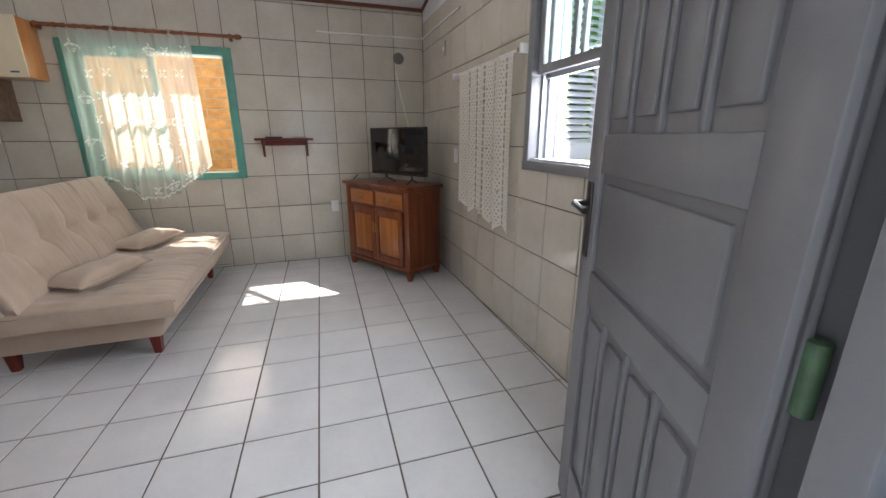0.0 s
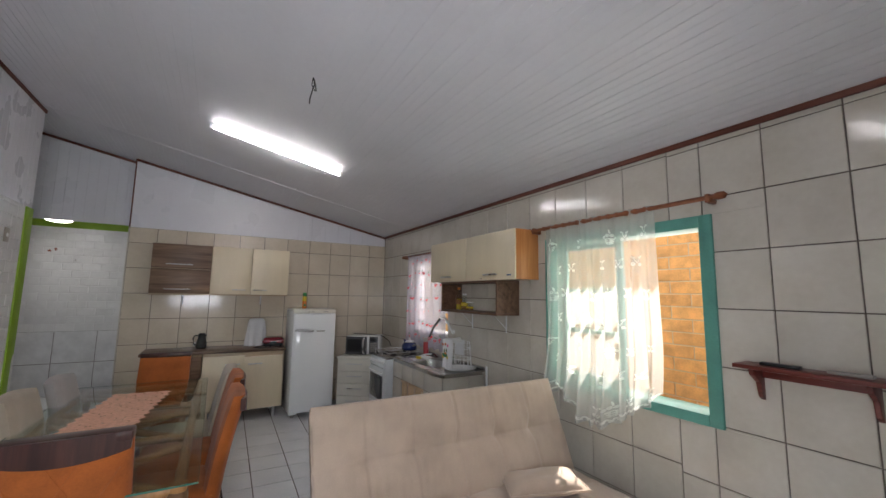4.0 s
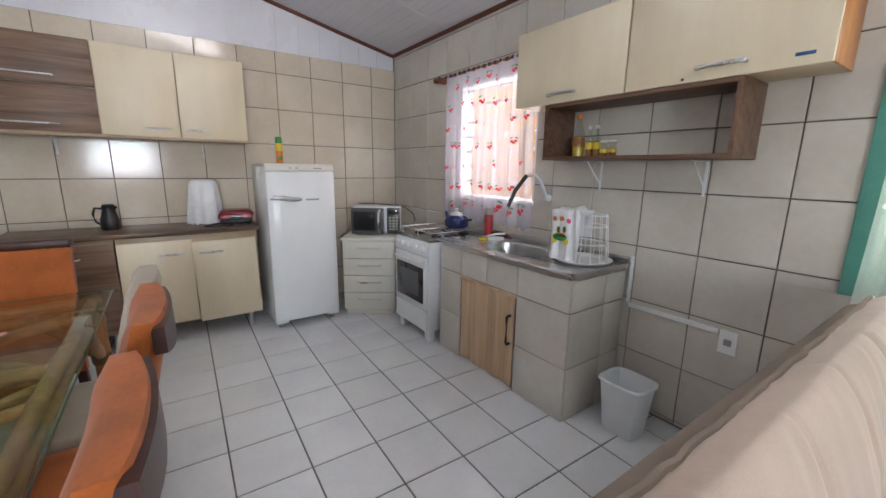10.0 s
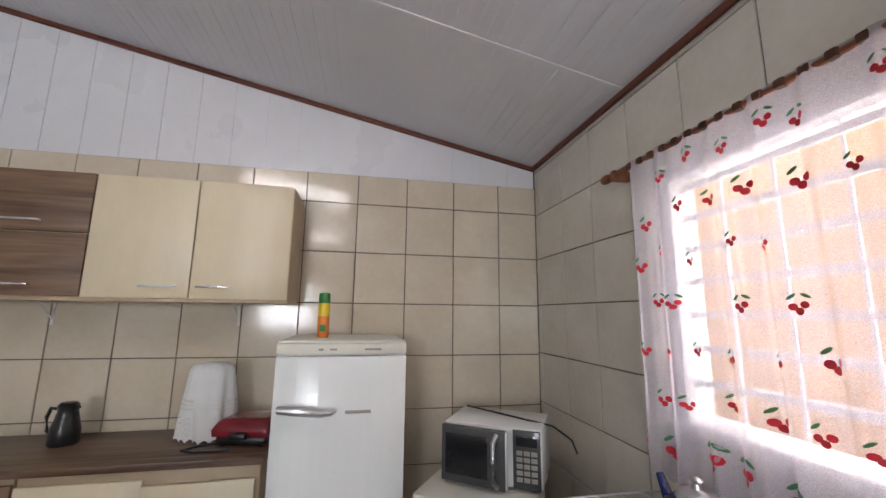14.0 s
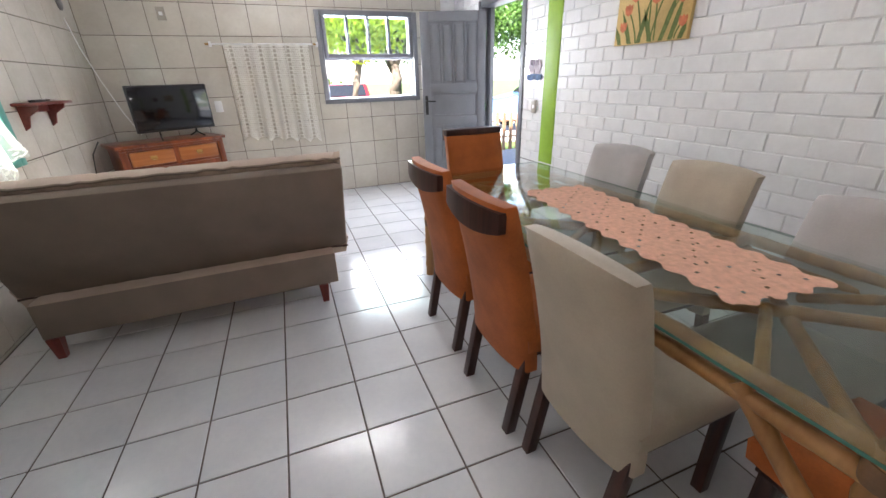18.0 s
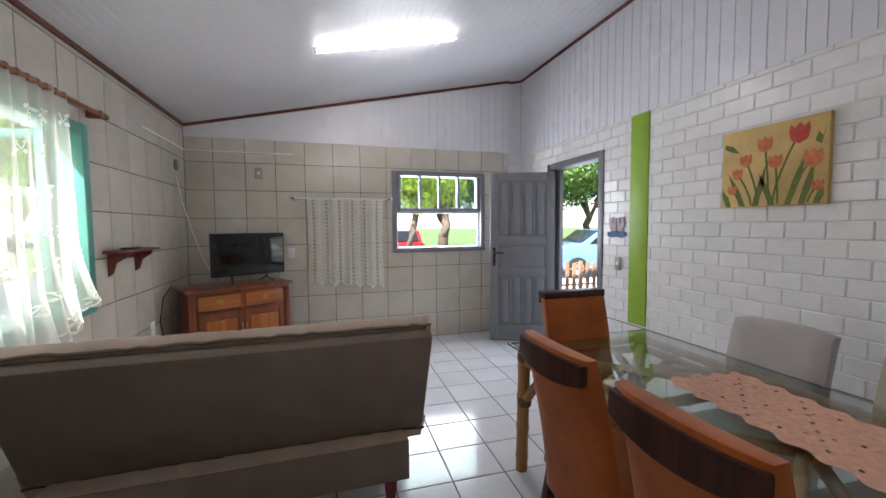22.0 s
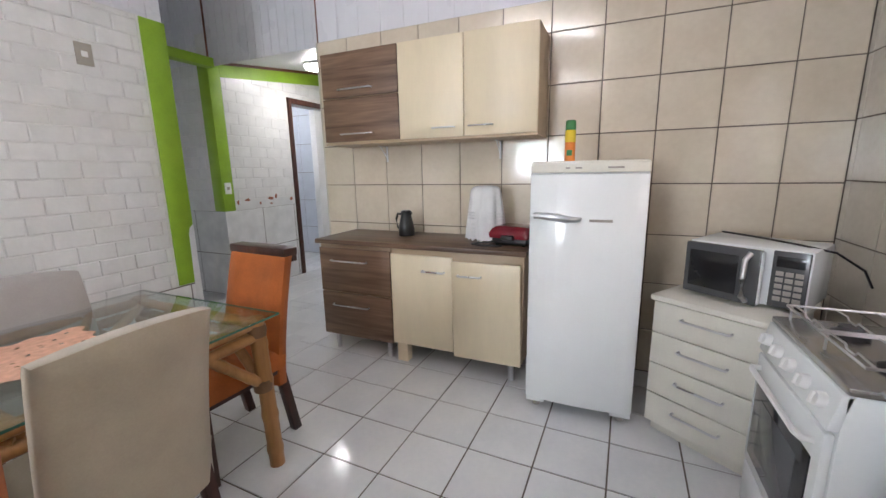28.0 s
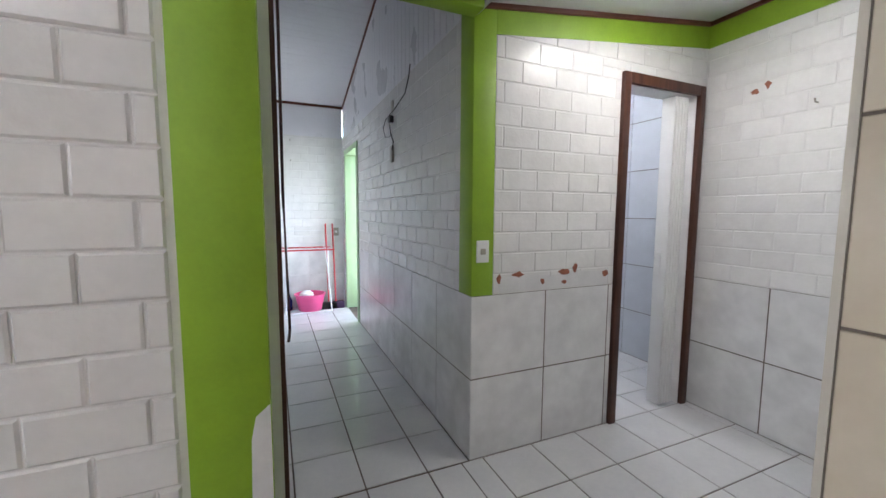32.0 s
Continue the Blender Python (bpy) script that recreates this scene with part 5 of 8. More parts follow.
for x in (-0.4, 0.4):
    cane("cross_pole", (x, -LY, TZ - 0.03), (x, LY, TZ - 0.03), 0.022, knots=4)
for x0, x1 in ((-LX, -0.4), (-0.4, 0.4), (0.4, LX)):
    cane("lattice_pole", (x0, -LY, TZ - 0.05), (x1, LY, TZ - 0.05), 0.02, knots=5)
    cane("lattice_pole", (x0, LY, TZ - 0.072), (x1, -LY, TZ - 0.072), 0.02, knots=5)
for x in (-0.75, 0.0, 0.75):
    for sy in (-1, 1):
        cane("lattice_pole", (x - 0.18, sy * LY, TZ - 0.035), (x, sy * 0.08, TZ - 0.035), 0.016, knots=3)


def chair(label, at, turn, cloth, crest, h=0.97, quilt=False):
    """A padded high-back chair; it faces local +y, its back at local y 0."""
    c = thing("dining_chair", label, "chair", at, turn, group="chairs round the table")
    w = 0.43
    for sx in (-1, 1):
        part("leg", prism([(-0.02, -0.02), (0.02, -0.02), (0.02, 0.02), (-0.02, 0.02)], 0.0, 0.44, "z", 0.003), M_DARK_LEG, c, at=pose(sx * 0.185, 0.40, 0))
        bm = prism([(-0.02, -0.022), (0.02, -0.022), (0.02, 0.022), (-0.02, 0.022)], 0.0, 0.46, "z", 0.003)
        for v in bm.verts:
            v.co.y -= 0.085 * (1 - v.co.z / 0.46)
        part("leg", bm, M_DARK_LEG, c, at=pose(sx * 0.185, 0.03, 0))
    part("seat_frame", solid((-0.205, 0.0, 0.36), (0.205, 0.43, 0.40), 0.004), M_DARK_LEG, c)
    part("seat", cushion(0.44, 0.47, 0.10, 0.35, 14), cloth, c, at=pose(0, 0.225, 0.385), smooth=75)
    bm = bmesh.new()
    nz, nx = 16, 10
    g = {}
    for j in range(nz + 1):
        v = j / nz
        z = 0.30 + (h - 0.30) * v
        lean = 0.02 - 0.12 * v ** 1.5
        wid = w / 2 * (1.0 - 0.04 * v)
        for i in range(nx + 1):
            u = 2 * i / nx - 1
            thick = 0.035 + 0.012 * (1 - u ** 4)
            arch = -0.018 * u * u if v > 0.97 and not crest else 0
            for s in (0, 1):
                bow = 0.018 * (1 - u * u)
                rim = 0.6 if abs(u) == 1 or j in (nz,) else 1.0
                g[i, j, s] = bm.verts.new((u * wid, lean - bow + (thick if s else -thick) * rim, z + arch))
    for j in range(nz):
        for i in range(nx):
            for s in (0, 1):
                bm.faces.new((g[i, j, s], g[i + 1, j, s], g[i + 1, j + 1, s], g[i, j + 1, s]))
        for i in (0, nx):
            bm.faces.new((g[i, j, 0], g[i, j + 1, 0], g[i, j + 1, 1], g[i, j, 1]))
    for j in (0, nz):
        for i in range(nx):
            bm.faces.new((g[i, j, 0], g[i + 1, j, 0], g[i + 1, j, 1], g[i, j, 1]))
    bk = part("backrest", bm, cloth, c, smooth=70)
    if crest:
        pts, zt = [], h if h != 0.97 else h - 0.03
        for k in range(13):
            u = 2 * k / 12 - 1
            pts.append((u * 0.205, -0.10 - 0.018 * (1 - u * u) - 0.028, zt - 0.028 * (1 - u * u) ** 1 - 0.002))
        bm = bmesh.new()
        ring = []
        for x, y, z in pts:
            u = x / 0.205
            ring.append([bm.verts.new(p) for p in ((x, y - 0.016, zt - 0.085 + 0.03 * u * u), (x, y + 0.012, zt - 0.085 + 0.03 * u * u), (x, y + 0.014, zt + 0.014), (x, y - 0.014, zt + 0.014))])
        for a, b in zip(ring, ring[1:]):
            for k in range(4):
                bm.faces.new((a[k], a[(k + 1) % 4], b[(k + 1) % 4], b[k]))
        bm.faces.new(ring[0])
        bm.faces.new(ring[-1][::-1])
        part("crest_rail", bm, M_DARK_LEG, c, "dark wooden grip along the top", smooth=50)
        if h != 0.97:
            part("top_band", solid((-0.209, -0.150, h - 0.026), (0.209, -0.064, h + 0.016), 0.008), M_DARK_LEG, c, "dark band over the backrest's top")
    if quilt:
        for s in (-1, 1):
            for k in range(-2, 4):
                pts = []
                for q in range(9):
                    v = 0.03 + q / 8 * 0.9
                    u = s * ((v * 1.9 + k * 0.72) % 2.88 - 1.44)
                    if abs(u) < 0.92:
                        lean = 0.02 - 0.12 * v ** 1.5
                        pts.append((u * w / 2 * 0.97, lean - 0.018 * (1 - u * u) - 0.035 - 0.012 * (1 - u ** 4) - 0.001, 0.30 + (h - 0.30) * v))
                if len(pts) > 2 and all(abs(a[0] - b[0]) < 0.1 for a, b in zip(pts, pts[1:])):
                    part("stitching", tube(pts, 0.0025, 5), M_ORANGE, bk)
    return c


OR = "rust-orange velvet dining chair with a dark wooden grip"
chair(OR, (-3.55, 1.67, 0), 180, M_ORANGE, True)
chair(OR, (-4.12, 1.695, 0), 180, M_ORANGE, True)
chair("beige suede dining chair pushed in at the glass table", (-4.60, 1.67, 0), 180, M_BEIGE_SUEDE, False, 0.95)
chair("rust-orange quilted velvet chair at the table's end", (-2.88, 1.157, 0), 90, M_ORANGE, True, 1.005, True)
chair("rust-orange velvet chair turned out at the table's end", (-5.395, 1.23, 0), -94, M_ORANGE, True, 0.955)
chair("light grey suede dining chair beside the brick wall", (-3.54, 0.64, 0), 0, M_GREY_SUEDE, False, 0.95)
chair("worn beige suede dining chair beside the brick wall", (-4.13, 0.70, 0), -3, M_BEIGE_SUEDE, False, 0.95)
chair("light grey suede dining chair beside the brick wall", (-4.76, 0.74, 0), -3, M_GREY_SUEDE, False, 0.93)

runner = thing("table_runner", "peach crocheted runner lying on the glass table", "table runner", (-4.16, 1.085, TZ + 0.011), -6.5)
bm = bmesh.new()
nx, ny, vs = 110, 34, {}
for i in range(nx + 1):
    for j in range(ny + 1):
        u, v = i / nx, j / ny
        x, y = (u - 0.5) * 1.27, (v - 0.5) * 0.38
        y += 0.012 * math.sin(u * 75) * (1 if v > 0.5 else -1) * (abs(v - 0.5) * 2) ** 6
        x += 0.012 * math.sin(v * 24) * (1 if u > 0.5 else -1) * (abs(u - 0.5) * 2) ** 20
        vs[i, j] = bm.verts.new((x, y, 0.002 + 0.0025 * abs(math.sin(i * 1.1) * math.sin(j * 1.3)) + 0.006 * max(0, noise.noise((u * 5, v * 2, 1.0)))))
for i in range(nx):
    for j in range(ny):
        d1, d2 = (i + j) % 22, (i - j) % 22
        if (d1 == 0 or d2 == 0) and i % 4 == 0 and 3 < j < ny - 3:
            continue
        bm.faces.new((vs[i, j], vs[i + 1, j], vs[i + 1, j + 1], vs[i, j + 1]))
bmesh.ops.delete(bm, geom=[v for v in bm.verts if not v.link_faces], context="VERTS")
part("cloth", bm, M_PEACH, runner, smooth=50)


# paintings
def canvas(name, label, x0, x1, z0, z1, material):
    t = thing(name, label, "painting", ((x0 + x1) / 2, 0.001, (z0 + z1) / 2))
    part("canvas", solid((-(x1 - x0) / 2, 0, -(z1 - z0) / 2), ((x1 - x0) / 2, 0.028, (z1 - z0) / 2), 0.004), material, t)
    return t


def petal_flat(parent, name, pts, material, y=0.0295):
    """A flat painted patch on a canvas; points run in (x, z)."""
    bm = bmesh.new()
    a = [bm.verts.new((x, y, z)) for x, z in pts]
    b = [bm.verts.new((x, y - 0.002, z)) for x, z in pts]
    bm.faces.new(a)
    for i in range(len(a)):
        bm.faces.new((a[i], b[i], b[(i + 1) % len(a)], a[(i + 1) % len(a)]))
    return part(name, bm, material, parent)


tul = canvas("tulip_painting", "yellow canvas painted with coral tulips and green leaves", -3.405, -2.825, 1.52, 2.01, M_CANVAS_TULIP)
# seen from the room, local +x is the painting's near side
for fx, fz, bx, r, red in ((0.22, -0.13, 0.17, 0.032, 0), (0.19, -0.03, 0.10, 0.035, 0), (0.14, 0.05, 0.06, 0.04, 0), (0.03, 0.13, -0.0, 0.045, 0), (-0.03, 0.02, -0.05, 0.042, 0),
                           (-0.15, 0.16, -0.02, 0.055, 1), (-0.22, 0.01, -0.10, 0.05, 0), (-0.245, -0.14, -0.2, 0.032, 0)):
    stem = []
    for k in range(9):
        q = k / 8
        stem.append((bx + (fx - bx) * q ** 1.5, -0.235 + (fz + 0.235) * q))
    petal_flat(tul, "painted_stem", [(x - 0.006, z) for x, z in stem] + [(x + 0.006, z) for x, z in reversed(stem)], M_STEM, 0.0288)
    petal_flat(tul, "painted_tulip", [(fx + r * px, fz + r * pz) for px, pz in ((0, -1.1), (0.75, -0.7), (0.95, 0.2), (0.8, 0.95), (0.4, 0.55), (0.0, 1.0), (-0.4, 0.55), (-0.8, 0.95), (-0.95, 0.2), (-0.75, -0.7))], M_TULIP_RED if red else M_TULIP)
for bx, lean, hh in ((0.24, 0.05, 0.12), (0.15, 0.10, 0.22), (0.08, -0.06, 0.25), (-0.02, 0.08, 0.2), (-0.1, -0.09, 0.3), (-0.17, -0.06, 0.25), (-0.24, -0.03, 0.1)):
    petal_flat(tul, "painted_leaf", [(bx - 0.016, -0.24), (bx + lean * 0.5 - 0.022, -0.24 + hh * 0.5), (bx + lean, -0.24 + hh), (bx + lean * 0.5 + 0.016, -0.24 + hh * 0.5), (bx + 0.016, -0.24)], M_STEM, 0.0284)
petal_flat(tul, "painted_leaf", [(0.275, 0.17), (0.22, 0.15), (0.18, 0.10), (0.22, 0.11), (0.275, 0.14)], M_STEM, 0.0286)
petal_flat(tul, "painted_leaf", [(-0.275, 0.17), (-0.255, 0.08), (-0.225, 0.10), (-0.24, 0.15), (-0.26, 0.12)], M_STEM, 0.0286)
red = canvas("abstract_painting", "dark red abstract canvas with a small orange square", -4.44, -4.045, 1.635, 2.03, M_CANVAS_RED)
petal_flat(red, "painted_patch", [(-0.195, -0.19), (0.01, -0.19), (0.02, -0.02), (-0.02, 0.0), (-0.195, 0.01)], M_PURPLE, 0.0286)
petal_flat(red, "painted_patch", [(-0.195, -0.03), (-0.12, -0.08), (-0.06, -0.07), (0.02, -0.08), (0.025, -0.0), (-0.06, 0.0), (-0.195, 0.01)], M_BLUE_PAINT, 0.0290)
petal_flat(red, "painted_square", [(-0.155, -0.155), (-0.045, -0.155), (-0.045, -0.045), (-0.155, -0.045)], M_ORANGE_PAINT, 0.0296)
petal_flat(red, "painted_detail", [(-0.12, -0.11), (-0.08, -0.11), (-0.09, -0.085), (-0.11, -0.08)], M_TULIP_RED, 0.0302)
for k in range(3):
    petal_flat(red, "painted_mark", [(0.155, 0.105 + k * 0.028), (0.172, 0.105 + k * 0.028), (0.172, 0.117 + k * 0.028), (0.155, 0.117 + k * 0.028)], M_CANVAS_TULIP, 0.0292)

# key hanger by the door
kh = thing("key_hanger", "small wooden hanger with two pale cut-out shapes over a blue wave", "wall ornament", (-1.82, 0.004, 1.36))
M_ORN = mat("pale_lilac_paint", (0.48, 0.42, 0.46), 0.6, vary=0.2, scale=30, bump=0.05)
for s in (-1, 1):
    part("swan", prism([(s * 0.01, -0.01), (s * 0.075, 0.0), (s * 0.10, 0.06), (s * 0.085, 0.115), (s * 0.05, 0.13), (s * 0.06, 0.09), (s * 0.03, 0.06), (s * 0.035, 0.115), (s * 0.012, 0.12), (s * 0.004, 0.05)], 0.0, 0.008, "y"), M_ORN, kh)
part("wave", prism([(-0.115, -0.05), (-0.06, -0.062), (0.0, -0.05), (0.06, -0.062), (0.115, -0.05), (0.115, -0.01), (0.0, 0.0), (-0.115, -0.01)], 0.0, 0.012, "y"), M_BLUE_PAINT, kh)

# ---- kitchen ----
def bar_handle(parent, a, b, out, r=0.006, material=None, label=""):
    """A bow handle between two points, standing out by a vector."""
    a, b, out = Vector(a), Vector(b), Vector(out)
    d = (b - a) * 0.06
    return part("handle", tube([a, a + out * 0.8, a + out + d, b + out - d, b + out * 0.8, b], r, 8), material or M_CHROME, parent, label)


# cupboards on the north wall
wc = thing("wall_cupboard", "cream two-door wall cupboard with an orange side panel", "cabinet", (0, 0, 0))
X0, X1, Z0, Z1, YF = -4.65, -3.185, 1.722, 2.145, 3.735
part("body", solid((X0 + 0.004, YF + 0.018, Z0), (X1 - 0.012, 3.998, Z1 - 0.004), 0.002), M_SIDE_BEIGE, wc)
part("side_panel", solid((X1 - 0.012, YF + 0.016, Z0 - 0.002), (X1, 3.998, Z1), 0.002), M_ORANGE_EDGE, wc, "orange side panel")
for a, b in ((X0, -3.928), (-3.920, X1 - 0.002)):
    d = part("door", solid((a, YF, Z0 - 0.004), (b, YF + 0.017, Z1), 0.003), M_CREAM, wc)
    hx = -4.30 if a == X0 else -3.52
    bar_handle(d, (hx - 0.085, YF, Z0 + 0.045), (hx + 0.085, YF, Z0 + 0.045), (0, -0.025, 0), 0.008)
part("badge", solid((-3.29, YF - 0.003, Z0 + 0.028), (-3.235, YF + 0.001, Z0 + 0.040), 0.001), M_BLUE_PAINT, wc, "small blue plate")
part("screw_hole", lathe([(0.006, 0), (0.006, 0.002)], 10), M_BLACK, wc, at=pose(-3.66, YF - 0.0005, Z0 + 0.012, 90, 0, 0))

nic = thing("open_niche_shelf", "brown wooden open niche under the wall cupboard", "shelf", (0, 0, 0))
A0, A1, B0 = -4.415, -3.435, 1.405
for lo, hi in (((A0, 3.742, B0), (A1, 3.997, B0 + 0.02)), ((A0, 3.742, 1.698), (A1, 3.997, 1.7165)), ((A0, 3.743, B0 + 0.02), (A0 + 0.02, 3.996, 1.698)), ((A1 - 0.02, 3.743, B0 + 0.02), (A1, 3.996, 1.698))):
    part("board", solid(lo, hi, 0.0015), M_OAK_DARK, nic)
for x in (-4.18, -3.62):
    br = thing("shelf_bracket", "small white metal shelf bracket", "bracket", (x, 3.998, B0 - 0.003), group="shelf brackets")
    part("upright", solid((-0.007, -0.005, -0.17), (0.007, 0.0, 0.0), 0.001), M_WHITE_PAINT, br)
    part("arm", solid((-0.007, -0.17, -0.005), (0.007, -0.005, 0.0), 0.001), M_WHITE_PAINT, br)
    part("strut", rod(bmesh.new(), (0, -0.14, -0.006), (0, -0.006, -0.13), 0.004, seg=8), M_WHITE_PAINT, br)


def bottle(label, at, r, h, fill, cap, name="spice_bottle", neck=0.45):
    b = thing(name, label, "bottle", at, group="spice bottles")
    z1 = h * 0.55
    part("contents", lathe([(r * 0.86, 0.004), (r * 0.86, z1 * 0.85), (r * 0.5, z1 * 0.9)], 14), fill, b)
    g = part("glass", lathe([(r * 0.9, 0), (r, 0.006), (r, z1), (r * 0.55, h * 0.72), (r * neck, h * 0.78), (r * neck, h * 0.94)], 14), M_BOTTLE, b)
    g.visible_shadow = False
    part("cap", lathe([(r * neck * 1.15, h * 0.9), (r * neck * 1.15, h), (r * neck * 0.8, h * 1.01)], 12), cap, b)
    part("paper_label", lathe([(r * 1.01, h * 0.24), (r * 1.01, h * 0.46)], 14), M_SPICE if "oil" in name else M_YELLOW, b)


bottle("clear plastic bottle of yellow cooking oil in the niche", (-4.27, 3.88, B0 + 0.021), 0.036, 0.235, M_OIL, M_ORANGE_PAINT, "oil_bottle", 0.4)
bottle("glass bottle of red seasoning in the niche", (-4.20, 3.89, B0 + 0.021), 0.022, 0.17, M_SPICE, M_WHITE_PLASTIC)
bottle("glass bottle of orange seasoning in the niche", (-4.155, 3.89, B0 + 0.021), 0.022, 0.17, M_SPICE, M_WHITE_PLASTIC)
for x in (-4.105, -4.055):
    bottle("small square glass spice jar with a pale lid", (x, 3.89, B0 + 0.021), 0.023, 0.085, M_SPICE, M_WHITE_PLASTIC, "spice_jar", 0.9)

# sink counter
sk = thing("sink_counter", "tiled sink block with a stainless steel top", "counter", (0, 0, 0))
SX0, SX1, SY, SZ = -5.12, -3.955, 3.50, 0.80
for lo, hi in (((SX0 + 0.01, SY + 0.01, 0), (-4.87, 3.99, SZ)), ((-4.33, SY + 0.01, 0), (SX1 - 0.01, 3.99, SZ)), ((-4.87, SY + 0.01, 0.62), (-4.33, 3.99, 0.70)), ((-4.87, 3.93, 0), (-4.33, 3.99, 0.62))):
    part("masonry", solid(lo, hi), M_GROUT_WALL, sk)
for i, (a, b) in enumerate(((SX0, -4.87), (-4.87, -4.60), (-4.60, -4.33), (-4.33, SX1))):
    part("tile", solid((a + 0.003, SY, 0.625), (b - 0.003, SY + 0.01, SZ), 0.002), M_TILE_WALL, sk)
for a, b in ((SX0, -4.87), (-4.33, SX1)):
    for z in (0.0, 0.31):
        part("tile", solid((a + 0.003, SY, z + 0.003), (b - 0.003, SY + 0.01, z + 0.309), 0.002), M_TILE_WALL, sk)
for y0, y1 in ((SY + 0.012, 3.80), (3.80, 3.99)):
    for z0, z1 in ((0.003, 0.307), (0.313, 0.619), (0.625, SZ)):
        part("tile", solid((SX1 - 0.01, y0 + 0.003, z0), (SX1, y1 - 0.003, z1), 0.002), M_TILE_WALL, sk)
# steel top with a sunk bowl
TX0, TX1, TY0 = SX0 - 0.02, SX1 + 0.02, SY - 0.025
BX, BY, BW, BD = -4.56, 3.73, 0.235, 0.155
bm = bmesh.new()
ring = []
NB = 32
for k in range(NB):
    a = 6.2832 * (k + 0.5) / NB
    c, s = math.cos(a), math.sin(a)
    p = 5.0
    q = (abs(c) ** p + abs(s) ** p) ** (-1 / p)
    ring.append((c * q, s * q))


def loop(f):
    return [bm.verts.new(f(x, y)) for x, y in ring]


def outer(x, y):
    sx = (TX1 - BX) if x > 0 else (BX - TX0)
    sy = (3.995 - BY) if y > 0 else (BY - TY0)
    m = max(abs(x), abs(y))
    return BX + x / m * sx, BY + y / m * sy, 0.838


def bowl(k, z):
    e = 3.2

    def f(x, y):
        n = (abs(x) ** e + abs(y) ** e) ** (1 / e)
        return BX + x / n * BW * k, BY + y / n * BD * k, z
    return f


loops = [loop(lambda x, y: (outer(x, y)[0], outer(x, y)[1], 0.803)), loop(outer), loop(bowl(1.08, 0.838)), loop(bowl(1.02, 0.833)), loop(bowl(0.99, 0.80)), loop(bowl(0.93, 0.715)), loop(bowl(0.80, 0.70)), loop(bowl(0.12, 0.697))]
for a, b in zip(loops, loops[1:]):
    for k in range(NB):
        bm.faces.new((a[k], a[(k + 1) % NB], b[(k + 1) % NB], b[k]))
bm.faces.new(loops[-1])
part("steel_top", bm, M_STEEL, sk, "brushed stainless steel top with a sunk bowl", smooth=35)
part("steel_edge", tube([(TX0, TY0, 0.835), (TX1, TY0, 0.835)], 0.007, 8), M_STEEL, sk)
part("steel_edge", tube([(TX1, TY0, 0.835), (TX1, 3.995, 0.835)], 0.007, 8), M_STEEL, sk)
part("upstand", solid((TX0, 3.972, 0.832), (TX1, 3.994, 0.872), 0.004), M_STEEL, sk)
part("drain", lathe([(0.03, 0.0), (0.028, 0.004), (0.012, 0.002)], 16, (BX, BY, 0.698)), M_CHROME, sk)
fd = part("folding_door", bmesh.new(), M_ACCORDION, sk, "pale wood-print folding door")
for k in range(6):
    a = -4.86 + k * 0.086
    s = 0.012 if k % 2 else -0.012
    bm = prism([(a, SY + 0.015 + s), (a + 0.086, SY + 0.015 - s), (a + 0.086, SY + 0.022 - s), (a, SY + 0.022 + s)], 0.012, 0.60)
    part("door_fold", bm, M_ACCORDION, fd)
part("door_track", solid((-4.872, SY - 0.004, 0.60), (-4.328, SY + 0.02, 0.622), 0.002), M_ACCORDION, fd)
bar_handle(fd, (-4.375, SY + 0.004, 0.30), (-4.375, SY + 0.004, 0.48), (0, -0.03, 0), 0.009, M_BLACK, "black door pull")

# wall tap that runs as a lamp-like black hose, and small white shower pipe
tap = thing("wall_tap", "white wall tap with a bent black spout", "tap", (-4.65, 3.998, 1.26))
part("rose", lathe([(0.025, 0), (0.02, 0.02), (0.012, 0.03)], 14), M_WHITE_PLASTIC, tap, at=pose(0.09, 0, -0.10, 90, 0, 0))
part("pipe", tube([(0.09, -0.02, -0.10), (0.095, -0.05, -0.06), (0.08, -0.08, 0.02), (0.05, -0.10, 0.055), (0.0, -0.13, 0.05)], 0.011, 10), M_WHITE_PLASTIC, tap)
part("spout", tube([(0.0, -0.13, 0.05), (-0.03, -0.20, -0.05), (-0.05, -0.24, -0.16)], [0.014, 0.014, 0.013], 10), M_BLACK, tap, "black rubber spout")
cord = tagged(part("blind_cord", tube([(-4.79, 3.97, 1.66), (-4.78, 3.96, 1.5), (-4.77, 3.96, 1.35), (-4.745, 3.955, 1.28), (-4.755, 3.955, 1.24)], 0.006, 6), M_DARK_LEG), "dark cord hanging beside the window", "cord")
plate((-4.50, 3.998, 1.60), "y-", "white switch beside the niche", "wall_switch", 0.09, 0.07)
plate((-3.42, 3.998, 0.555), "y-", "white outlet with a red switch at the trunking's end", "wall_outlet", 0.075, 0.115, None, 1, M_GREY_PLASTIC)
tagged(part("cable_trunking", solid((-3.92, 3.985, 0.585), (-3.465, 3.999, 0.61), 0.002), M_WHITE_PLASTIC), "white cable trunking along the tiles", "trunking")
tagged(part("cable_trunking", solid((-3.935, 3.985, 0.61), (-3.915, 3.999, 0.88), 0.002), M_WHITE_PLASTIC), "white upright cable trunking beside the sink", "trunking")

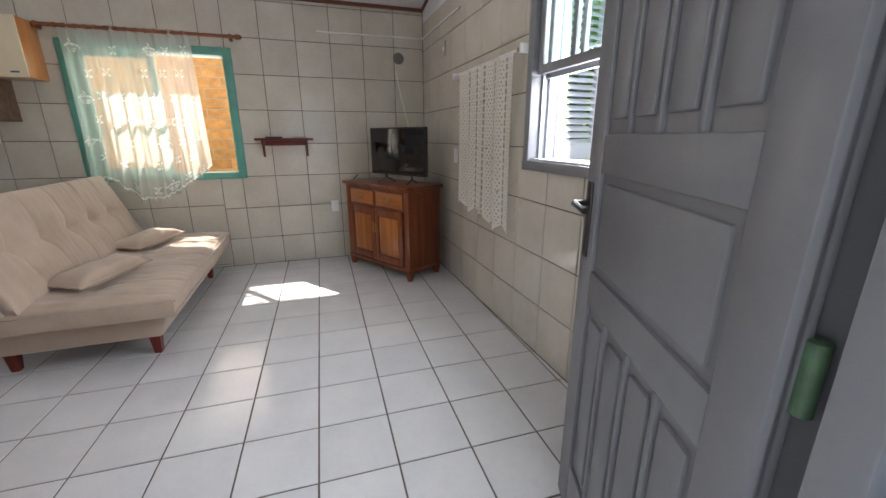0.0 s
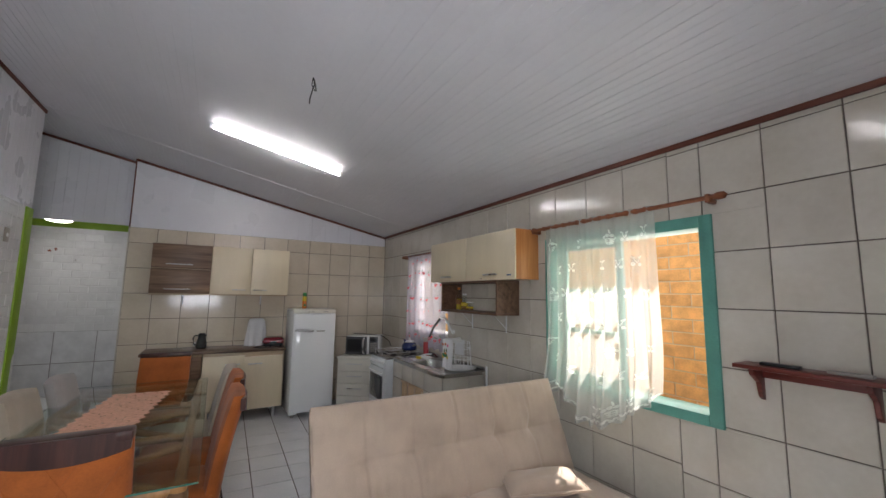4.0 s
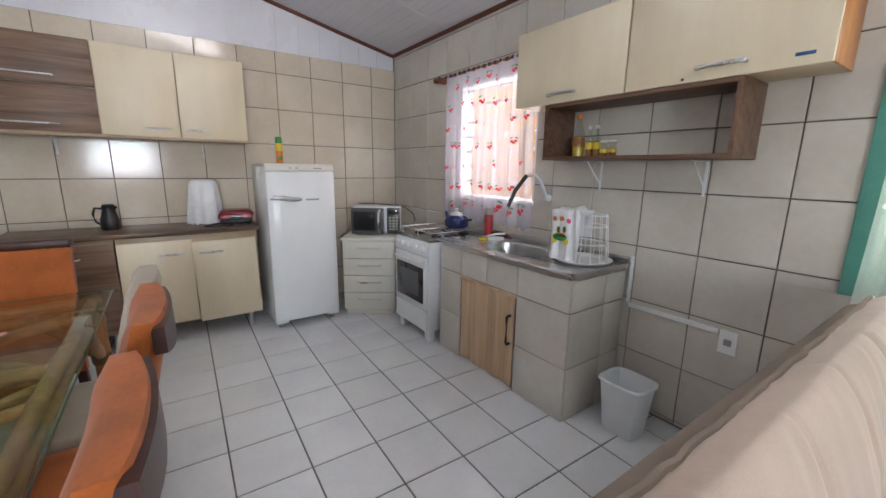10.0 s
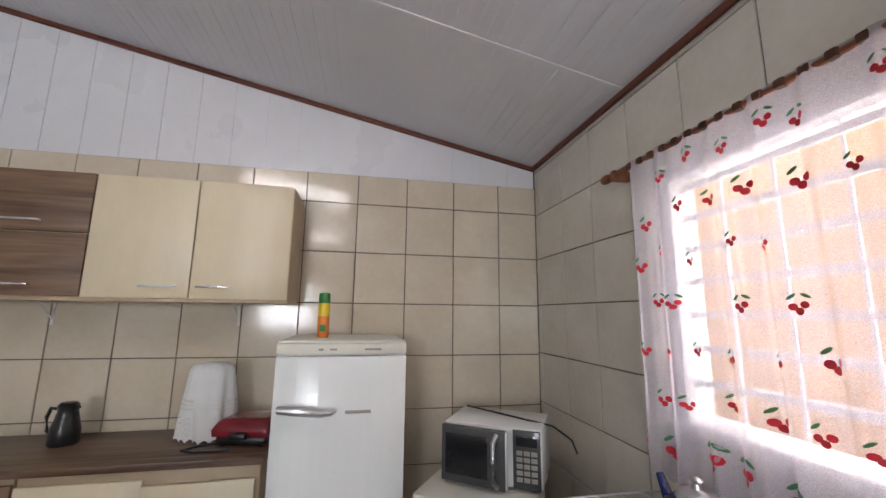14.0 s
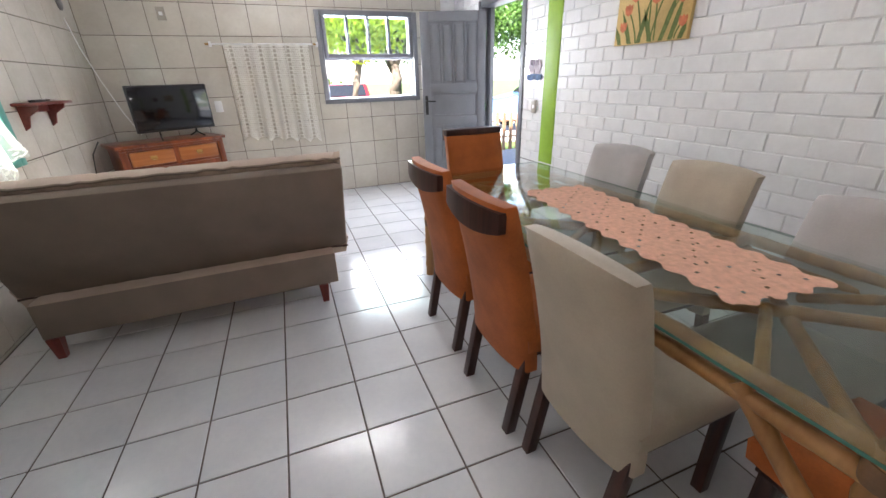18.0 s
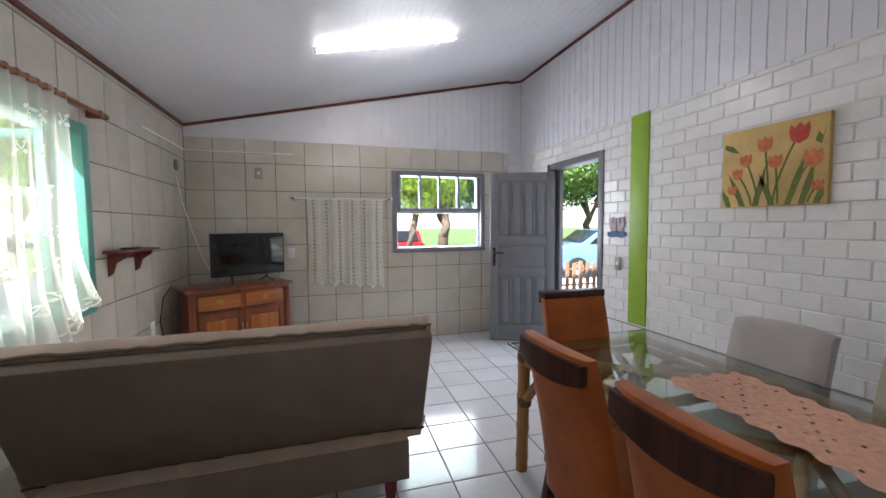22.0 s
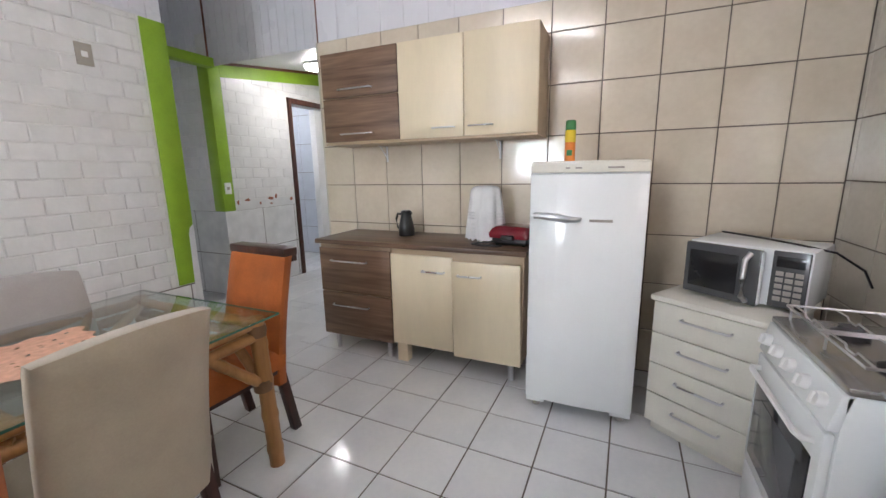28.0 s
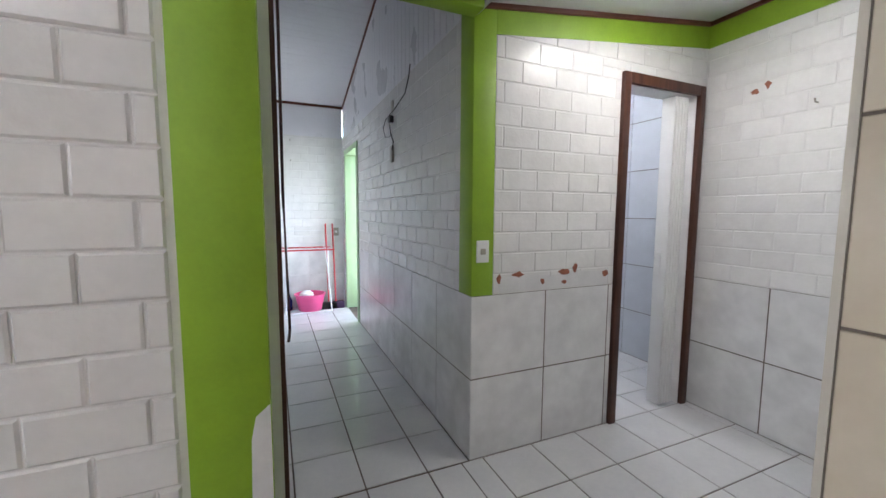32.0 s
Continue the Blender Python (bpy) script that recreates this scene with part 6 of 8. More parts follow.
# dish rack with a tea towel
rack = thing("dish_rack", "white wire dish rack standing on the sink", "dish rack", (-4.12, 3.80, 0.843))
for z, g in ((0.0, 1.0), (0.10, 0.9), (0.20, 0.86), (0.26, 0.84)):
    pts = [(0.15 * g * math.cos(a), 0.11 * g * math.sin(a), z + 0.006) for a in [6.2832 * k / 20 for k in range(21)]]
    part("hoop", tube(pts, 0.003, 6), M_WHITE_PLASTIC, rack)
for k in range(16):
    a = 6.2832 * k / 16
    part("wire", tube([(0.15 * math.cos(a), 0.11 * math.sin(a), 0.006), (0.126 * math.cos(a), 0.093 * math.sin(a), 0.27)], 0.002, 5), M_WHITE_PLASTIC, rack)
part("tray", lathe([(0.15, 0.0), (0.165, 0.012), (0.155, 0.014), (0.14, 0.004)], 24), M_WHITE_PLASTIC, rack)
for z in (0.08, 0.14, 0.20, 0.26):
    part("cup_hook", tube([(-0.12, 0.0, z), (-0.16, -0.01, z), (-0.165, -0.01, z + 0.02), (-0.15, -0.01, z + 0.03)], 0.003, 5), M_WHITE_PLASTIC, rack)
tow = thing("tea_towel", "white tea towel printed with flowers and a cart, over the rack", "towel", (-4.17, 3.80, 0.85))
bm = bmesh.new()
vs = {}
for i in range(13):
    for j in range(25):
        u, v = i / 12 - 0.5, j / 24
        s = v * 0.62
        if s < 0.29:
            y, z = -0.118 - 0.010 * math.sin(u * 14 + s * 7), s
        elif s < 0.45:
            y, z = -0.118 + (s - 0.29) / 0.16 * 0.15, 0.29 + 0.012 * math.sin(u * 11 + v * 9) - 0.10 * u * u
        else:
            y, z = 0.032, 0.29 - (s - 0.45)
        vs[i, j] = bm.verts.new((u * (0.17 + 0.03 * (1 - v)) + 0.01 * math.sin(v * 6), y + 0.008 * math.sin(u * 25 + v * 4), z + 0.01 * u))
for i in range(12):
    for j in range(24):
        bm.faces.new((vs[i, j], vs[i + 1, j], vs[i + 1, j + 1], vs[i, j + 1]))
tcl = part("cloth", bm, M_CLOTH_WHITE, tow, smooth=80)


def blob(parent, name, x, z, rx, rz, material, y=-0.140, n=9):
    bm = bmesh.new()
    vv = [bm.verts.new((x + rx * math.cos(6.2832 * k / n), y - 0.001 * (k % 2), z + rz * math.sin(6.2832 * k / n))) for k in range(n)]
    bm.faces.new(vv)
    return part(name, bm, material, parent)


for x, z, rx, rz, m in ((-0.05, 0.23, 0.016, 0.014, M_TULIP), (0.0, 0.235, 0.016, 0.014, M_TULIP), (0.045, 0.225, 0.016, 0.014, M_PINK), (-0.02, 0.17, 0.012, 0.02, M_STEM), (0.02, 0.175, 0.012, 0.02, M_STEM),
                        (-0.01, 0.13, 0.05, 0.022, M_GREEN_PLASTIC), (-0.045, 0.11, 0.018, 0.018, M_YELLOW), (0.035, 0.11, 0.018, 0.018, M_YELLOW), (0.0, 0.145, 0.03, 0.012, M_ORANGE_PAINT)):
    blob(tcl, "printed_motif", x, z, rx, rz, m)
cup = tagged(part("drinking_glass", lathe([(0.027, 0), (0.032, 0.09), (0.030, 0.09), (0.025, 0.006)], 16, (-4.37, 3.86, 0.8395)), M_BOTTLE), "small clear drinking glass on the sink", "glass")
soap = thing("soap_tray", "white plastic tray with a sponge and brush", "tray", (-4.89, 3.80, 0.8395), 20)
part("tray", solid((-0.075, -0.045, 0), (0.075, 0.045, 0.022), 0.008), M_WHITE_PLASTIC, soap)
part("sponge", solid((-0.075, -0.075, 0.001), (-0.005, -0.046, 0.022), 0.006), M_YELLOW, soap, "yellow sponge")
part("brush", tube([(-0.02, -0.03, 0.03), (0.03, 0.0, 0.045), (0.085, 0.03, 0.05)], 0.008, 8), M_WHITE_PLASTIC, soap)
flask = thing("red_flask", "red bottle with a grey lid behind the sink", "bottle", (-5.05, 3.90, 0.8395))
part("body", lathe([(0.033, 0), (0.034, 0.01), (0.034, 0.15), (0.03, 0.165)], 18), M_RED_PLASTIC, flask)
part("lid", lathe([(0.033, 0.165), (0.033, 0.20), (0.022, 0.215)], 18), M_GREY_PLASTIC, flask)

# stove
st = thing("gas_stove", "white four-burner gas stove with a dark oven window", "stove", (-5.42, 3.72, 0))
part("body", solid((-0.245, -0.29, 0.09), (0.245, 0.27, 0.80), 0.006), M_ENAMEL, st)
part("control_panel", prism([(-0.315, 0.70), (-0.29, 0.70), (-0.27, 0.80), (-0.295, 0.80)], -0.245, 0.245, "x", 0.004), M_ENAMEL, st)
for k in range(5):
    kn = part("knob", lathe([(0.021, 0), (0.019, 0.02), (0.010, 0.024)], 16), M_WHITE_PLASTIC, st, at=pose(-0.19 + k * 0.095, -0.305, 0.752, 77, 0, 0))
    part("knob_grip", solid((-0.004, -0.016, 0.02), (0.004, 0.016, 0.030), 0.002), M_WHITE_PLASTIC, kn)
od = part("oven_door", solid((-0.24, -0.315, 0.27), (0.24, -0.29, 0.69), 0.008), M_ENAMEL, st)
part("oven_window", solid((-0.205, -0.319, 0.315), (0.205, -0.312, 0.60), 0.006), M_DARK_GLASS, od, "dark glass oven window")
part("oven_window_inner", solid((-0.14, -0.3205, 0.36), (0.14, -0.316, 0.555), 0.006), M_GREY_FRONT, od)
bar_handle(od, (-0.20, -0.315, 0.645), (0.20, -0.315, 0.645), (0, -0.03, 0), 0.009, M_WHITE_PLASTIC)
part("drawer_panel", solid((-0.24, -0.312, 0.10), (0.24, -0.29, 0.262), 0.006), M_ENAMEL, st)
part("hob", solid((-0.25, -0.29, 0.80), (0.25, 0.28, 0.822), 0.006), M_STEEL, st, "steel hob plate")
for x in (-0.12, 0.12):
    for y in (-0.14, 0.13):
        bn = part("burner", lathe([(0.045, 0.822), (0.045, 0.834), (0.032, 0.842), (0.03, 0.846)], 18, (x, y, 0)), M_BLACK, st)
        part("burner_cap", lathe([(0.03, 0.846), (0.026, 0.852)], 18, (x, y, 0)), M_GREY_FRONT, bn)
for x in (-0.12, 0.12):
    gr = part("grate", tube([(x - 0.11, -0.26, 0.868), (x + 0.11, -0.26, 0.868), (x + 0.11, 0.25, 0.868), (x - 0.11, 0.25, 0.868), (x - 0.11, -0.26, 0.868)], 0.004, 6), M_CHROME, st, "wire pan grate")
    for y in (-0.24, -0.14, -0.04, 0.04, 0.13, 0.22):
        part("grate_wire", tube([(x - 0.11, y, 0.868), (x - 0.03, y, 0.872), (x - 0.02, y, 0.862), (x + 0.02, y, 0.862), (x + 0.03, y, 0.872), (x + 0.11, y, 0.868)], 0.003, 5), M_CHROME, gr)
    for y in (-0.25, 0.24):
        part("grate_foot", tube([(x - 0.1, y, 0.868), (x - 0.1, y, 0.822)], 0.004, 5), M_CHROME, gr)
for x in (-0.2, 0.2):
    for y in (-0.25, 0.22):
        part("foot", solid((x - 0.035, y - 0.03, 0), (x + 0.035, y + 0.03, 0.09), 0.012), M_WHITE_PLASTIC, st)
ket = thing("kettle", "dark blue enamel kettle on the stove", "kettle", (-5.36, 3.82, 0.872))
part("body", lathe([(0.085, 0), (0.098, 0.015), (0.098, 0.05), (0.085, 0.085), (0.06, 0.10)], 28), M_BLUE_ENAMEL, ket, smooth=60)
part("lid", lathe([(0.06, 0.098), (0.05, 0.115), (0.015, 0.125), (0.012, 0.14), (0.018, 0.148), (0.008, 0.156)], 22), M_CHROME, ket, "shiny metal lid")
part("spout", tube([(-0.085, 0.0, 0.035), (-0.12, 0.0, 0.06), (-0.15, 0.0, 0.115)], [0.022, 0.017, 0.011], 12), M_BLUE_ENAMEL, ket)
part("handle", tube([(0.09, 0, 0.06), (0.14, 0, 0.075), (0.19, 0, 0.08)], [0.009, 0.011, 0.010], 10), M_BLACK, ket)

# corner drawer unit and microwave
du = thing("drawer_unit", "aged white four-drawer unit standing askew in the corner", "drawers", (-5.99, 3.31, 0), 56)
part("body", solid((-0.235, 0.02, 0.05), (0.235, 0.46, 0.70), 0.003), M_YELLOWED, du)
part("plinth", solid((-0.22, 0.04, 0.0), (0.22, 0.44, 0.05)), M_YELLOWED, du)
part("top", solid((-0.25, -0.01, 0.70), (0.25, 0.47, 0.725), 0.003), M_YELLOWED, du, "white top with a chipped brown edge")
for k in range(4):
    z = 0.06 + k * 0.16
    dr = part("drawer_front", solid((-0.235, 0.0, z), (0.235, 0.018, z + 0.154), 0.003), M_YELLOWED, du)
    bar_handle(dr, (-0.10, 0.0, z + 0.095), (0.10, 0.0, z + 0.095), (0, -0.025, 0), 0.006)
mw = thing("microwave_oven", "white microwave oven with a grey door", "microwave", (-6.115, 3.45, 0.726), 59)
part("casing", solid((-0.225, 0.0, 0.012), (0.225, 0.32, 0.262), 0.008), M_ENAMEL, mw)
mdoor = part("door", solid((0.0, -0.030, 0.016), (0.305, 0.0, 0.256), 0.006), M_GREY_FRONT, mw, "grey door left slightly ajar", at=pose(-0.225, -0.004, 0, 0, 0, -7))
part("door_window", solid((0.022, -0.033, 0.05), (0.225, -0.029, 0.222), 0.006), M_DARK_GLASS, mdoor)
part("handle", tube([(0.268, -0.03, 0.03), (0.262, -0.058, 0.055), (0.262, -0.064, 0.135), (0.262, -0.058, 0.215), (0.268, -0.03, 0.24)], 0.011, 10), M_CHROME, mdoor)
part("door_edge", solid((0.297, -0.024, 0.02), (0.3075, 0.002, 0.252), 0.002), M_ENAMEL, mdoor, "white inner rim")
part("control_panel", solid((0.098, -0.012, 0.016), (0.218, 0.0, 0.256), 0.004), M_GREY_FRONT, mw, "dark control panel")
part("display", solid((0.112, -0.015, 0.19), (0.205, -0.010, 0.235), 0.003), M_DARK_GLASS, mw)
for kz in range(5):
    for kx in range(3):
        part("button", solid((0.114 + kx * 0.032, -0.0145, 0.045 + kz * 0.027), (0.140 + kx * 0.032, -0.011, 0.064 + kz * 0.027), 0.002), M_GREY_PLASTIC, mw)
for x in (-0.18, 0.18):
    for y in (0.04, 0.28):
        part("foot", lathe([(0.012, 0), (0.012, 0.013)], 10, (x, y, 0)), M_BLACK, mw)
part("power_cord", tube([(-0.2, 0.3, 0.27), (0.0, 0.18, 0.275), (0.15, 0.12, 0.27), (0.26, 0.14, 0.25), (0.34, 0.2, 0.18), (0.36, 0.28, 0.1)], 0.005, 6), M_BLACK, mw)

# refrigerator
fr = thing("refrigerator", "white single-door refrigerator with a long silver handle", "refrigerator", (-6.045, 2.78, 0), 91)
part("body", solid((-0.272, 0.06, 0.05), (0.272, 0.56, 1.345), 0.012), M_ENAMEL, fr)
prof = []
for k in range(13):
    u = 2 * k / 12 - 1
    prof.append((u * 0.272, 0.012 + 0.03 * abs(u) ** 3))
prof += [(0.272, 0.055), (-0.272, 0.055)]
fdoor = part("door", prism(prof, 0.075, 1.305, "z", 0.004), M_ENAMEL, fr, smooth=30)
part("top_panel", prism([(x, y + 0.002) for x, y in prof[:-2]] + [(0.272, 0.10), (-0.272, 0.10)], 1.312, 1.358, "z", 0.005), M_YELLOWED, fr, "off-white control strip", smooth=30)
part("top_cover", solid((-0.272, 0.07, 1.345), (0.272, 0.565, 1.368), 0.008), M_YELLOWED, fr)
part("handle", tube([(-0.245, 0.03, 1.090), (-0.235, -0.018, 1.105), (-0.17, -0.032, 1.102), (-0.08, -0.032, 1.090), (-0.035, -0.018, 1.088), (-0.02, 0.01, 1.090)], [0.008, 0.016, 0.019, 0.018, 0.013, 0.008], 12), M_CHROME, fdoor, "silver bow handle", smooth=60)
part("brand_plate", solid((0.02, 0.0095, 1.075), (0.125, 0.0125, 1.088), 0.001), M_GREY_PLASTIC, fdoor, "small grey maker's plate")
for x, w in ((-0.10, 0.02), (-0.055, 0.03), (0.09, 0.05), (0.14, 0.02)):
    part("control_mark", solid((x, 0.009, 1.33), (x + w, 0.014, 1.338), 0.001), M_GREY_PLASTIC, fr)
for x in (-0.22, 0.22):
    for y in (0.1, 0.5):
        part("foot", lathe([(0.022, 0), (0.02, 0.05)], 12, (x, y, 0)), M_GREY_PLASTIC, fr)
    part("kick_strip", solid((x - 0.05, 0.05, 0.04), (x + 0.05, 0.06, 0.075), 0.003), M_ENAMEL, fr)
can = thing("spray_can", "orange and yellow spray can with a green cap", "spray can", (-6.30, 2.67, 1.369))
part("body", lathe([(0.026, 0), (0.027, 0.006), (0.027, 0.10)], 20), M_ORANGE_PAINT, can)
part("label_band", lathe([(0.027, 0.10), (0.0275, 0.102), (0.0275, 0.155), (0.024, 0.165)], 20), M_YELLOW, can)
part("label_patch", solid((0.012, -0.014, 0.03), (0.0285, 0.014, 0.06), 0.002), M_GREEN_PLASTIC, can)
part("cap", lathe([(0.026, 0.163), (0.027, 0.167), (0.026, 0.208), (0.02, 0.213)], 20), M_GREEN_PLASTIC, can)

# base cupboards and worktop along the west wall
FX = -6.275
base1 = thing("drawer_cupboard", "walnut-striped two-drawer base cupboard on metal feet", "cabinet", (0, 0, 0))
part("body", solid((-6.75, 0.93, 0.13), (FX - 0.018, 1.525, 0.825), 0.002), M_SIDE_BEIGE, base1)
for z0, z1 in ((0.135, 0.465), (0.475, 0.80)):
    dr = part("drawer_front", solid((FX - 0.017, 0.93, z0), (FX, 1.525, z1), 0.002), M_WALNUT, base1)
    bar_handle(dr, (FX, 1.04, z1 - 0.09), (FX, 1.34, z1 - 0.09), (0.025, 0, 0), 0.006)
for y in (1.0, 1.46):
    for x in (-6.68, -6.34):
        part("foot", lathe([(0.018, 0), (0.018, 0.13)], 10, (x, y, 0)), M_CHROME, base1)
base2 = thing("door_cupboard", "cream two-door base cupboard, one door sagging", "cabinet", (0, 0, 0))
part("body", solid((-6.75, 1.535, 0.14), (FX - 0.018, 2.44, 0.825), 0.002), M_SIDE_BEIGE, base2)
d1 = part("door", solid((FX - 0.016, 1.535, 0.15), (FX, 1.985, 0.79), 0.003), M_CREAM, base2)
bar_handle(d1, (FX, 1.78, 0.69), (FX, 1.93, 0.69), (0.025, 0, 0), 0.007)
d2 = part("door", solid((0, 0, 0), (0.016, 0.445, 0.64), 0.003), M_CREAM, base2, at=pose(FX - 0.008, 1.995, 0.128, 1.2, 0, -2.0))
bar_handle(d2, (0.016, 0.05, 0.555), (0.016, 0.20, 0.555), (0.025, 0, 0), 0.007)
part("foot", solid((FX - 0.10, 1.545, 0), (FX - 0.03, 1.625, 0.14), 0.003), M_CREAM, base2)
for y in (2.36,):
    for x in (-6.68, -6.34):
        part("foot", lathe([(0.02, 0), (0.02, 0.14)], 10, (x, y, 0)), M_CHROME, base2)
part("foot", lathe([(0.02, 0), (0.02, 0.14)], 10, (-6.68, 1.6, 0)), M_CHROME, base2)
wt = tagged(part("worktop", solid((-6.768, 0.912, 0.832), (-6.252, 2.46, 0.864), 0.004), M_WALNUT_X), "long walnut-look laminate worktop on the base cupboards", "worktop")
for y0, y1, z in ((0.935, 2.43, 0.825),):
    tagged(part("worktop_batten", solid((-6.70, y0, z), (-6.34, y1, z + 0.007)), M_SIDE_BEIGE), "thin batten under the worktop", "batten")

up = thing("wall_cupboard", "wall cupboard with walnut-striped flaps and two cream doors", "cabinet", (0, 0, 0))
UX = -6.45
part("body", solid((-6.768, 0.925, 1.545), (UX - 0.018, 2.468, 2.15), 0.002), M_SIDE_BEIGE, up)
part("bottom_board", solid((-6.766, 0.92, 1.53), (UX - 0.004, 2.47, 1.545), 0.001), M_SIDE_BEIGE, up)
for z0, z1 in ((1.552, 1.848), (1.855, 2.152)):
    fl = part("flap", solid((UX - 0.017, 0.92, z0), (UX, 1.54, z1), 0.002), M_WALNUT, up)
    bar_handle(fl, (UX, 1.07, z0 + 0.05), (UX, 1.34, z0 + 0.05), (0.025, 0, 0), 0.005)
for y0, y1, hy in ((1.547, 2.004, 1.87), (2.011, 2.466, 2.12)):
    d = part("door", solid((UX - 0.017, y0, 1.548), (UX, y1, 2.152), 0.002), M_CREAM, up)
    bar_handle(d, (UX, hy - 0.075, 1.605), (UX, hy + 0.075, 1.605), (0.025, 0, 0), 0.005)
for y in (1.25, 2.16):
    br = thing("shelf_bracket", "small white metal bracket under the wall cupboard", "bracket", (-6.768, y, 1.528), group="shelf brackets")
    part("upright", solid((0, -0.007, -0.12), (0.005, 0.007, 0.0), 0.001), M_WHITE_PAINT, br)
    part("arm", solid((0.005, -0.007, -0.005), (0.13, 0.007, 0.0), 0.001), M_WHITE_PAINT, br)
    part("strut", rod(bmesh.new(), (0.10, 0, -0.006), (0.006, 0, -0.09), 0.004, seg=8), M_WHITE_PAINT, br)

# things on the worktop
th = thing("thermos_jug", "black thermos jug on the walnut worktop", "thermos", (-6.58, 1.50, 0.865), -100)
part("body", lathe([(0.055, 0), (0.06, 0.01), (0.058, 0.07), (0.045, 0.12), (0.038, 0.155), (0.04, 0.165)], 24), M_BLACK, th, smooth=60)
part("lid", lathe([(0.04, 0.165), (0.042, 0.175), (0.03, 0.188)], 24), M_BLACK, th)
part("spout", tube([(-0.03, 0, 0.155), (-0.052, 0, 0.168)], [0.014, 0.008], 8), M_BLACK, th)
part("handle", tube([(0.038, 0, 0.155), (0.08, 0, 0.16), (0.095, 0, 0.12), (0.085, 0, 0.06), (0.055, 0, 0.035)], 0.008, 8), M_BLACK, th)
plate((-6.765, 1.43, 0.90), "x+", "small white adapter plugged in above the worktop", "wall_outlet", 0.05, 0.05)


def covered_jug(at):
    """A white cloth cover with a crocheted band over a jug."""
    t = thing("cloth_cover", "white cloth cover with a crocheted band over a jug", "cloth", at)
    bm = bmesh.new()
    rows, n, prev = 60, 144, None
    for j in range(rows + 1):
        v = j / rows
        ring = []
        for k in range(n):
            a = 6.2832 * k / n
            fold = math.sin(a * 4 + 0.5) + 0.5 * math.sin(a * 9 + 2.0) + 0.3 * math.sin(a * 3 + v * 5)
            if v > 0.78:
                q = (v - 0.78) / 0.22
                r = 0.098 * math.sqrt(max(0.0, 1 - q ** 2 * 0.98)) * (1 + 0.03 * fold)
                z = 0.39 * 0.78 + 0.062 * math.sin(q * 1.5708)
            else:
                f = 1 - v / 0.78
                r = 0.098 + 0.012 * math.sin(f * 2.6) + 0.010 * f ** 2 + (0.003 + 0.011 * f) * fold
                z = 0.39 * v + 0.016 * abs(math.sin(a * 9)) * max(0.0, 1 - j / 4)
            ring.append(bm.verts.new((r * 0.8 * math.cos(a), r * 1.05 * math.sin(a), z)))
        if prev:
            for k in range(n):
                lace_row = 5 <= j <= 20 and (j + 2 * (k // 6)) % 4 == 0 and k % 3 == 1
                slit = j in (24, 27, 30) and k % 2 == 0
                if not (lace_row or slit):
                    bm.faces.new((prev[k], prev[(k + 1) % n], ring[(k + 1) % n], ring[k]))
        prev = ring
    bm.faces.new(prev)
    part("cover", bm, M_CLOTH_WHITE, t, smooth=80)
    part("jug", lathe([(0.055, 0.004), (0.066, 0.02), (0.070, 0.26), (0.05, 0.33)], 24), M_CLOTH_WHITE, t, "pale jug under the cover")


covered_jug((-6.56, 2.12, 0.866))
sm = thing("sandwich_maker", "dark red sandwich maker with a black cord", "sandwich maker", (-6.49, 2.335, 0.865), 80)
part("base", solid((-0.12, -0.10, 0.008), (0.12, 0.10, 0.05), 0.02), M_BLACK, sm)
part("lid", cushion(0.26, 0.22, 0.075, 0.62, 22), M_RED_DARK, sm, "glossy dark red lid", smooth=80, at=pose(0, 0, 0.048))
part("handle", solid((-0.04, -0.14, 0.04), (0.04, -0.095, 0.07), 0.01), M_BLACK, sm)
for x in (-0.09, 0.09):
    for y in (-0.07, 0.07):
        part("foot", lathe([(0.01, 0), (0.01, 0.012)], 8, (x, y, 0)), M_BLACK, sm)
part("power_cord", tube([(-0.10, -0.09, 0.02), (-0.18, -0.12, 0.012), (-0.22, -0.17, 0.008), (-0.16, -0.19, 0.008), (-0.06, -0.17, 0.008), (-0.02, -0.15, 0.01)], 0.006, 6), M_BLACK, sm)

# kitchen curtain with cherries
kc = thing("cherry_curtain", "white voile kitchen curtain printed with red cherries", "curtain", (0, 0, 0))
rod_set(kc, -5.82, -4.55, 3.93, 2.105, M_ROD_WOOD, 0.011)
printed = drape_shape(-5.70, -4.68, 0.93, 2.12, 3.925, 8, 0.017, 0.03, None, 8)
part("cloth", drape(printed, 120, 36), M_SHEER_CHERRY, kc, smooth=80)
for k in range(17):
    x = -5.68 + k * 0.061
    part("rod_loop", solid((x - 0.014, 3.913, 2.092), (x + 0.014, 3.939, 2.119), 0.006), M_DARK_BROWN, kc)
M_CHERRY = mat("printed_cherry_red", (0.66, 0.03, 0.05), 0.8, vary=0.15, bump=0.0)
M_LEAF_PRINT = mat("printed_leaf_green", (0.06, 0.20, 0.09), 0.8, vary=0.2, bump=0.0)
rng = random.Random(4)
fruit, foliage = bmesh.new(), bmesh.new()
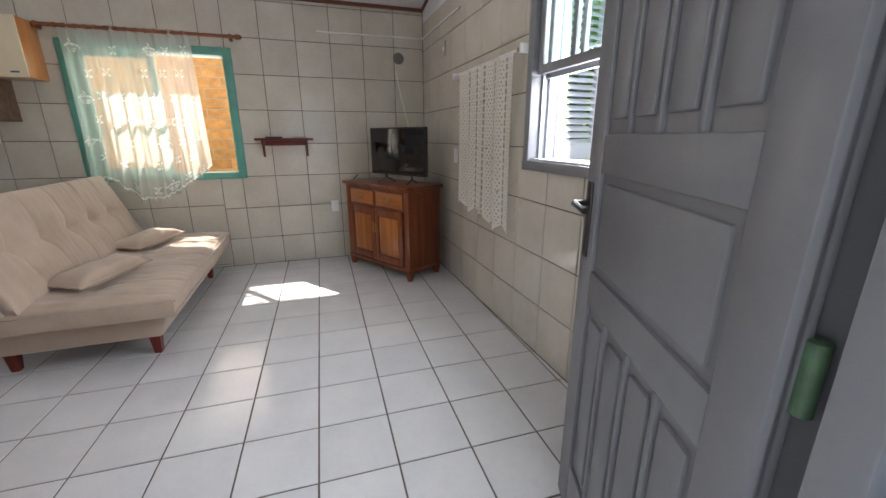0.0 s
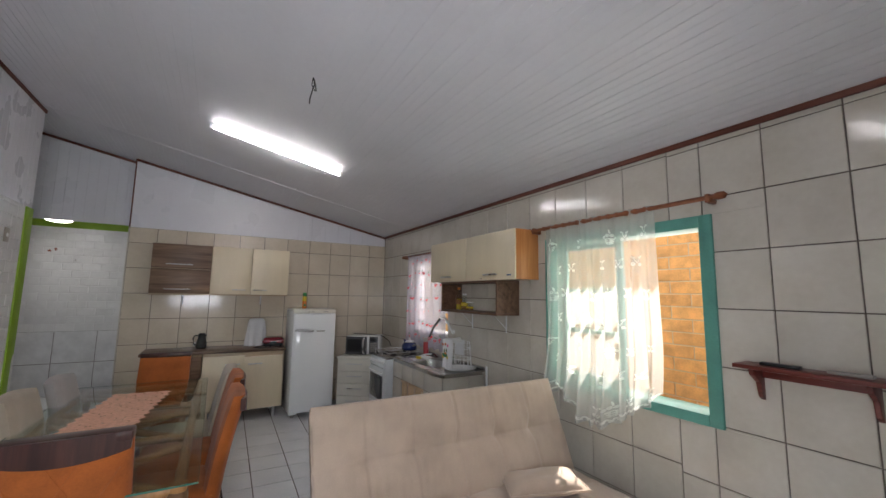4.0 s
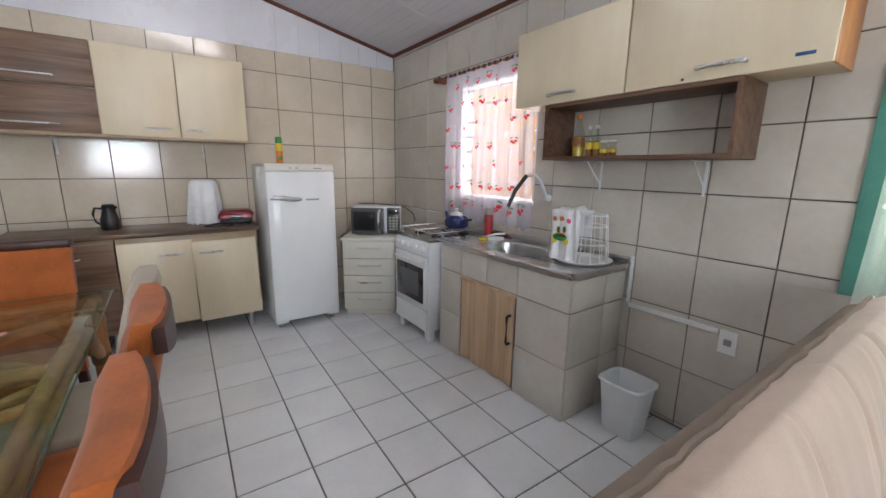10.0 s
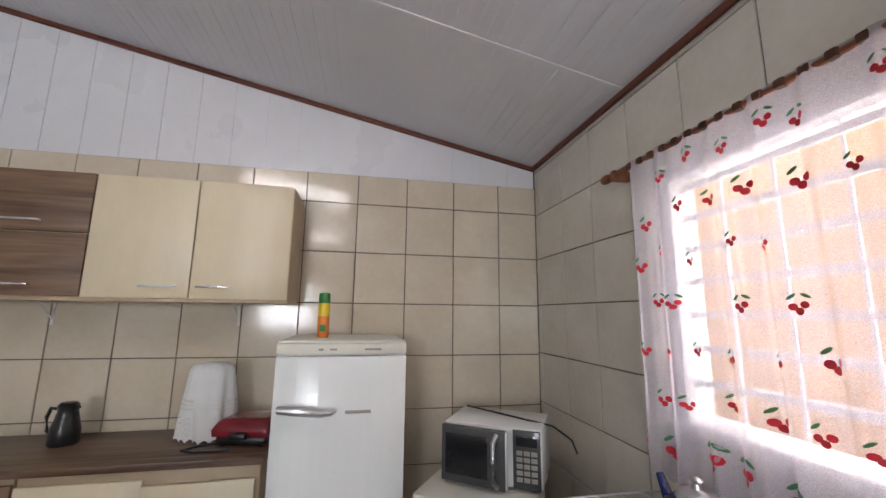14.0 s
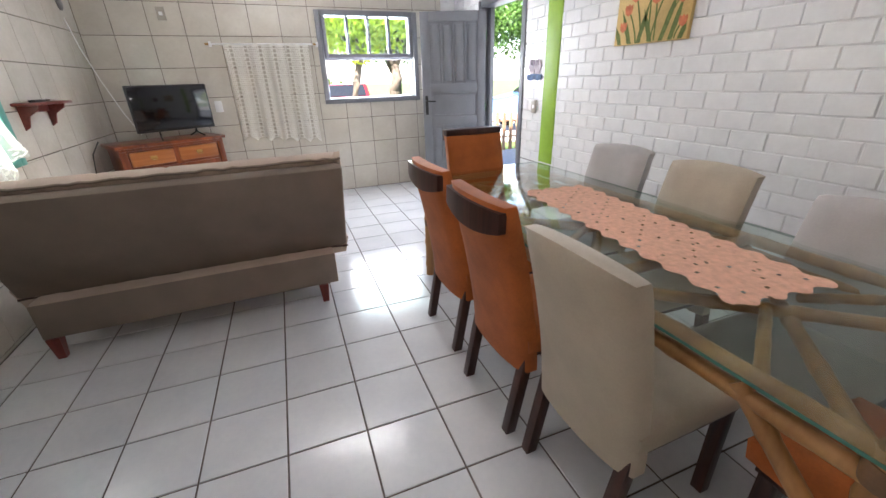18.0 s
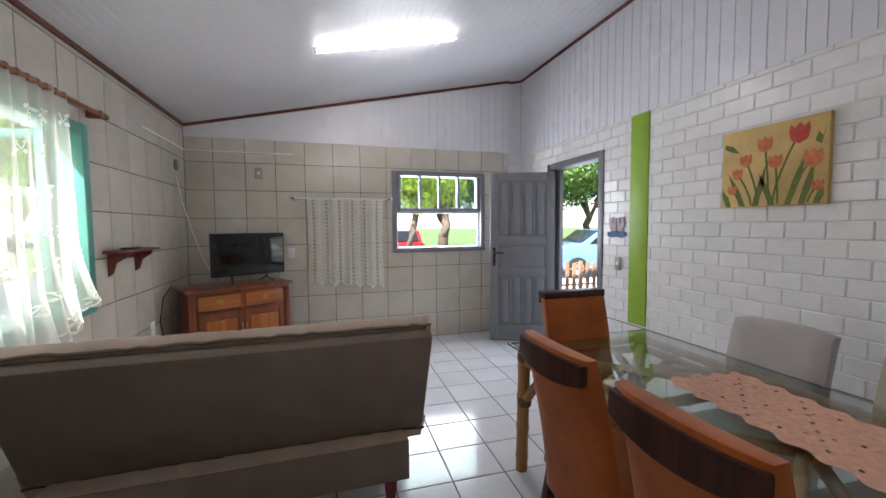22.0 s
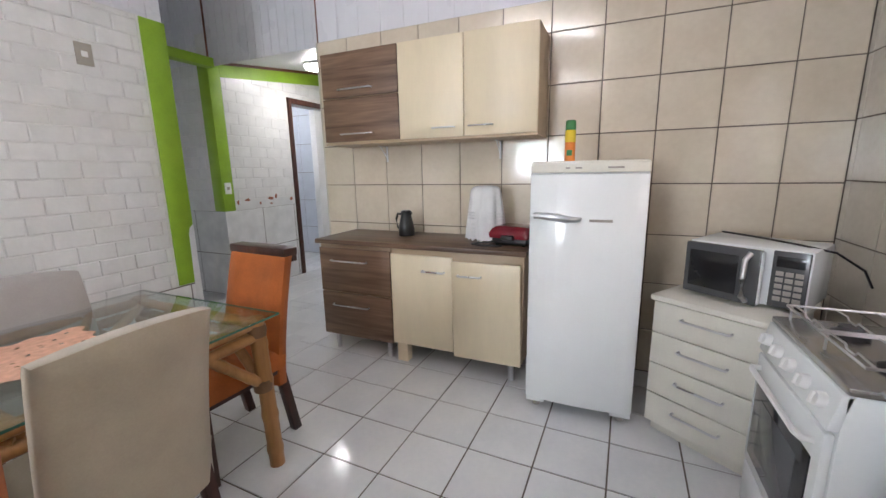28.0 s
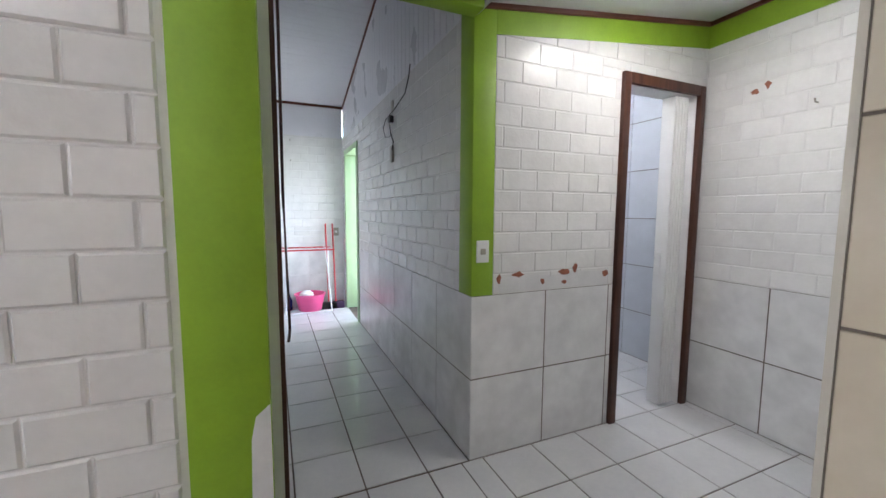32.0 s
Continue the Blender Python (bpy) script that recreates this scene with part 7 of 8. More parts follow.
for row in range(7):
    for col in range(8):
        u = 0.03 + col * 0.128 + (0.06 if row % 2 else 0) + rng.uniform(-0.03, 0.03)
        v = 0.11 + row * 0.135 + rng.uniform(-0.02, 0.02)
        if u > 0.97 or row and rng.random() < 0.12:
            continue
        big = rng.uniform(1.15, 1.45) if row == 0 else rng.uniform(0.75, 1.05)
        motif(fruit, printed, u, v, 1.02, 1.19, [(dx * big, dz * big, 0.011 * big, 0.011 * big, 0) for dx, dz in ((-0.013, -0.012), (0.014, -0.006), (0.001, -0.024))])
        motif(foliage, printed, u, v, 1.02, 1.19, [(-0.016 * big, 0.018 * big, 0.014 * big, 0.005 * big, 0.7), (0.018 * big, 0.02 * big, 0.014 * big, 0.005 * big, -0.5)][:1 if row % 3 else 2])
part("cherry_print", fruit, M_CHERRY, kc, "red printed cherries")["kind"] = "stuff"
part("leaf_print", foliage, M_LEAF_PRINT, kc, "green printed leaves")["kind"] = "stuff"

# waste bin
wb = thing("waste_bin", "white plastic waste bin on the floor beside the sink", "bin", (-3.74, 3.74, 0))
for name, lo, hi, top in (("wall", 0.085, 0.115, True),):
    bm = bmesh.new()
    sq = []
    for z, a, b in ((0.0, 0.085, 0.075), (0.02, 0.09, 0.08), (0.27, 0.115, 0.10), (0.275, 0.125, 0.11), (0.285, 0.125, 0.11), (0.285, 0.108, 0.093), (0.02, 0.082, 0.07)):
        lp = []
        for k in range(24):
            an = 6.2832 * k / 24
            c, s = math.cos(an), math.sin(an)
            q = (abs(c) ** 5 + abs(s) ** 5) ** -0.2
            lp.append(bm.verts.new((a * c * q, b * s * q, z)))
        sq.append(lp)
    for p, q in zip(sq, sq[1:]):
        for k in range(24):
            bm.faces.new((p[k], p[(k + 1) % 24], q[(k + 1) % 24], q[k]))
    bm.faces.new(sq[0][::-1])
    bm.faces.new(sq[-1])
    part("bucket", bm, M_BIN, wb, smooth=40)
tagged(part("floor_cleaner", lathe([(0.03, 0), (0.032, 0.01), (0.032, 0.13), (0.015, 0.17), (0.015, 0.2)], 14, (-3.88, 3.88, 0.002)), M_BLACK), "dark bottle in the corner behind the bin", "bottle")

# ---- passage and corridor ----
pl = thing("ceiling_light", "flat round lit ceiling light in the passage", "ceiling lamp", (-7.9, -0.32, 2.57))
part("rim", lathe([(0.15, 0.0), (0.155, -0.02), (0.145, -0.035)], 28), M_WHITE_PLASTIC, pl)
part("cover", lathe([(0.145, -0.03), (0.13, -0.06), (0.06, -0.075)], 28), M_LAMP_GLOW, pl, "glowing white cover")

plate((-7.03, YV + 0.004, 1.19), "y+", "white light switch on the green post", "wall_switch", 0.075, 0.12, None, 1, M_PLATE_GREY)
# flaked paint above the grey tiles
rng = random.Random(12)
flakes = thing("flaked_paint", "flaked paint showing red brick above the grey tiles", "paint damage", (0, 0, 0), kind="structure")


def flake(parent, plane, u, z, a, b, n=11):
    pts = [(u + a * math.cos(6.2832 * k / n) * rng.uniform(0.45, 1.1), z + b * math.sin(6.2832 * k / n) * rng.uniform(0.45, 1.1)) for k in range(n)]
    if plane == "y":
        return part("flake", prism(pts, YV + 0.0005, YV + 0.0025, "y"), M_EXPOSED, parent)
    return part("flake", prism(pts, XV + 0.0005, XV + 0.0025, "x"), M_EXPOSED, parent)


part("plaster_patch", prism([(-7.95, 0.95), (-7.15, 0.95), (-7.13, 1.03), (-7.3, 1.045), (-7.5, 1.03), (-7.7, 1.05), (-7.95, 1.03)], YV + 0.0002, YV + 0.0012, "y"), M_PATCH, flakes)
for u, z, a, b in ((-7.14, 1.03, 0.02, 0.03), (-7.27, 1.05, 0.05, 0.018), (-7.44, 1.0, 0.02, 0.02), (-7.60, 1.05, 0.07, 0.02), (-7.68, 1.07, 0.02, 0.04), (-7.60, 0.985, 0.025, 0.012), (-7.93, 1.02, 0.03, 0.022)):
    flake(flakes, "y", u, z, a, b)
flake(flakes, "x", -0.62, 2.16, 0.03, 0.02)
flake(flakes, "x", -0.55, 2.19, 0.02, 0.03)
tagged(part("wall_hook", tube([(XV, -0.3, 2.02), (XV + 0.03, -0.3, 2.02), (XV + 0.035, -0.3, 2.04)], 0.005, 6), M_GREY_PLASTIC), "small hook on the passage wall", "hook")
struct("plaster_stripe_foot", prism([(-5.975, 0.0), (-5.925, 0.0), (-5.925, 0.5), (-5.935, 0.90), (-5.945, 0.95), (-5.975, 0.975)], 0.006, 0.0085, "y"), M_PATCH, "bare white patch at the green stripe's foot", category="paint damage")

# dark joints behind the grey tiles
for nm, lo, hi in (("joint_bed_south", (-5.968, -0.0075, 0.0), (-1.63, -0.0015, 0.528)), ("joint_bed_bath", (-7.995, YV - 0.0075, 0.0), (XH - 0.007, YV - 0.0015, 0.944)),
                   ("joint_bed_hall", (XH - 0.0075, -3.94, 0.0), (XH - 0.0015, YV - 0.004, 0.944)), ("joint_bed_passage", (XV - 0.0075, YV, 0.0), (XV - 0.0015, 1.5, 0.944))):
    struct(nm, solid(lo, hi), M_GROUT_WALL, "dark joints behind the grey wall tiles", category="wall")

# cables on the corridor wall
cb = thing("wall_box", "small black junction with hanging cables on the bricks", "cable", (XH, -2.42, 2.19))
part("box", solid((0.0, -0.03, -0.03), (0.04, 0.03, 0.03), 0.006), M_BLACK, cb)
part("box", solid((0.0, -0.035, -0.36), (0.02, 0.035, -0.22), 0.005), M_PLATE_GREY, cb)
part("plate", solid((0.0, -0.03, 0.06), (0.008, 0.03, 0.16), 0.003), M_PLATE_GREY, cb)
part("cable", tube([(0.008, 0.49, 0.30), (0.012, 0.47, 0.22), (0.012, 0.38, 0.12), (0.02, 0.12, 0.06), (0.02, -0.16, 0.03), (0.02, -0.24, -0.03), (0.02, -0.18, -0.12), (0.02, -0.04, -0.14), (0.02, 0.03, -0.13)], 0.0045, 6), M_BLACK, cb)
part("cable", tube([(0.03, 0.0, -0.02), (0.03, 0.03, -0.12), (0.02, 0.08, -0.2), (0.02, 0.04, -0.26)], 0.005, 6), M_BLACK, cb)
tagged(part("hanging_cable", tube([(-6.02, -0.20, 2.5), (-6.022, -0.21, 1.9), (-6.021, -0.24, 1.45), (-6.026, -0.26, 1.2), (-6.028, -0.24, 1.07), (-6.022, -0.19, 1.05)], 0.004, 6), M_DARK_LEG), "dark cable hanging beside the corridor door", "cable")
for y, z in ((-5.08, 2.40), (-5.08, 2.12)):
    tagged(part("wall_hook", tube([(-6.25, y - 0.02, z), (-6.25, y + 0.03, z), (-6.25, y + 0.035, z - 0.02)], 0.006, 6), M_GREY_PLASTIC), "small metal hook on the end wall", "hook", "wall hooks")

# drying rack, bucket and brooms at the end
dr = thing("drying_rack", "white and red folding clothes drying rack", "drying rack", (-6.42, -4.80, 0))
M_RED_PIPE = mat("red_pipe", (0.55, 0.02, 0.03), 0.35, vary=0.1, bump=0.0)
for s in (-1, 1):
    part("leg", tube([(s * 0.30, -0.16, 0.0), (s * 0.28, 0.0, 0.45), (s * 0.26, 0.16, 0.88)], 0.010, 8), M_WHITE_PAINT, dr)
    part("leg", tube([(s * 0.30, 0.16, 0.0), (s * 0.28, 0.0, 0.45), (s * 0.26, -0.16, 0.88)], 0.010, 8), M_WHITE_PAINT, dr)
part("rail", tube([(-0.34, -0.22, 0.88), (0.34, -0.22, 0.88)], 0.010, 8), M_RED_PIPE, dr)
part("rail", tube([(-0.34, 0.22, 0.88), (0.34, 0.22, 0.88)], 0.010, 8), M_RED_PIPE, dr)
for k in range(9):
    x = -0.32 + k * 0.08
    part("wire", tube([(x, -0.22, 0.88), (x, 0.22, 0.88)], 0.003, 5), M_WHITE_PAINT, dr)
for y in (-0.16, 0.16):
    part("foot_bar", tube([(-0.30, y, 0.012), (0.30, y, 0.012)], 0.009, 8), M_WHITE_PAINT, dr)
part("upper_frame", tube([(-0.25, -0.2, 0.88), (-0.25, -0.24, 1.12), (0.25, -0.24, 1.12), (0.25, -0.2, 0.88)], 0.007, 8), M_WHITE_PAINT, dr)
part("upper_wire", tube([(-0.25, -0.23, 1.04), (0.25, -0.23, 1.04)], 0.004, 6), M_WHITE_PAINT, dr)
bk = thing("plastic_tub", "bright pink plastic tub under the drying rack", "tub", (-6.45, -4.86, 0.0))
part("tub", lathe([(0.15, 0), (0.16, 0.01), (0.20, 0.22), (0.215, 0.225), (0.215, 0.24), (0.195, 0.24), (0.15, 0.02)], 28), M_PINK, bk)
part("rag", lathe([(0.1, 0.19), (0.09, 0.25), (0.05, 0.28)], 12, (0.05, 0.02, 0)), M_CLOTH_WHITE, bk, "pale rag lying in the tub")
for x, nm, lab, m in ((-6.80, "broom", "broom with a red handle leaning in the corner", M_PURPLE), (-6.70, "mop", "squeegee with a red handle leaning on the wall", M_BLACK)):
    b = thing(nm, lab, "broom", (x, -4.85, 0))
    part("stick", tube([(0, 0.02, 0.1), (0, -0.20, 1.22)], 0.011, 8), M_RED_PIPE, b)
    part("head", solid((-0.12, -0.03, 0.0), (0.12, 0.06, 0.10), 0.012), m, b)
tagged(part("detergent_bottle", lathe([(0.045, 0), (0.045, 0.14), (0.02, 0.19), (0.02, 0.22)], 14, (-6.17, -4.95, 0)), M_BLUE_ENAMEL), "dark detergent bottle beside the tub", "bottle")
plate((-6.86, YEND + 0.003, 1.10), "y+", "grey outlet on the end wall", "wall_outlet", 0.075, 0.12, M_PLATE_GREY)

# bathroom seen through its door
bath_back = struct("bathroom_wall_back", solid((-9.3, -2.6, -0.14), (-7.2, -2.5, 2.72)), M_GROUT_WALL, "bathroom back wall of pale blue tiles", category="wall")
bath_left = struct("bathroom_wall_side", solid((-7.35, -2.5, -0.14), (-7.25, -1.07, 2.72)), M_GROUT_WALL, "bathroom side wall of pale blue tiles", category="wall")
bath_right = struct("bathroom_wall_far", solid((-9.3, -2.5, -0.14), (-9.2, -1.07, 2.72)), M_GROUT_WALL, "bathroom far wall of pale blue tiles", category="wall")
struct("bathroom_front", solid((-9.3, -1.07, -0.14), (-8.79, -0.94, 2.72)), M_GROUT_WALL, "bathroom front wall", category="wall")
struct("bathroom_ceiling", solid((-9.3, -2.6, 2.72), (-7.2, -0.94, 2.78)), M_PVC_CEIL, "white bathroom ceiling", category="ceiling")
bfl = struct("bathroom_floor", solid((-9.25, -2.55, -0.1), (-7.3, -1.07, -0.008)), M_GROUT_FLOOR, "bathroom floor bed", category="floor")
pieces("tile", bath_back, "y", -2.502, 1, (-9.2, 0, -7.35, 2.7), (0.315, 0.45), (0, 0), 0.006, 0.008, M_BATH_TILE)
pieces("tile", bath_right, "x", -9.202, 1, (-2.5, 0, -1.07, 2.7), (0.315, 0.45), (0, 0), 0.006, 0.008, M_BATH_TILE)
pieces("tile", bath_left, "x", -7.348, -1, (-2.5, 0, -1.07, 2.7), (0.315, 0.45), (0, 0), 0.006, 0.008, M_BATH_TILE)
pieces("tile", bfl, "floor", -0.008, 1, (-9.2, -2.5, -7.35, -0.93), (TILE, TILE), (-0.276, 2.241), 0.008, 0.008, M_TILE_FLOOR)
tr = thing("towel_ring", "chrome towel ring on the bathroom tiles", "towel ring", (-8.35, -2.49, 1.32))
part("rose", lathe([(0.02, 0), (0.016, 0.03)], 14), M_CHROME, tr, at=pose(0, 0, 0, -90, 0, 0))
part("ring", tube([(0.08 * math.sin(a), 0.04, -0.08 + 0.08 * math.cos(a)) for a in [6.2832 * k / 20 for k in range(21)]], 0.005, 6), M_CHROME, tr)
# added fill light, out of view above the door, to lift the dark bathroom
bl = thing("ceiling_light", "unseen glowing disc added to brighten the bathroom", "ceiling lamp", (-8.3, -1.8, 2.72))
part("cover", lathe([(0.12, 0.0), (0.11, -0.05), (0.05, -0.065)], 24), M_BATH_GLOW, bl)

# ---- outside ----
M_GRAVEL = mat("grey_gravel", (0.33, 0.33, 0.34), 0.95, vary=0.45, scale=60, grain=260, bump=0.8)
M_SAND = mat("pale_street", (0.60, 0.57, 0.53), 0.95, vary=0.25, scale=3, grain=90, bump=0.3)
M_GRASS = mat("lawn", (0.09, 0.15, 0.03), 0.95, vary=0.4, scale=5, grain=160, bump=0.6)
M_LITTER = mat("leaf_litter", (0.14, 0.075, 0.04), 0.95, vary=0.5, scale=30, grain=160, bump=0.8)
M_BARK = mat("bark", (0.13, 0.10, 0.075), 0.95, vary=0.45, scale=12, grain=60, bump=0.9, stretch=(1, 1, 0.25))
M_LEAF_A = sheer("green_leaf", (0.20, 0.38, 0.04), 0.0)
M_LEAF_B = mat("dark_green_leaf", (0.09, 0.19, 0.03), 0.5, vary=0.5, scale=2.5, grain=20, bump=0.0)
M_LEAF_Y = sheer("yellow_green_leaf", (0.36, 0.44, 0.06), 0.0)
M_PICKET = wood("weathered_picket_wood", (0.22, 0.11, 0.06), (0.46, 0.28, 0.17), "z", 14, 0.7)
M_ORANGE_BRICK = mat("orange_brick", (0.86, 0.40, 0.11), 0.8, vary=0.25, scale=9, grain=60, bump=0.25, piece=0.10)
M_ORANGE_MORTAR = mat("pale_mortar", (0.66, 0.46, 0.27), 0.9, vary=0.15, bump=0.2)
M_BLUE_WALL = mat("blue_facade", (0.09, 0.15, 0.40), 0.8, vary=0.12, scale=2, bump=0.1)
M_CAR_RED = mat("red_car_paint", (0.45, 0.02, 0.03), 0.2, vary=0.05, bump=0.0, coat=0.6)
M_CAR_BLUE = mat("blue_car_paint", (0.12, 0.24, 0.55), 0.2, vary=0.05, bump=0.0, coat=0.6)
M_TYRE = mat("tyre_rubber", (0.02, 0.02, 0.02), 0.85, vary=0.2, bump=0.1)
ground = struct("ground", solid((-220, -220, -0.6), (220, 220, -0.16)), M_GRASS, "lawn and open ground round the house", category="ground")
struct("gravel_yard", solid((-14, -6.2, -0.17), (2.3, -1.15, -0.13)), M_GRAVEL, "dark grey gravel yard before the door", category="gravel")
struct("garden_bed", solid((0.2, -1.15, -0.17), (2.3, 9.0, -0.135)), M_LITTER, "bed of brown leaf litter under the window", category="ground")
struct("street", solid((3.4, -40, -0.17), (10.5, 40, -0.13)), M_SAND, "pale sunlit sandy street", category="road")
struct("street_side", solid((-40, -15, -0.168), (3.4, -6.8, -0.128)), M_SAND, "pale sunlit side street", category="road")
porch = struct("porch_floor", solid((-5.0, -1.15, -0.17), (0.2, -0.172, -0.03)), M_CEMENT, "pale tiled porch floor", category="porch")
struct("porch_roof", prism([(-1.45, 2.42), (-0.151, 2.62), (-0.151, 2.67), (-1.45, 2.47)], -5.0, 0.8, "x"), M_DARK_BROWN, "dark underside of the porch roof", category="roof")
post = tagged(part("porch_post", solid((0.62, 2.2, -0.13), (0.70, 2.28, 2.6), 0.004), M_GREY_PAINT), "grey wooden post under the eaves", "post")
struct("outer_pier", solid((0.165, 1.86, -0.13), (0.30, 4.1, 2.4)), M_CEMENT, "grey block wall outside the window", category="wall")


def fence(label, a, b, z, step, h, material=M_PICKET, w=0.075):
    a, b = Vector(a), Vector(b)
    f = thing("picket_fence", label, "fence", (a.x, a.y, z), math.degrees(math.atan2(b.y - a.y, b.x - a.x)))
    n = int((b - a).length / step)
    rng = random.Random(label)
    for hh in (h * 0.35, h * 0.78):
        part("rail", solid((0, 0.02, hh), ((b - a).length, 0.045, hh + 0.035), 0.003), material, f)
    for k in range(n + 1):
        x, d = k * step, rng.uniform(-0.03, 0.03)
        big = k % 9 == 0
        part("post" if big else "picket", prism([(x - w / 2, 0), (x + w / 2, 0), (x + w / 2, h + d - 0.02), (x + w / 4, h + d), (x - w / 4, h + d), (x - w / 2, h + d - 0.02)], -0.012, 0.012 + (0.02 if big else 0), "y"), material, f)
    return f


fence("weathered brown picket fence along the garden bed", (2.35, 6.5), (2.35, -6.4), -0.15, 0.17, 0.78)
fence("pale weathered picket fence across the yard's end", (-13.0, -6.5), (2.35, -6.5), -0.15, 0.19, 0.85)


def leaves(clumps, per, size, seed, squash=0.8):
    """Many small leaf blades in ragged clumps (centre, radius)."""
    r = np.random.default_rng(seed)
    v, f = [], []
    for (cx, cy, cz), rad in clumps:
        n = int(per * rad * rad)
        p = r.normal(size=(n, 3))
        p /= np.linalg.norm(p, axis=1)[:, None] + 1e-6
        p *= rad * r.uniform(0.25, 1.0, (n, 1)) ** 0.6
        p[:, 2] *= squash
        p += (cx, cy, cz)
        a = r.normal(size=(n, 3))
        a /= np.linalg.norm(a, axis=1)[:, None]
        b = np.cross(a, r.normal(size=(n, 3)))
        b /= np.linalg.norm(b, axis=1)[:, None] + 1e-6
        s = size * r.uniform(0.6, 1.3, (n, 1))
        quad = np.stack([p - a * s, p + b * s * 0.42, p + a * s, p - b * s * 0.42], 1).reshape(-1, 3)
        k = len(v)
        v += [tuple(q) for q in quad]
        f += [tuple(k + 4 * i + j for j in range(4)) for i in range(n)]
    return v, f


def tree(label, at, h, spread, seed, material, per=420, size=0.07, trunk=0.12, low=0.35, name="tree"):
    """A tapered trunk with limbs and a ragged crown of leaves."""
    t = thing(name, label, "tree", at)
    rng = random.Random(seed)
    fork = h * low
    tips = []
    pts = [Vector((0, 0, -0.1))]
    for k in range(1, 5):
        pts.append(Vector((rng.uniform(-0.06, 0.06) * k, rng.uniform(-0.06, 0.06) * k, fork * k / 4)))
    part("trunk", tube(pts, [trunk * 1.25, trunk * 1.05, trunk, trunk * 0.9, trunk * 0.8], 10), M_BARK, t, smooth=60)
    for k in range(7):
        a = 6.2832 * k / 7 + rng.uniform(-0.4, 0.4)
        reach = spread * rng.uniform(0.5, 0.85)
        top = Vector((pts[-1].x + reach * math.cos(a), pts[-1].y + reach * math.sin(a), fork + (h - fork) * rng.uniform(0.3, 0.85)))
        mid = pts[-1].lerp(top, 0.5) + Vector((0, 0, 0.12 * h))
        part("limb", tube([pts[-1] - Vector((0, 0, 0.1)), mid, top], [trunk * 0.55, trunk * 0.3, trunk * 0.1], 7), M_BARK, t, smooth=60)
        tips += [(top, spread * rng.uniform(0.34, 0.5)), (mid, spread * rng.uniform(0.25, 0.4))]
    for k in range(8):
        a = rng.uniform(0, 6.28)
        q = spread * rng.uniform(0.1, 0.8)
        tips.append((Vector((q * math.cos(a), q * math.sin(a), fork + (h - fork) * rng.uniform(0.1, 1.0))), spread * rng.uniform(0.25, 0.42)))
    v, f = leaves([(tuple(c), r) for c, r in tips], per, size, seed)
    me = bpy.data.meshes.new("crown")
    me.from_pydata(v, [], f)
    me.materials.append(material)
    cr = new("crown", me)
    cr.parent = t
    return t


def shrub(label, at, spread, h, seed, material, per=900, size=0.055):
    t = thing("shrub", label, "shrub", at)
    rng = random.Random(seed)
    for k in range(6):
        a = rng.uniform(0, 6.28)
        part("stem", tube([(0, 0, -0.05), (0.2 * spread * math.cos(a), 0.2 * spread * math.sin(a), h * 0.5), (0.45 * spread * math.cos(a), 0.45 * spread * math.sin(a), h * 0.9)], [0.02, 0.014, 0.005], 6), M_BARK, t)
    cl = [((spread * 0.6 * rng.uniform(-1, 1), spread * 0.6 * rng.uniform(-1, 1), h * rng.uniform(0.2, 0.95)), spread * rng.uniform(0.3, 0.5)) for _ in range(12)]
    v, f = leaves(cl, per, size, seed, 0.9)
    me = bpy.data.meshes.new("foliage")
    me.from_pydata(v, [], f)
    me.materials.append(material)
    ob = new("foliage", me)
    ob.parent = t
    return t


tree("leafy garden tree close to the front window", (1.75, 2.75, -0.14), 3.6, 1.15, 3, M_LEAF_A, 1500, 0.06, 0.10, 0.34)
shrub("dense green hibiscus shrub beside the front window", (1.55, 2.35, -0.14), 0.85, 2.3, 5, M_LEAF_A, 2300, 0.05)
shrub("green hibiscus shrub behind the front window", (1.35, 3.5, -0.14), 0.8, 2.4, 6, M_LEAF_A, 1500, 0.05)
tree("broad shade tree beyond the street", (12.5, 3.5, -0.15), 6.5, 3.4, 7, M_LEAF_A, 420, 0.13, 0.25, 0.3)
tree("broad shade tree beyond the street", (13.5, -3.0, -0.15), 7.0, 3.6, 8, M_LEAF_B, 420, 0.13, 0.25, 0.3)
tree("roadside tree with pale yellow-green leaves", (6.2, 0.2, -0.15), 4.6, 1.9, 9, M_LEAF_Y, 520, 0.10, 0.11, 0.42)
tree("broad shade tree beyond the street", (13.0, 10.0, -0.15), 6.8, 3.6, 10, M_LEAF_A, 400, 0.13, 0.25, 0.3)
tree("roadside tree behind the yard fence", (1.6, -9.2, -0.15), 5.0, 2.1, 11, M_LEAF_A, 520, 0.10, 0.13, 0.4)
tree("roadside tree behind the yard fence", (-3.4, -16.5, -0.15), 6.5, 3.4, 12, M_LEAF_Y, 420, 0.13, 0.22, 0.32)
tree("tall shade tree behind the side street", (5.0, -17.0, -0.15), 7.0, 3.6, 13, M_LEAF_B, 400, 0.13, 0.24, 0.3)
shrub("yellow-green shrub by the yard fence", (1.2, -5.6, -0.14), 0.7, 1.4, 14, M_LEAF_Y, 900, 0.06)
shrub("green shrub beside the neighbour's wall", (-0.3, 6.3, -0.15), 0.9, 2.0, 15, M_LEAF_A, 900, 0.07)
shrub("green shrub beside the neighbour's wall", (0.9, 7.6, -0.15), 1.1, 2.2, 16, M_LEAF_Y, 700, 0.08)
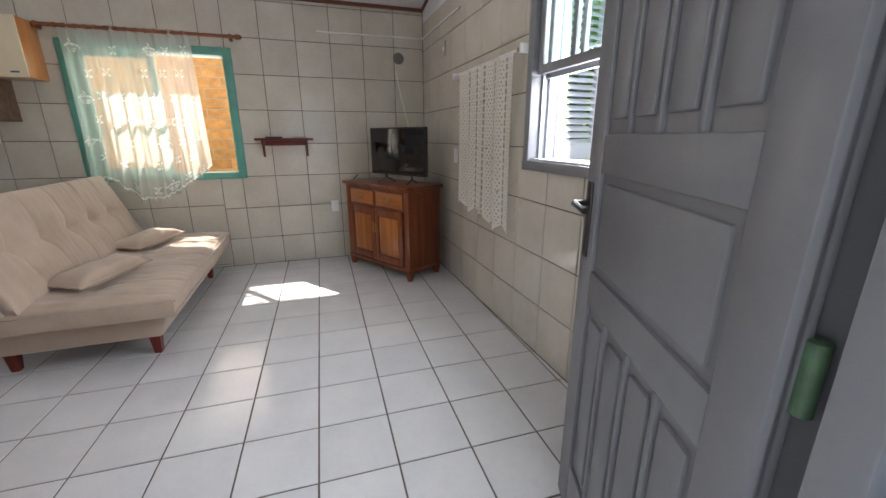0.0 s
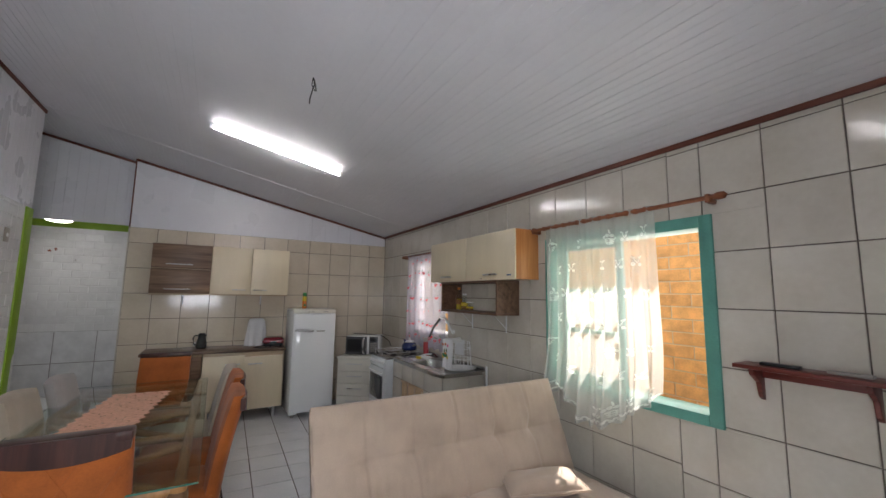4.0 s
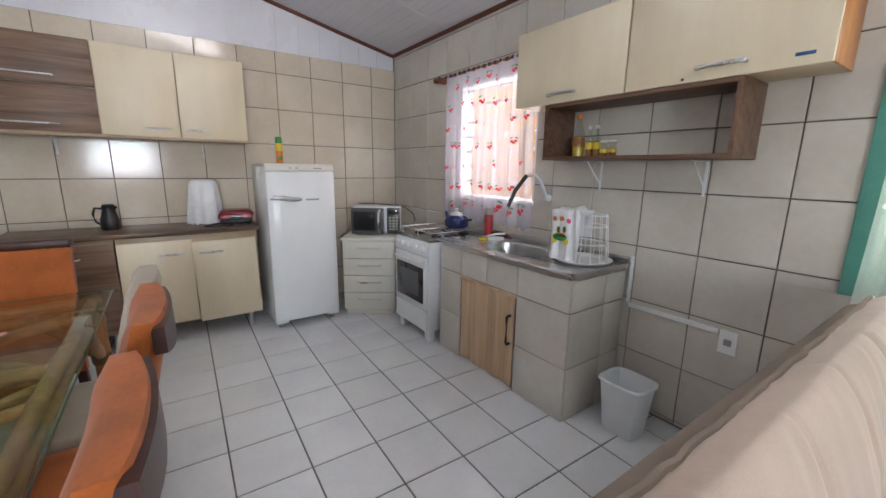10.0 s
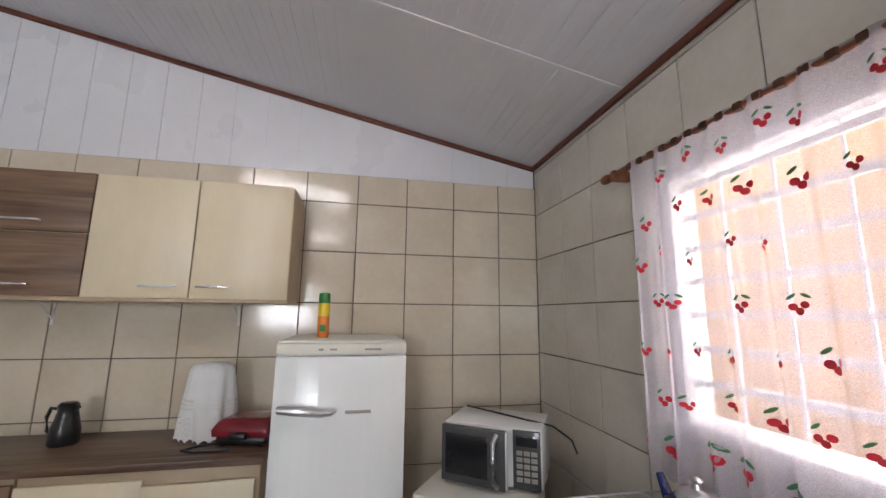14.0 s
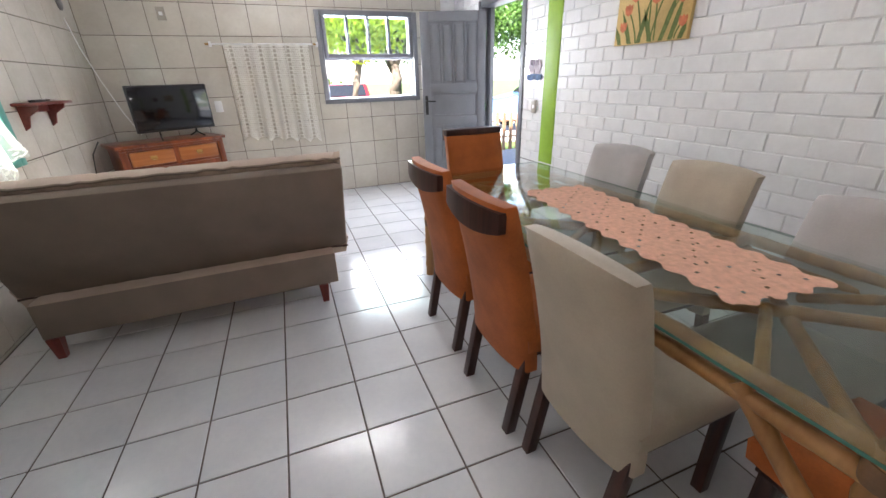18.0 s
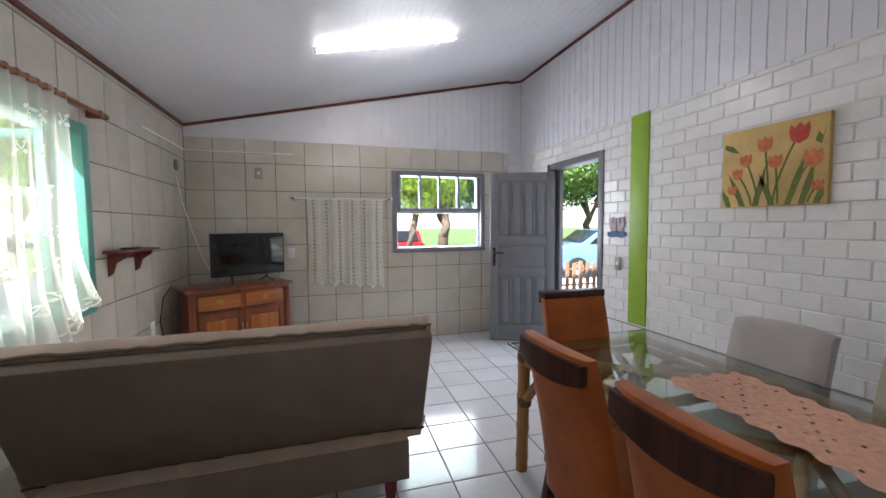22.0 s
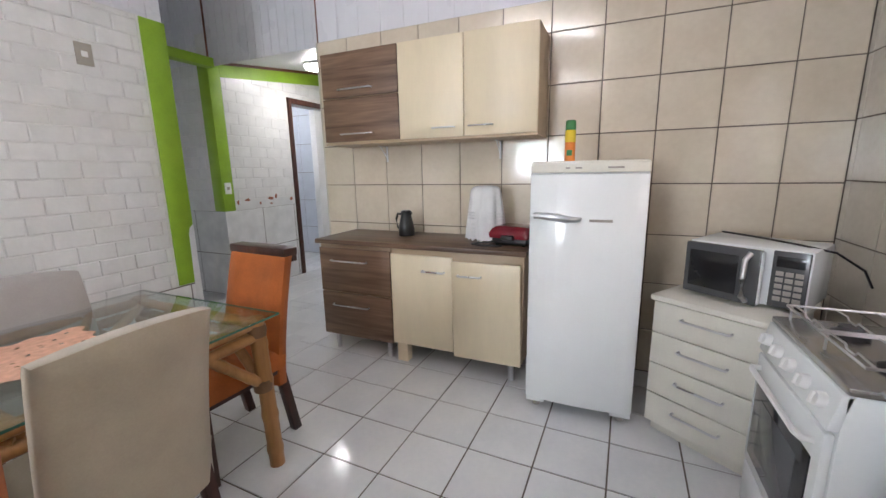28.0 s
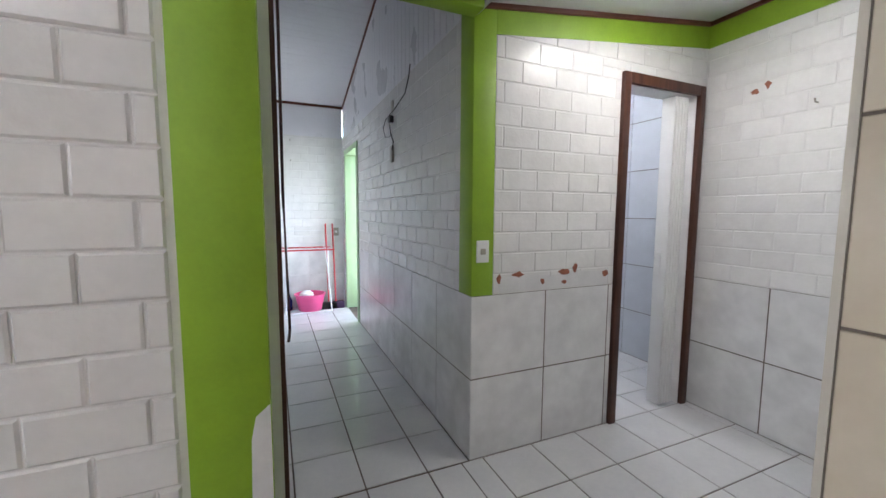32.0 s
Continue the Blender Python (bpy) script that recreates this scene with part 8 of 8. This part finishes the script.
shrub("green hedge at the far side of the street", (12.0, 0.2, -0.15), 1.4, 1.5, 17, M_LEAF_A, 400, 0.1)
shrub("green hedge at the far side of the street", (12.0, 7.0, -0.15), 1.4, 1.5, 18, M_LEAF_Y, 400, 0.1)
shrub("green hedge at the far side of the street", (12.2, -6.0, -0.15), 1.4, 1.6, 19, M_LEAF_A, 400, 0.1)
far = bpy.data.objects["tree.002"]
for k, (x, y) in enumerate(((16, 15), (17, 6), (18, 0.5), (16.5, -8), (17, -14), (9, -19), (0, -24), (-6, -22), (20, 10), (20, -5), (6.5, 14), (4, 12))):
    copy_thing(far, pose(x, y, -0.15, 0, 0, 47 * k))

nb = thing("neighbour_house", "neighbour's house with an orange brick wall", "house", (0, 0, 0))
nbw = part("wall", solid((-9.5, 5.62, -0.15), (-1.55, 9.5, 3.2)), M_ORANGE_MORTAR, nb)
part("roof", prism([(5.4, 3.2), (9.8, 3.2), (9.8, 3.3), (5.4, 3.3)], -9.8, -1.35, "x"), M_CEMENT, nb)
# unseen raised wall, added to keep the sun off the kitchen window
part("gable", prism([(-9.5, 3.3), (-5.3, 3.3), (-5.3, 4.2), (-6.2, 4.7), (-9.5, 4.7)], 5.62, 5.8, "y"), M_ORANGE_MORTAR, nb)
# white sheet added out of view; it throws sunlight onto the orange bricks
struct("outer_render_north", wall_body((-6.92, -0.14, 0.16, 2.62), [GREEN_WIN, KITCH_WIN], "y", YN + 0.173, YN + 0.19), M_WHITE_PAINT, "unseen white sheet outside the kitchen wall, added to bounce sunlight", category="wall")
# alley ground is made up, kept pale to reflect light up the orange wall
struct("alley_floor", solid((-9.5, 4.2, -0.17), (-0.9, 5.61, -0.125)), M_SAND, "unseen pale alley ground, added to brighten the orange wall", category="pavement")
blue = thing("blue_house", "blue rendered house across the side street", "house", (-1.5, -21.0, -0.15))
part("wall", solid((-3.5, -3.0, 0), (3.5, 0, 3.2)), M_BLUE_WALL, blue)
part("roof", prism([(-3.4, 3.2), (0.4, 3.2), (-1.5, 4.3)], -3.9, 3.9, "x"), M_CEMENT, blue)
part("window", solid((-1.6, -0.02, 1.0), (-0.4, 0.03, 2.1), 0.02), M_WHITE_PAINT, blue)


def car(label, at, turn, paint):
    c = thing("parked_car", label, "car", at, turn)
    side = [(-2.0, 0.35), (-2.05, 0.62), (-1.95, 0.85), (-1.25, 0.95), (-0.75, 1.38), (0.55, 1.42), (1.15, 1.0), (1.85, 0.88), (2.05, 0.6), (2.0, 0.32)]
    part("body", prism([(x, z) for x, z in side], -0.82, 0.82, "y", 0.06), paint, c)
    for s in (-1, 1):
        part("side_window", prism([(-1.0, 0.98), (-0.68, 1.32), (0.5, 1.36), (0.95, 1.0)], s * 0.822 - 0.006, s * 0.822 + 0.006, "y"), M_DARK_GLASS, c)
        for x in (-1.25, 1.3):
            w = part("wheel", rod(bmesh.new(), (x, s * 0.68, 0.31), (x, s * 0.86, 0.31), 0.31, seg=20), M_TYRE, c)
            part("rim", rod(bmesh.new(), (x, s * 0.84, 0.31), (x, s * 0.868, 0.31), 0.19, seg=16), M_CHROME, w)
        part("headlight", solid((1.93, s * 0.55 - 0.16, 0.62), (2.06, s * 0.55 + 0.16, 0.76), 0.03), M_WHITE_PLASTIC, c)
        part("tail_light", solid((-2.06, s * 0.6 - 0.12, 0.66), (-1.98, s * 0.6 + 0.12, 0.82), 0.02), M_RED_PLASTIC, c)
    part("windscreen", prism([(0.6, 1.38), (1.12, 1.02), (1.14, 1.04), (0.62, 1.40)], -0.70, 0.70, "y"), M_DARK_GLASS, c)
    part("rear_window", prism([(-1.22, 0.99), (-0.80, 1.34), (-0.83, 1.37), (-1.25, 1.02)], -0.66, 0.66, "y"), M_DARK_GLASS, c)
    return c


car("red hatchback parked across the street", (10.6, -0.1, -0.13), 0, M_CAR_RED)
car("light blue car parked beyond the yard fence", (5.4, -5.8, -0.13), 80, M_CAR_BLUE)

# ---- tiles and bricks ----
ROWH = 0.3055
ROWZ = 1.245 - 4 * ROWH
pieces("tile", wall_north, "y", YN + 0.008, -1, (-1.86, 0.0, 0.0, 2.52), (0.3125, 0.311), (-1.557, 1.527 - 5 * 0.311), 0.006, 0.008, M_TILE_WALL, [GREEN_WIN], limit=100)
pieces("tile", wall_north, "y", YN + 0.008, -1, (-2.05, 0.0, -1.86, 2.52), (0.19, 0.311), (-1.86, 1.527 - 5 * 0.311), 0.006, 0.008, M_TILE_WALL, [GREEN_WIN], limit=100)
pieces("tile", wall_north, "y", YN + 0.008, -1, (XW, 0.0, -2.05, 2.52), (0.3115, ROWH), (-3.294, ROWZ), 0.006, 0.008, M_TILE_WALL, [GREEN_WIN, KITCH_WIN], limit=200)
pieces("tile", wall_east, "x", XE + 0.008, -1, (0.22, 0.0, 4.0, 2.39), (TILE, 0.304), (2.165, 0.0), 0.006, 0.008, M_TILE_WALL, [GREY_WIN])
pieces("tile", wall_west, "x", XW - 0.008, 1, (0.634, 0.0, 4.0, 2.36), (0.312, 0.3125), (1.233, 1.232 - 4 * 0.3125), 0.006, 0.008, M_TILE_CREAM)


def clipped(poly, area):
    """A convex outline kept inside a rectangle."""
    for axis, edge, sign in ((0, area[0], 1), (1, area[1], 1), (0, area[2], -1), (1, area[3], -1)):
        out = []
        for p, q in zip(poly, poly[1:] + poly[:1]):
            a, b = sign * (p[axis] - edge), sign * (q[axis] - edge)
            if a >= 0:
                out.append(p)
            if (a >= 0) != (b >= 0):
                out.append(p.lerp(q, a / (a - b)))
        poly = out
    return poly


def floor_tiles(name, area, origin, turn, single, pitch=(TILE, TILE), joint=0.0075, depth=0.008, edge=0.0015):
    """Square floor tiles laid a little askew to the walls, cut at their edges."""
    rng = random.Random(name)
    u, v = Vector((math.cos(turn), math.sin(turn))), Vector((-math.sin(turn), math.cos(turn)))
    corners = [Vector((x, y)) - Vector(origin) for x in area[::2] for y in area[1::2]]
    i0, i1 = math.floor(min(c @ u for c in corners) / pitch[0]), math.ceil(max(c @ u for c in corners) / pitch[0])
    j0, j1 = math.floor(min(c @ v for c in corners) / pitch[1]), math.ceil(max(c @ v for c in corners) / pitch[1])
    inside = (area[0] + joint / 2, area[1] + joint / 2, area[2] - joint / 2, area[3] - joint / 2)
    hu, hv, made, verts, faces, whole = pitch[0] / 2 - joint / 2, pitch[1] / 2 - joint / 2, 0, [], [], None
    for i in range(i0, i1):
        for j in range(j0, j1):
            c = Vector(origin) + u * (i + 0.5) * pitch[0] + v * (j + 0.5) * pitch[1]
            square = [c + u * a * hu + v * b * hv for a, b in ((-1, -1), (1, -1), (1, 1), (-1, 1))]
            poly = clipped(square, inside)
            if len(poly) < 3:
                continue
            mid = sum(poly, Vector((0, 0))) / len(poly)
            size = sum(abs((p - mid).cross(q - mid)) for p, q in zip(poly, poly[1:] + poly[:1])) / 2
            if size < 4e-4:
                continue
            n = len(poly)
            rings = [[((p - c) * k, z) for p in poly] for k, z in ((1.0, -depth), (1.0, -edge), (1.0 - edge / hu, 0.0))]
            pv = [(q.x, q.y, z) for ring in rings for q, z in ring]
            pf = [(r * n + a, r * n + (a + 1) % n, (r + 1) * n + (a + 1) % n, (r + 1) * n + a) for r in (0, 1) for a in range(n)] + [tuple(range(2 * n, 3 * n))]
            tilt = rng.uniform(-0.0004, 0.0004)
            if made < single:
                full = size > 3.99 * hu * hv
                if full and whole:
                    me = whole
                else:
                    me = bpy.data.meshes.new(name)
                    me.from_pydata(pv, [], pf)
                    me.materials.append(M_TILE_FLOOR)
                    whole = me if full else whole
                ob = new(name, me)
                ob.matrix_basis = pose(c.x, c.y, tilt)
                ob.parent = floor
                made += 1
            else:
                k = len(verts)
                verts += [(x + c.x, y + c.y, z + tilt) for x, y, z in pv]
                faces += [tuple(k + q for q in f) for f in pf]
    if verts:
        me = bpy.data.meshes.new(name + "s_joined")
        me.from_pydata(verts, [], faces)
        me.materials.append(M_TILE_FLOOR)
        ob = new(name + "s", me)
        ob.parent = floor
        ob["kind"] = "stuff"


FLOOR_AT, FLOOR_TURN = (-3.763, 1.966), -0.0239
HALL_AT, HALL_PITCH = (-7.39, -0.228), (0.335, 0.355)
floor_tiles("tile", (XW, 0.0, 0.0, 4.0), FLOOR_AT, FLOOR_TURN, 300)
floor_tiles("passage_tile", (XV, YV, -6.92, 1.5), HALL_AT, 0.0, 60, HALL_PITCH)
floor_tiles("passage_tile", (-6.92, YV, XHE + 0.03, 0.634), HALL_AT, 0.0, 60, HALL_PITCH)
floor_tiles("corridor_tile", (XH, YEND, XHE, YV), HALL_AT, 0.0, 60, HALL_PITCH)
BR, BH = 0.197, 0.100
HALL_BRICK = (0.228, 0.1155)
pieces("brick", wall_south, "y", YS - 0.008, 1, (-5.80, 0.525, 0.066, 2.36), (BR, BH), (-5.754, 0.525), 0.004, 0.008, M_BRICK, [DOOR, (-2.17, 0.5, -1.97, 2.4)], 0.5, 300, (-5.8, -2.1), 0.005, 0.0016)
pieces("grey_tile", wall_south, "y", YS - 0.008, 1, (-5.97, 0.0, 0.066, 0.525), (0.5, 0.525), (0.1, 0.0), 0.006, 0.008, M_TILE_GREY, [DOOR])
pieces("brick", wall_east_return, "x", 0.068, -1, (0.0, 0.0, 0.22, 2.39), (BR, BH), (0, 0.53), 0.0045, 0.008, M_BRICK, [], 0.5, 60, None, 0.004)
pieces("brick", wall_hall_west, "x", XH - 0.008, 1, (YEND, 0.945, -1.08, 2.45), HALL_BRICK, (0, 0.945), 0.0045, 0.008, M_BRICK, [(-4.85, 0, -3.95, 2.26)], 0.5, 200, (-3.2, -1.0), 0.004, 0.0012)
pieces("grey_tile", wall_hall_west, "x", XH - 0.008, 1, (YEND, 0.0, YV, 0.945), (0.5, 0.4725), (YV, 0.0), 0.006, 0.008, M_TILE_GREY, [(-4.85, -0.1, -3.95, 2.26)])
pieces("brick", wall_bathroom, "y", YV - 0.008, 1, (XV, 0.945, -7.10, 2.53), HALL_BRICK, (0.03, 0.945), 0.0045, 0.008, M_BRICK, [(-8.76, -0.1, -8.0, 2.28)], 0.5, 200, None, 0.004, 0.0012)
pieces("grey_tile", wall_bathroom, "y", YV - 0.008, 1, (XV, 0.0, XH, 0.945), (0.497, 0.4725), (XH, 0.0), 0.006, 0.008, M_TILE_GREY, [(-8.76, -0.1, -8.0, 2.28)])
pieces("brick", wall_passage, "x", XV - 0.008, 1, (YV, 0.945, 1.5, 2.53), HALL_BRICK, (0, 0.945), 0.0045, 0.008, M_BRICK, [], 0.5, 200, None, 0.004, 0.0012)
pieces("grey_tile", wall_passage, "x", XV - 0.008, 1, (YV, 0.0, 1.5, 0.945), (0.5, 0.4725), (-0.45, 0.0), 0.006, 0.008, M_TILE_GREY)
pieces("brick", wall_corridor_end, "y", YEND - 0.008, 1, (XH, 0.945, XHE, 2.48), HALL_BRICK, (0, 0.945), 0.0045, 0.008, M_BRICK, [], 0.5, 20, None, 0.004)
pieces("grey_tile", wall_corridor_end, "y", YEND - 0.008, 1, (XH, 0.0, XHE, 0.945), (0.5, 0.4725), (XH, 0.0), 0.006, 0.008, M_TILE_GREY)
pieces("brick", nbw, "y", 5.624, -1, (-7.5, 0.2, -1.6, 2.6), (0.40, 0.125), (0, 0), 0.012, 0.01, M_ORANGE_BRICK, [], 0.5, 300, (-4.6, -1.6), 0.003, 0.002)
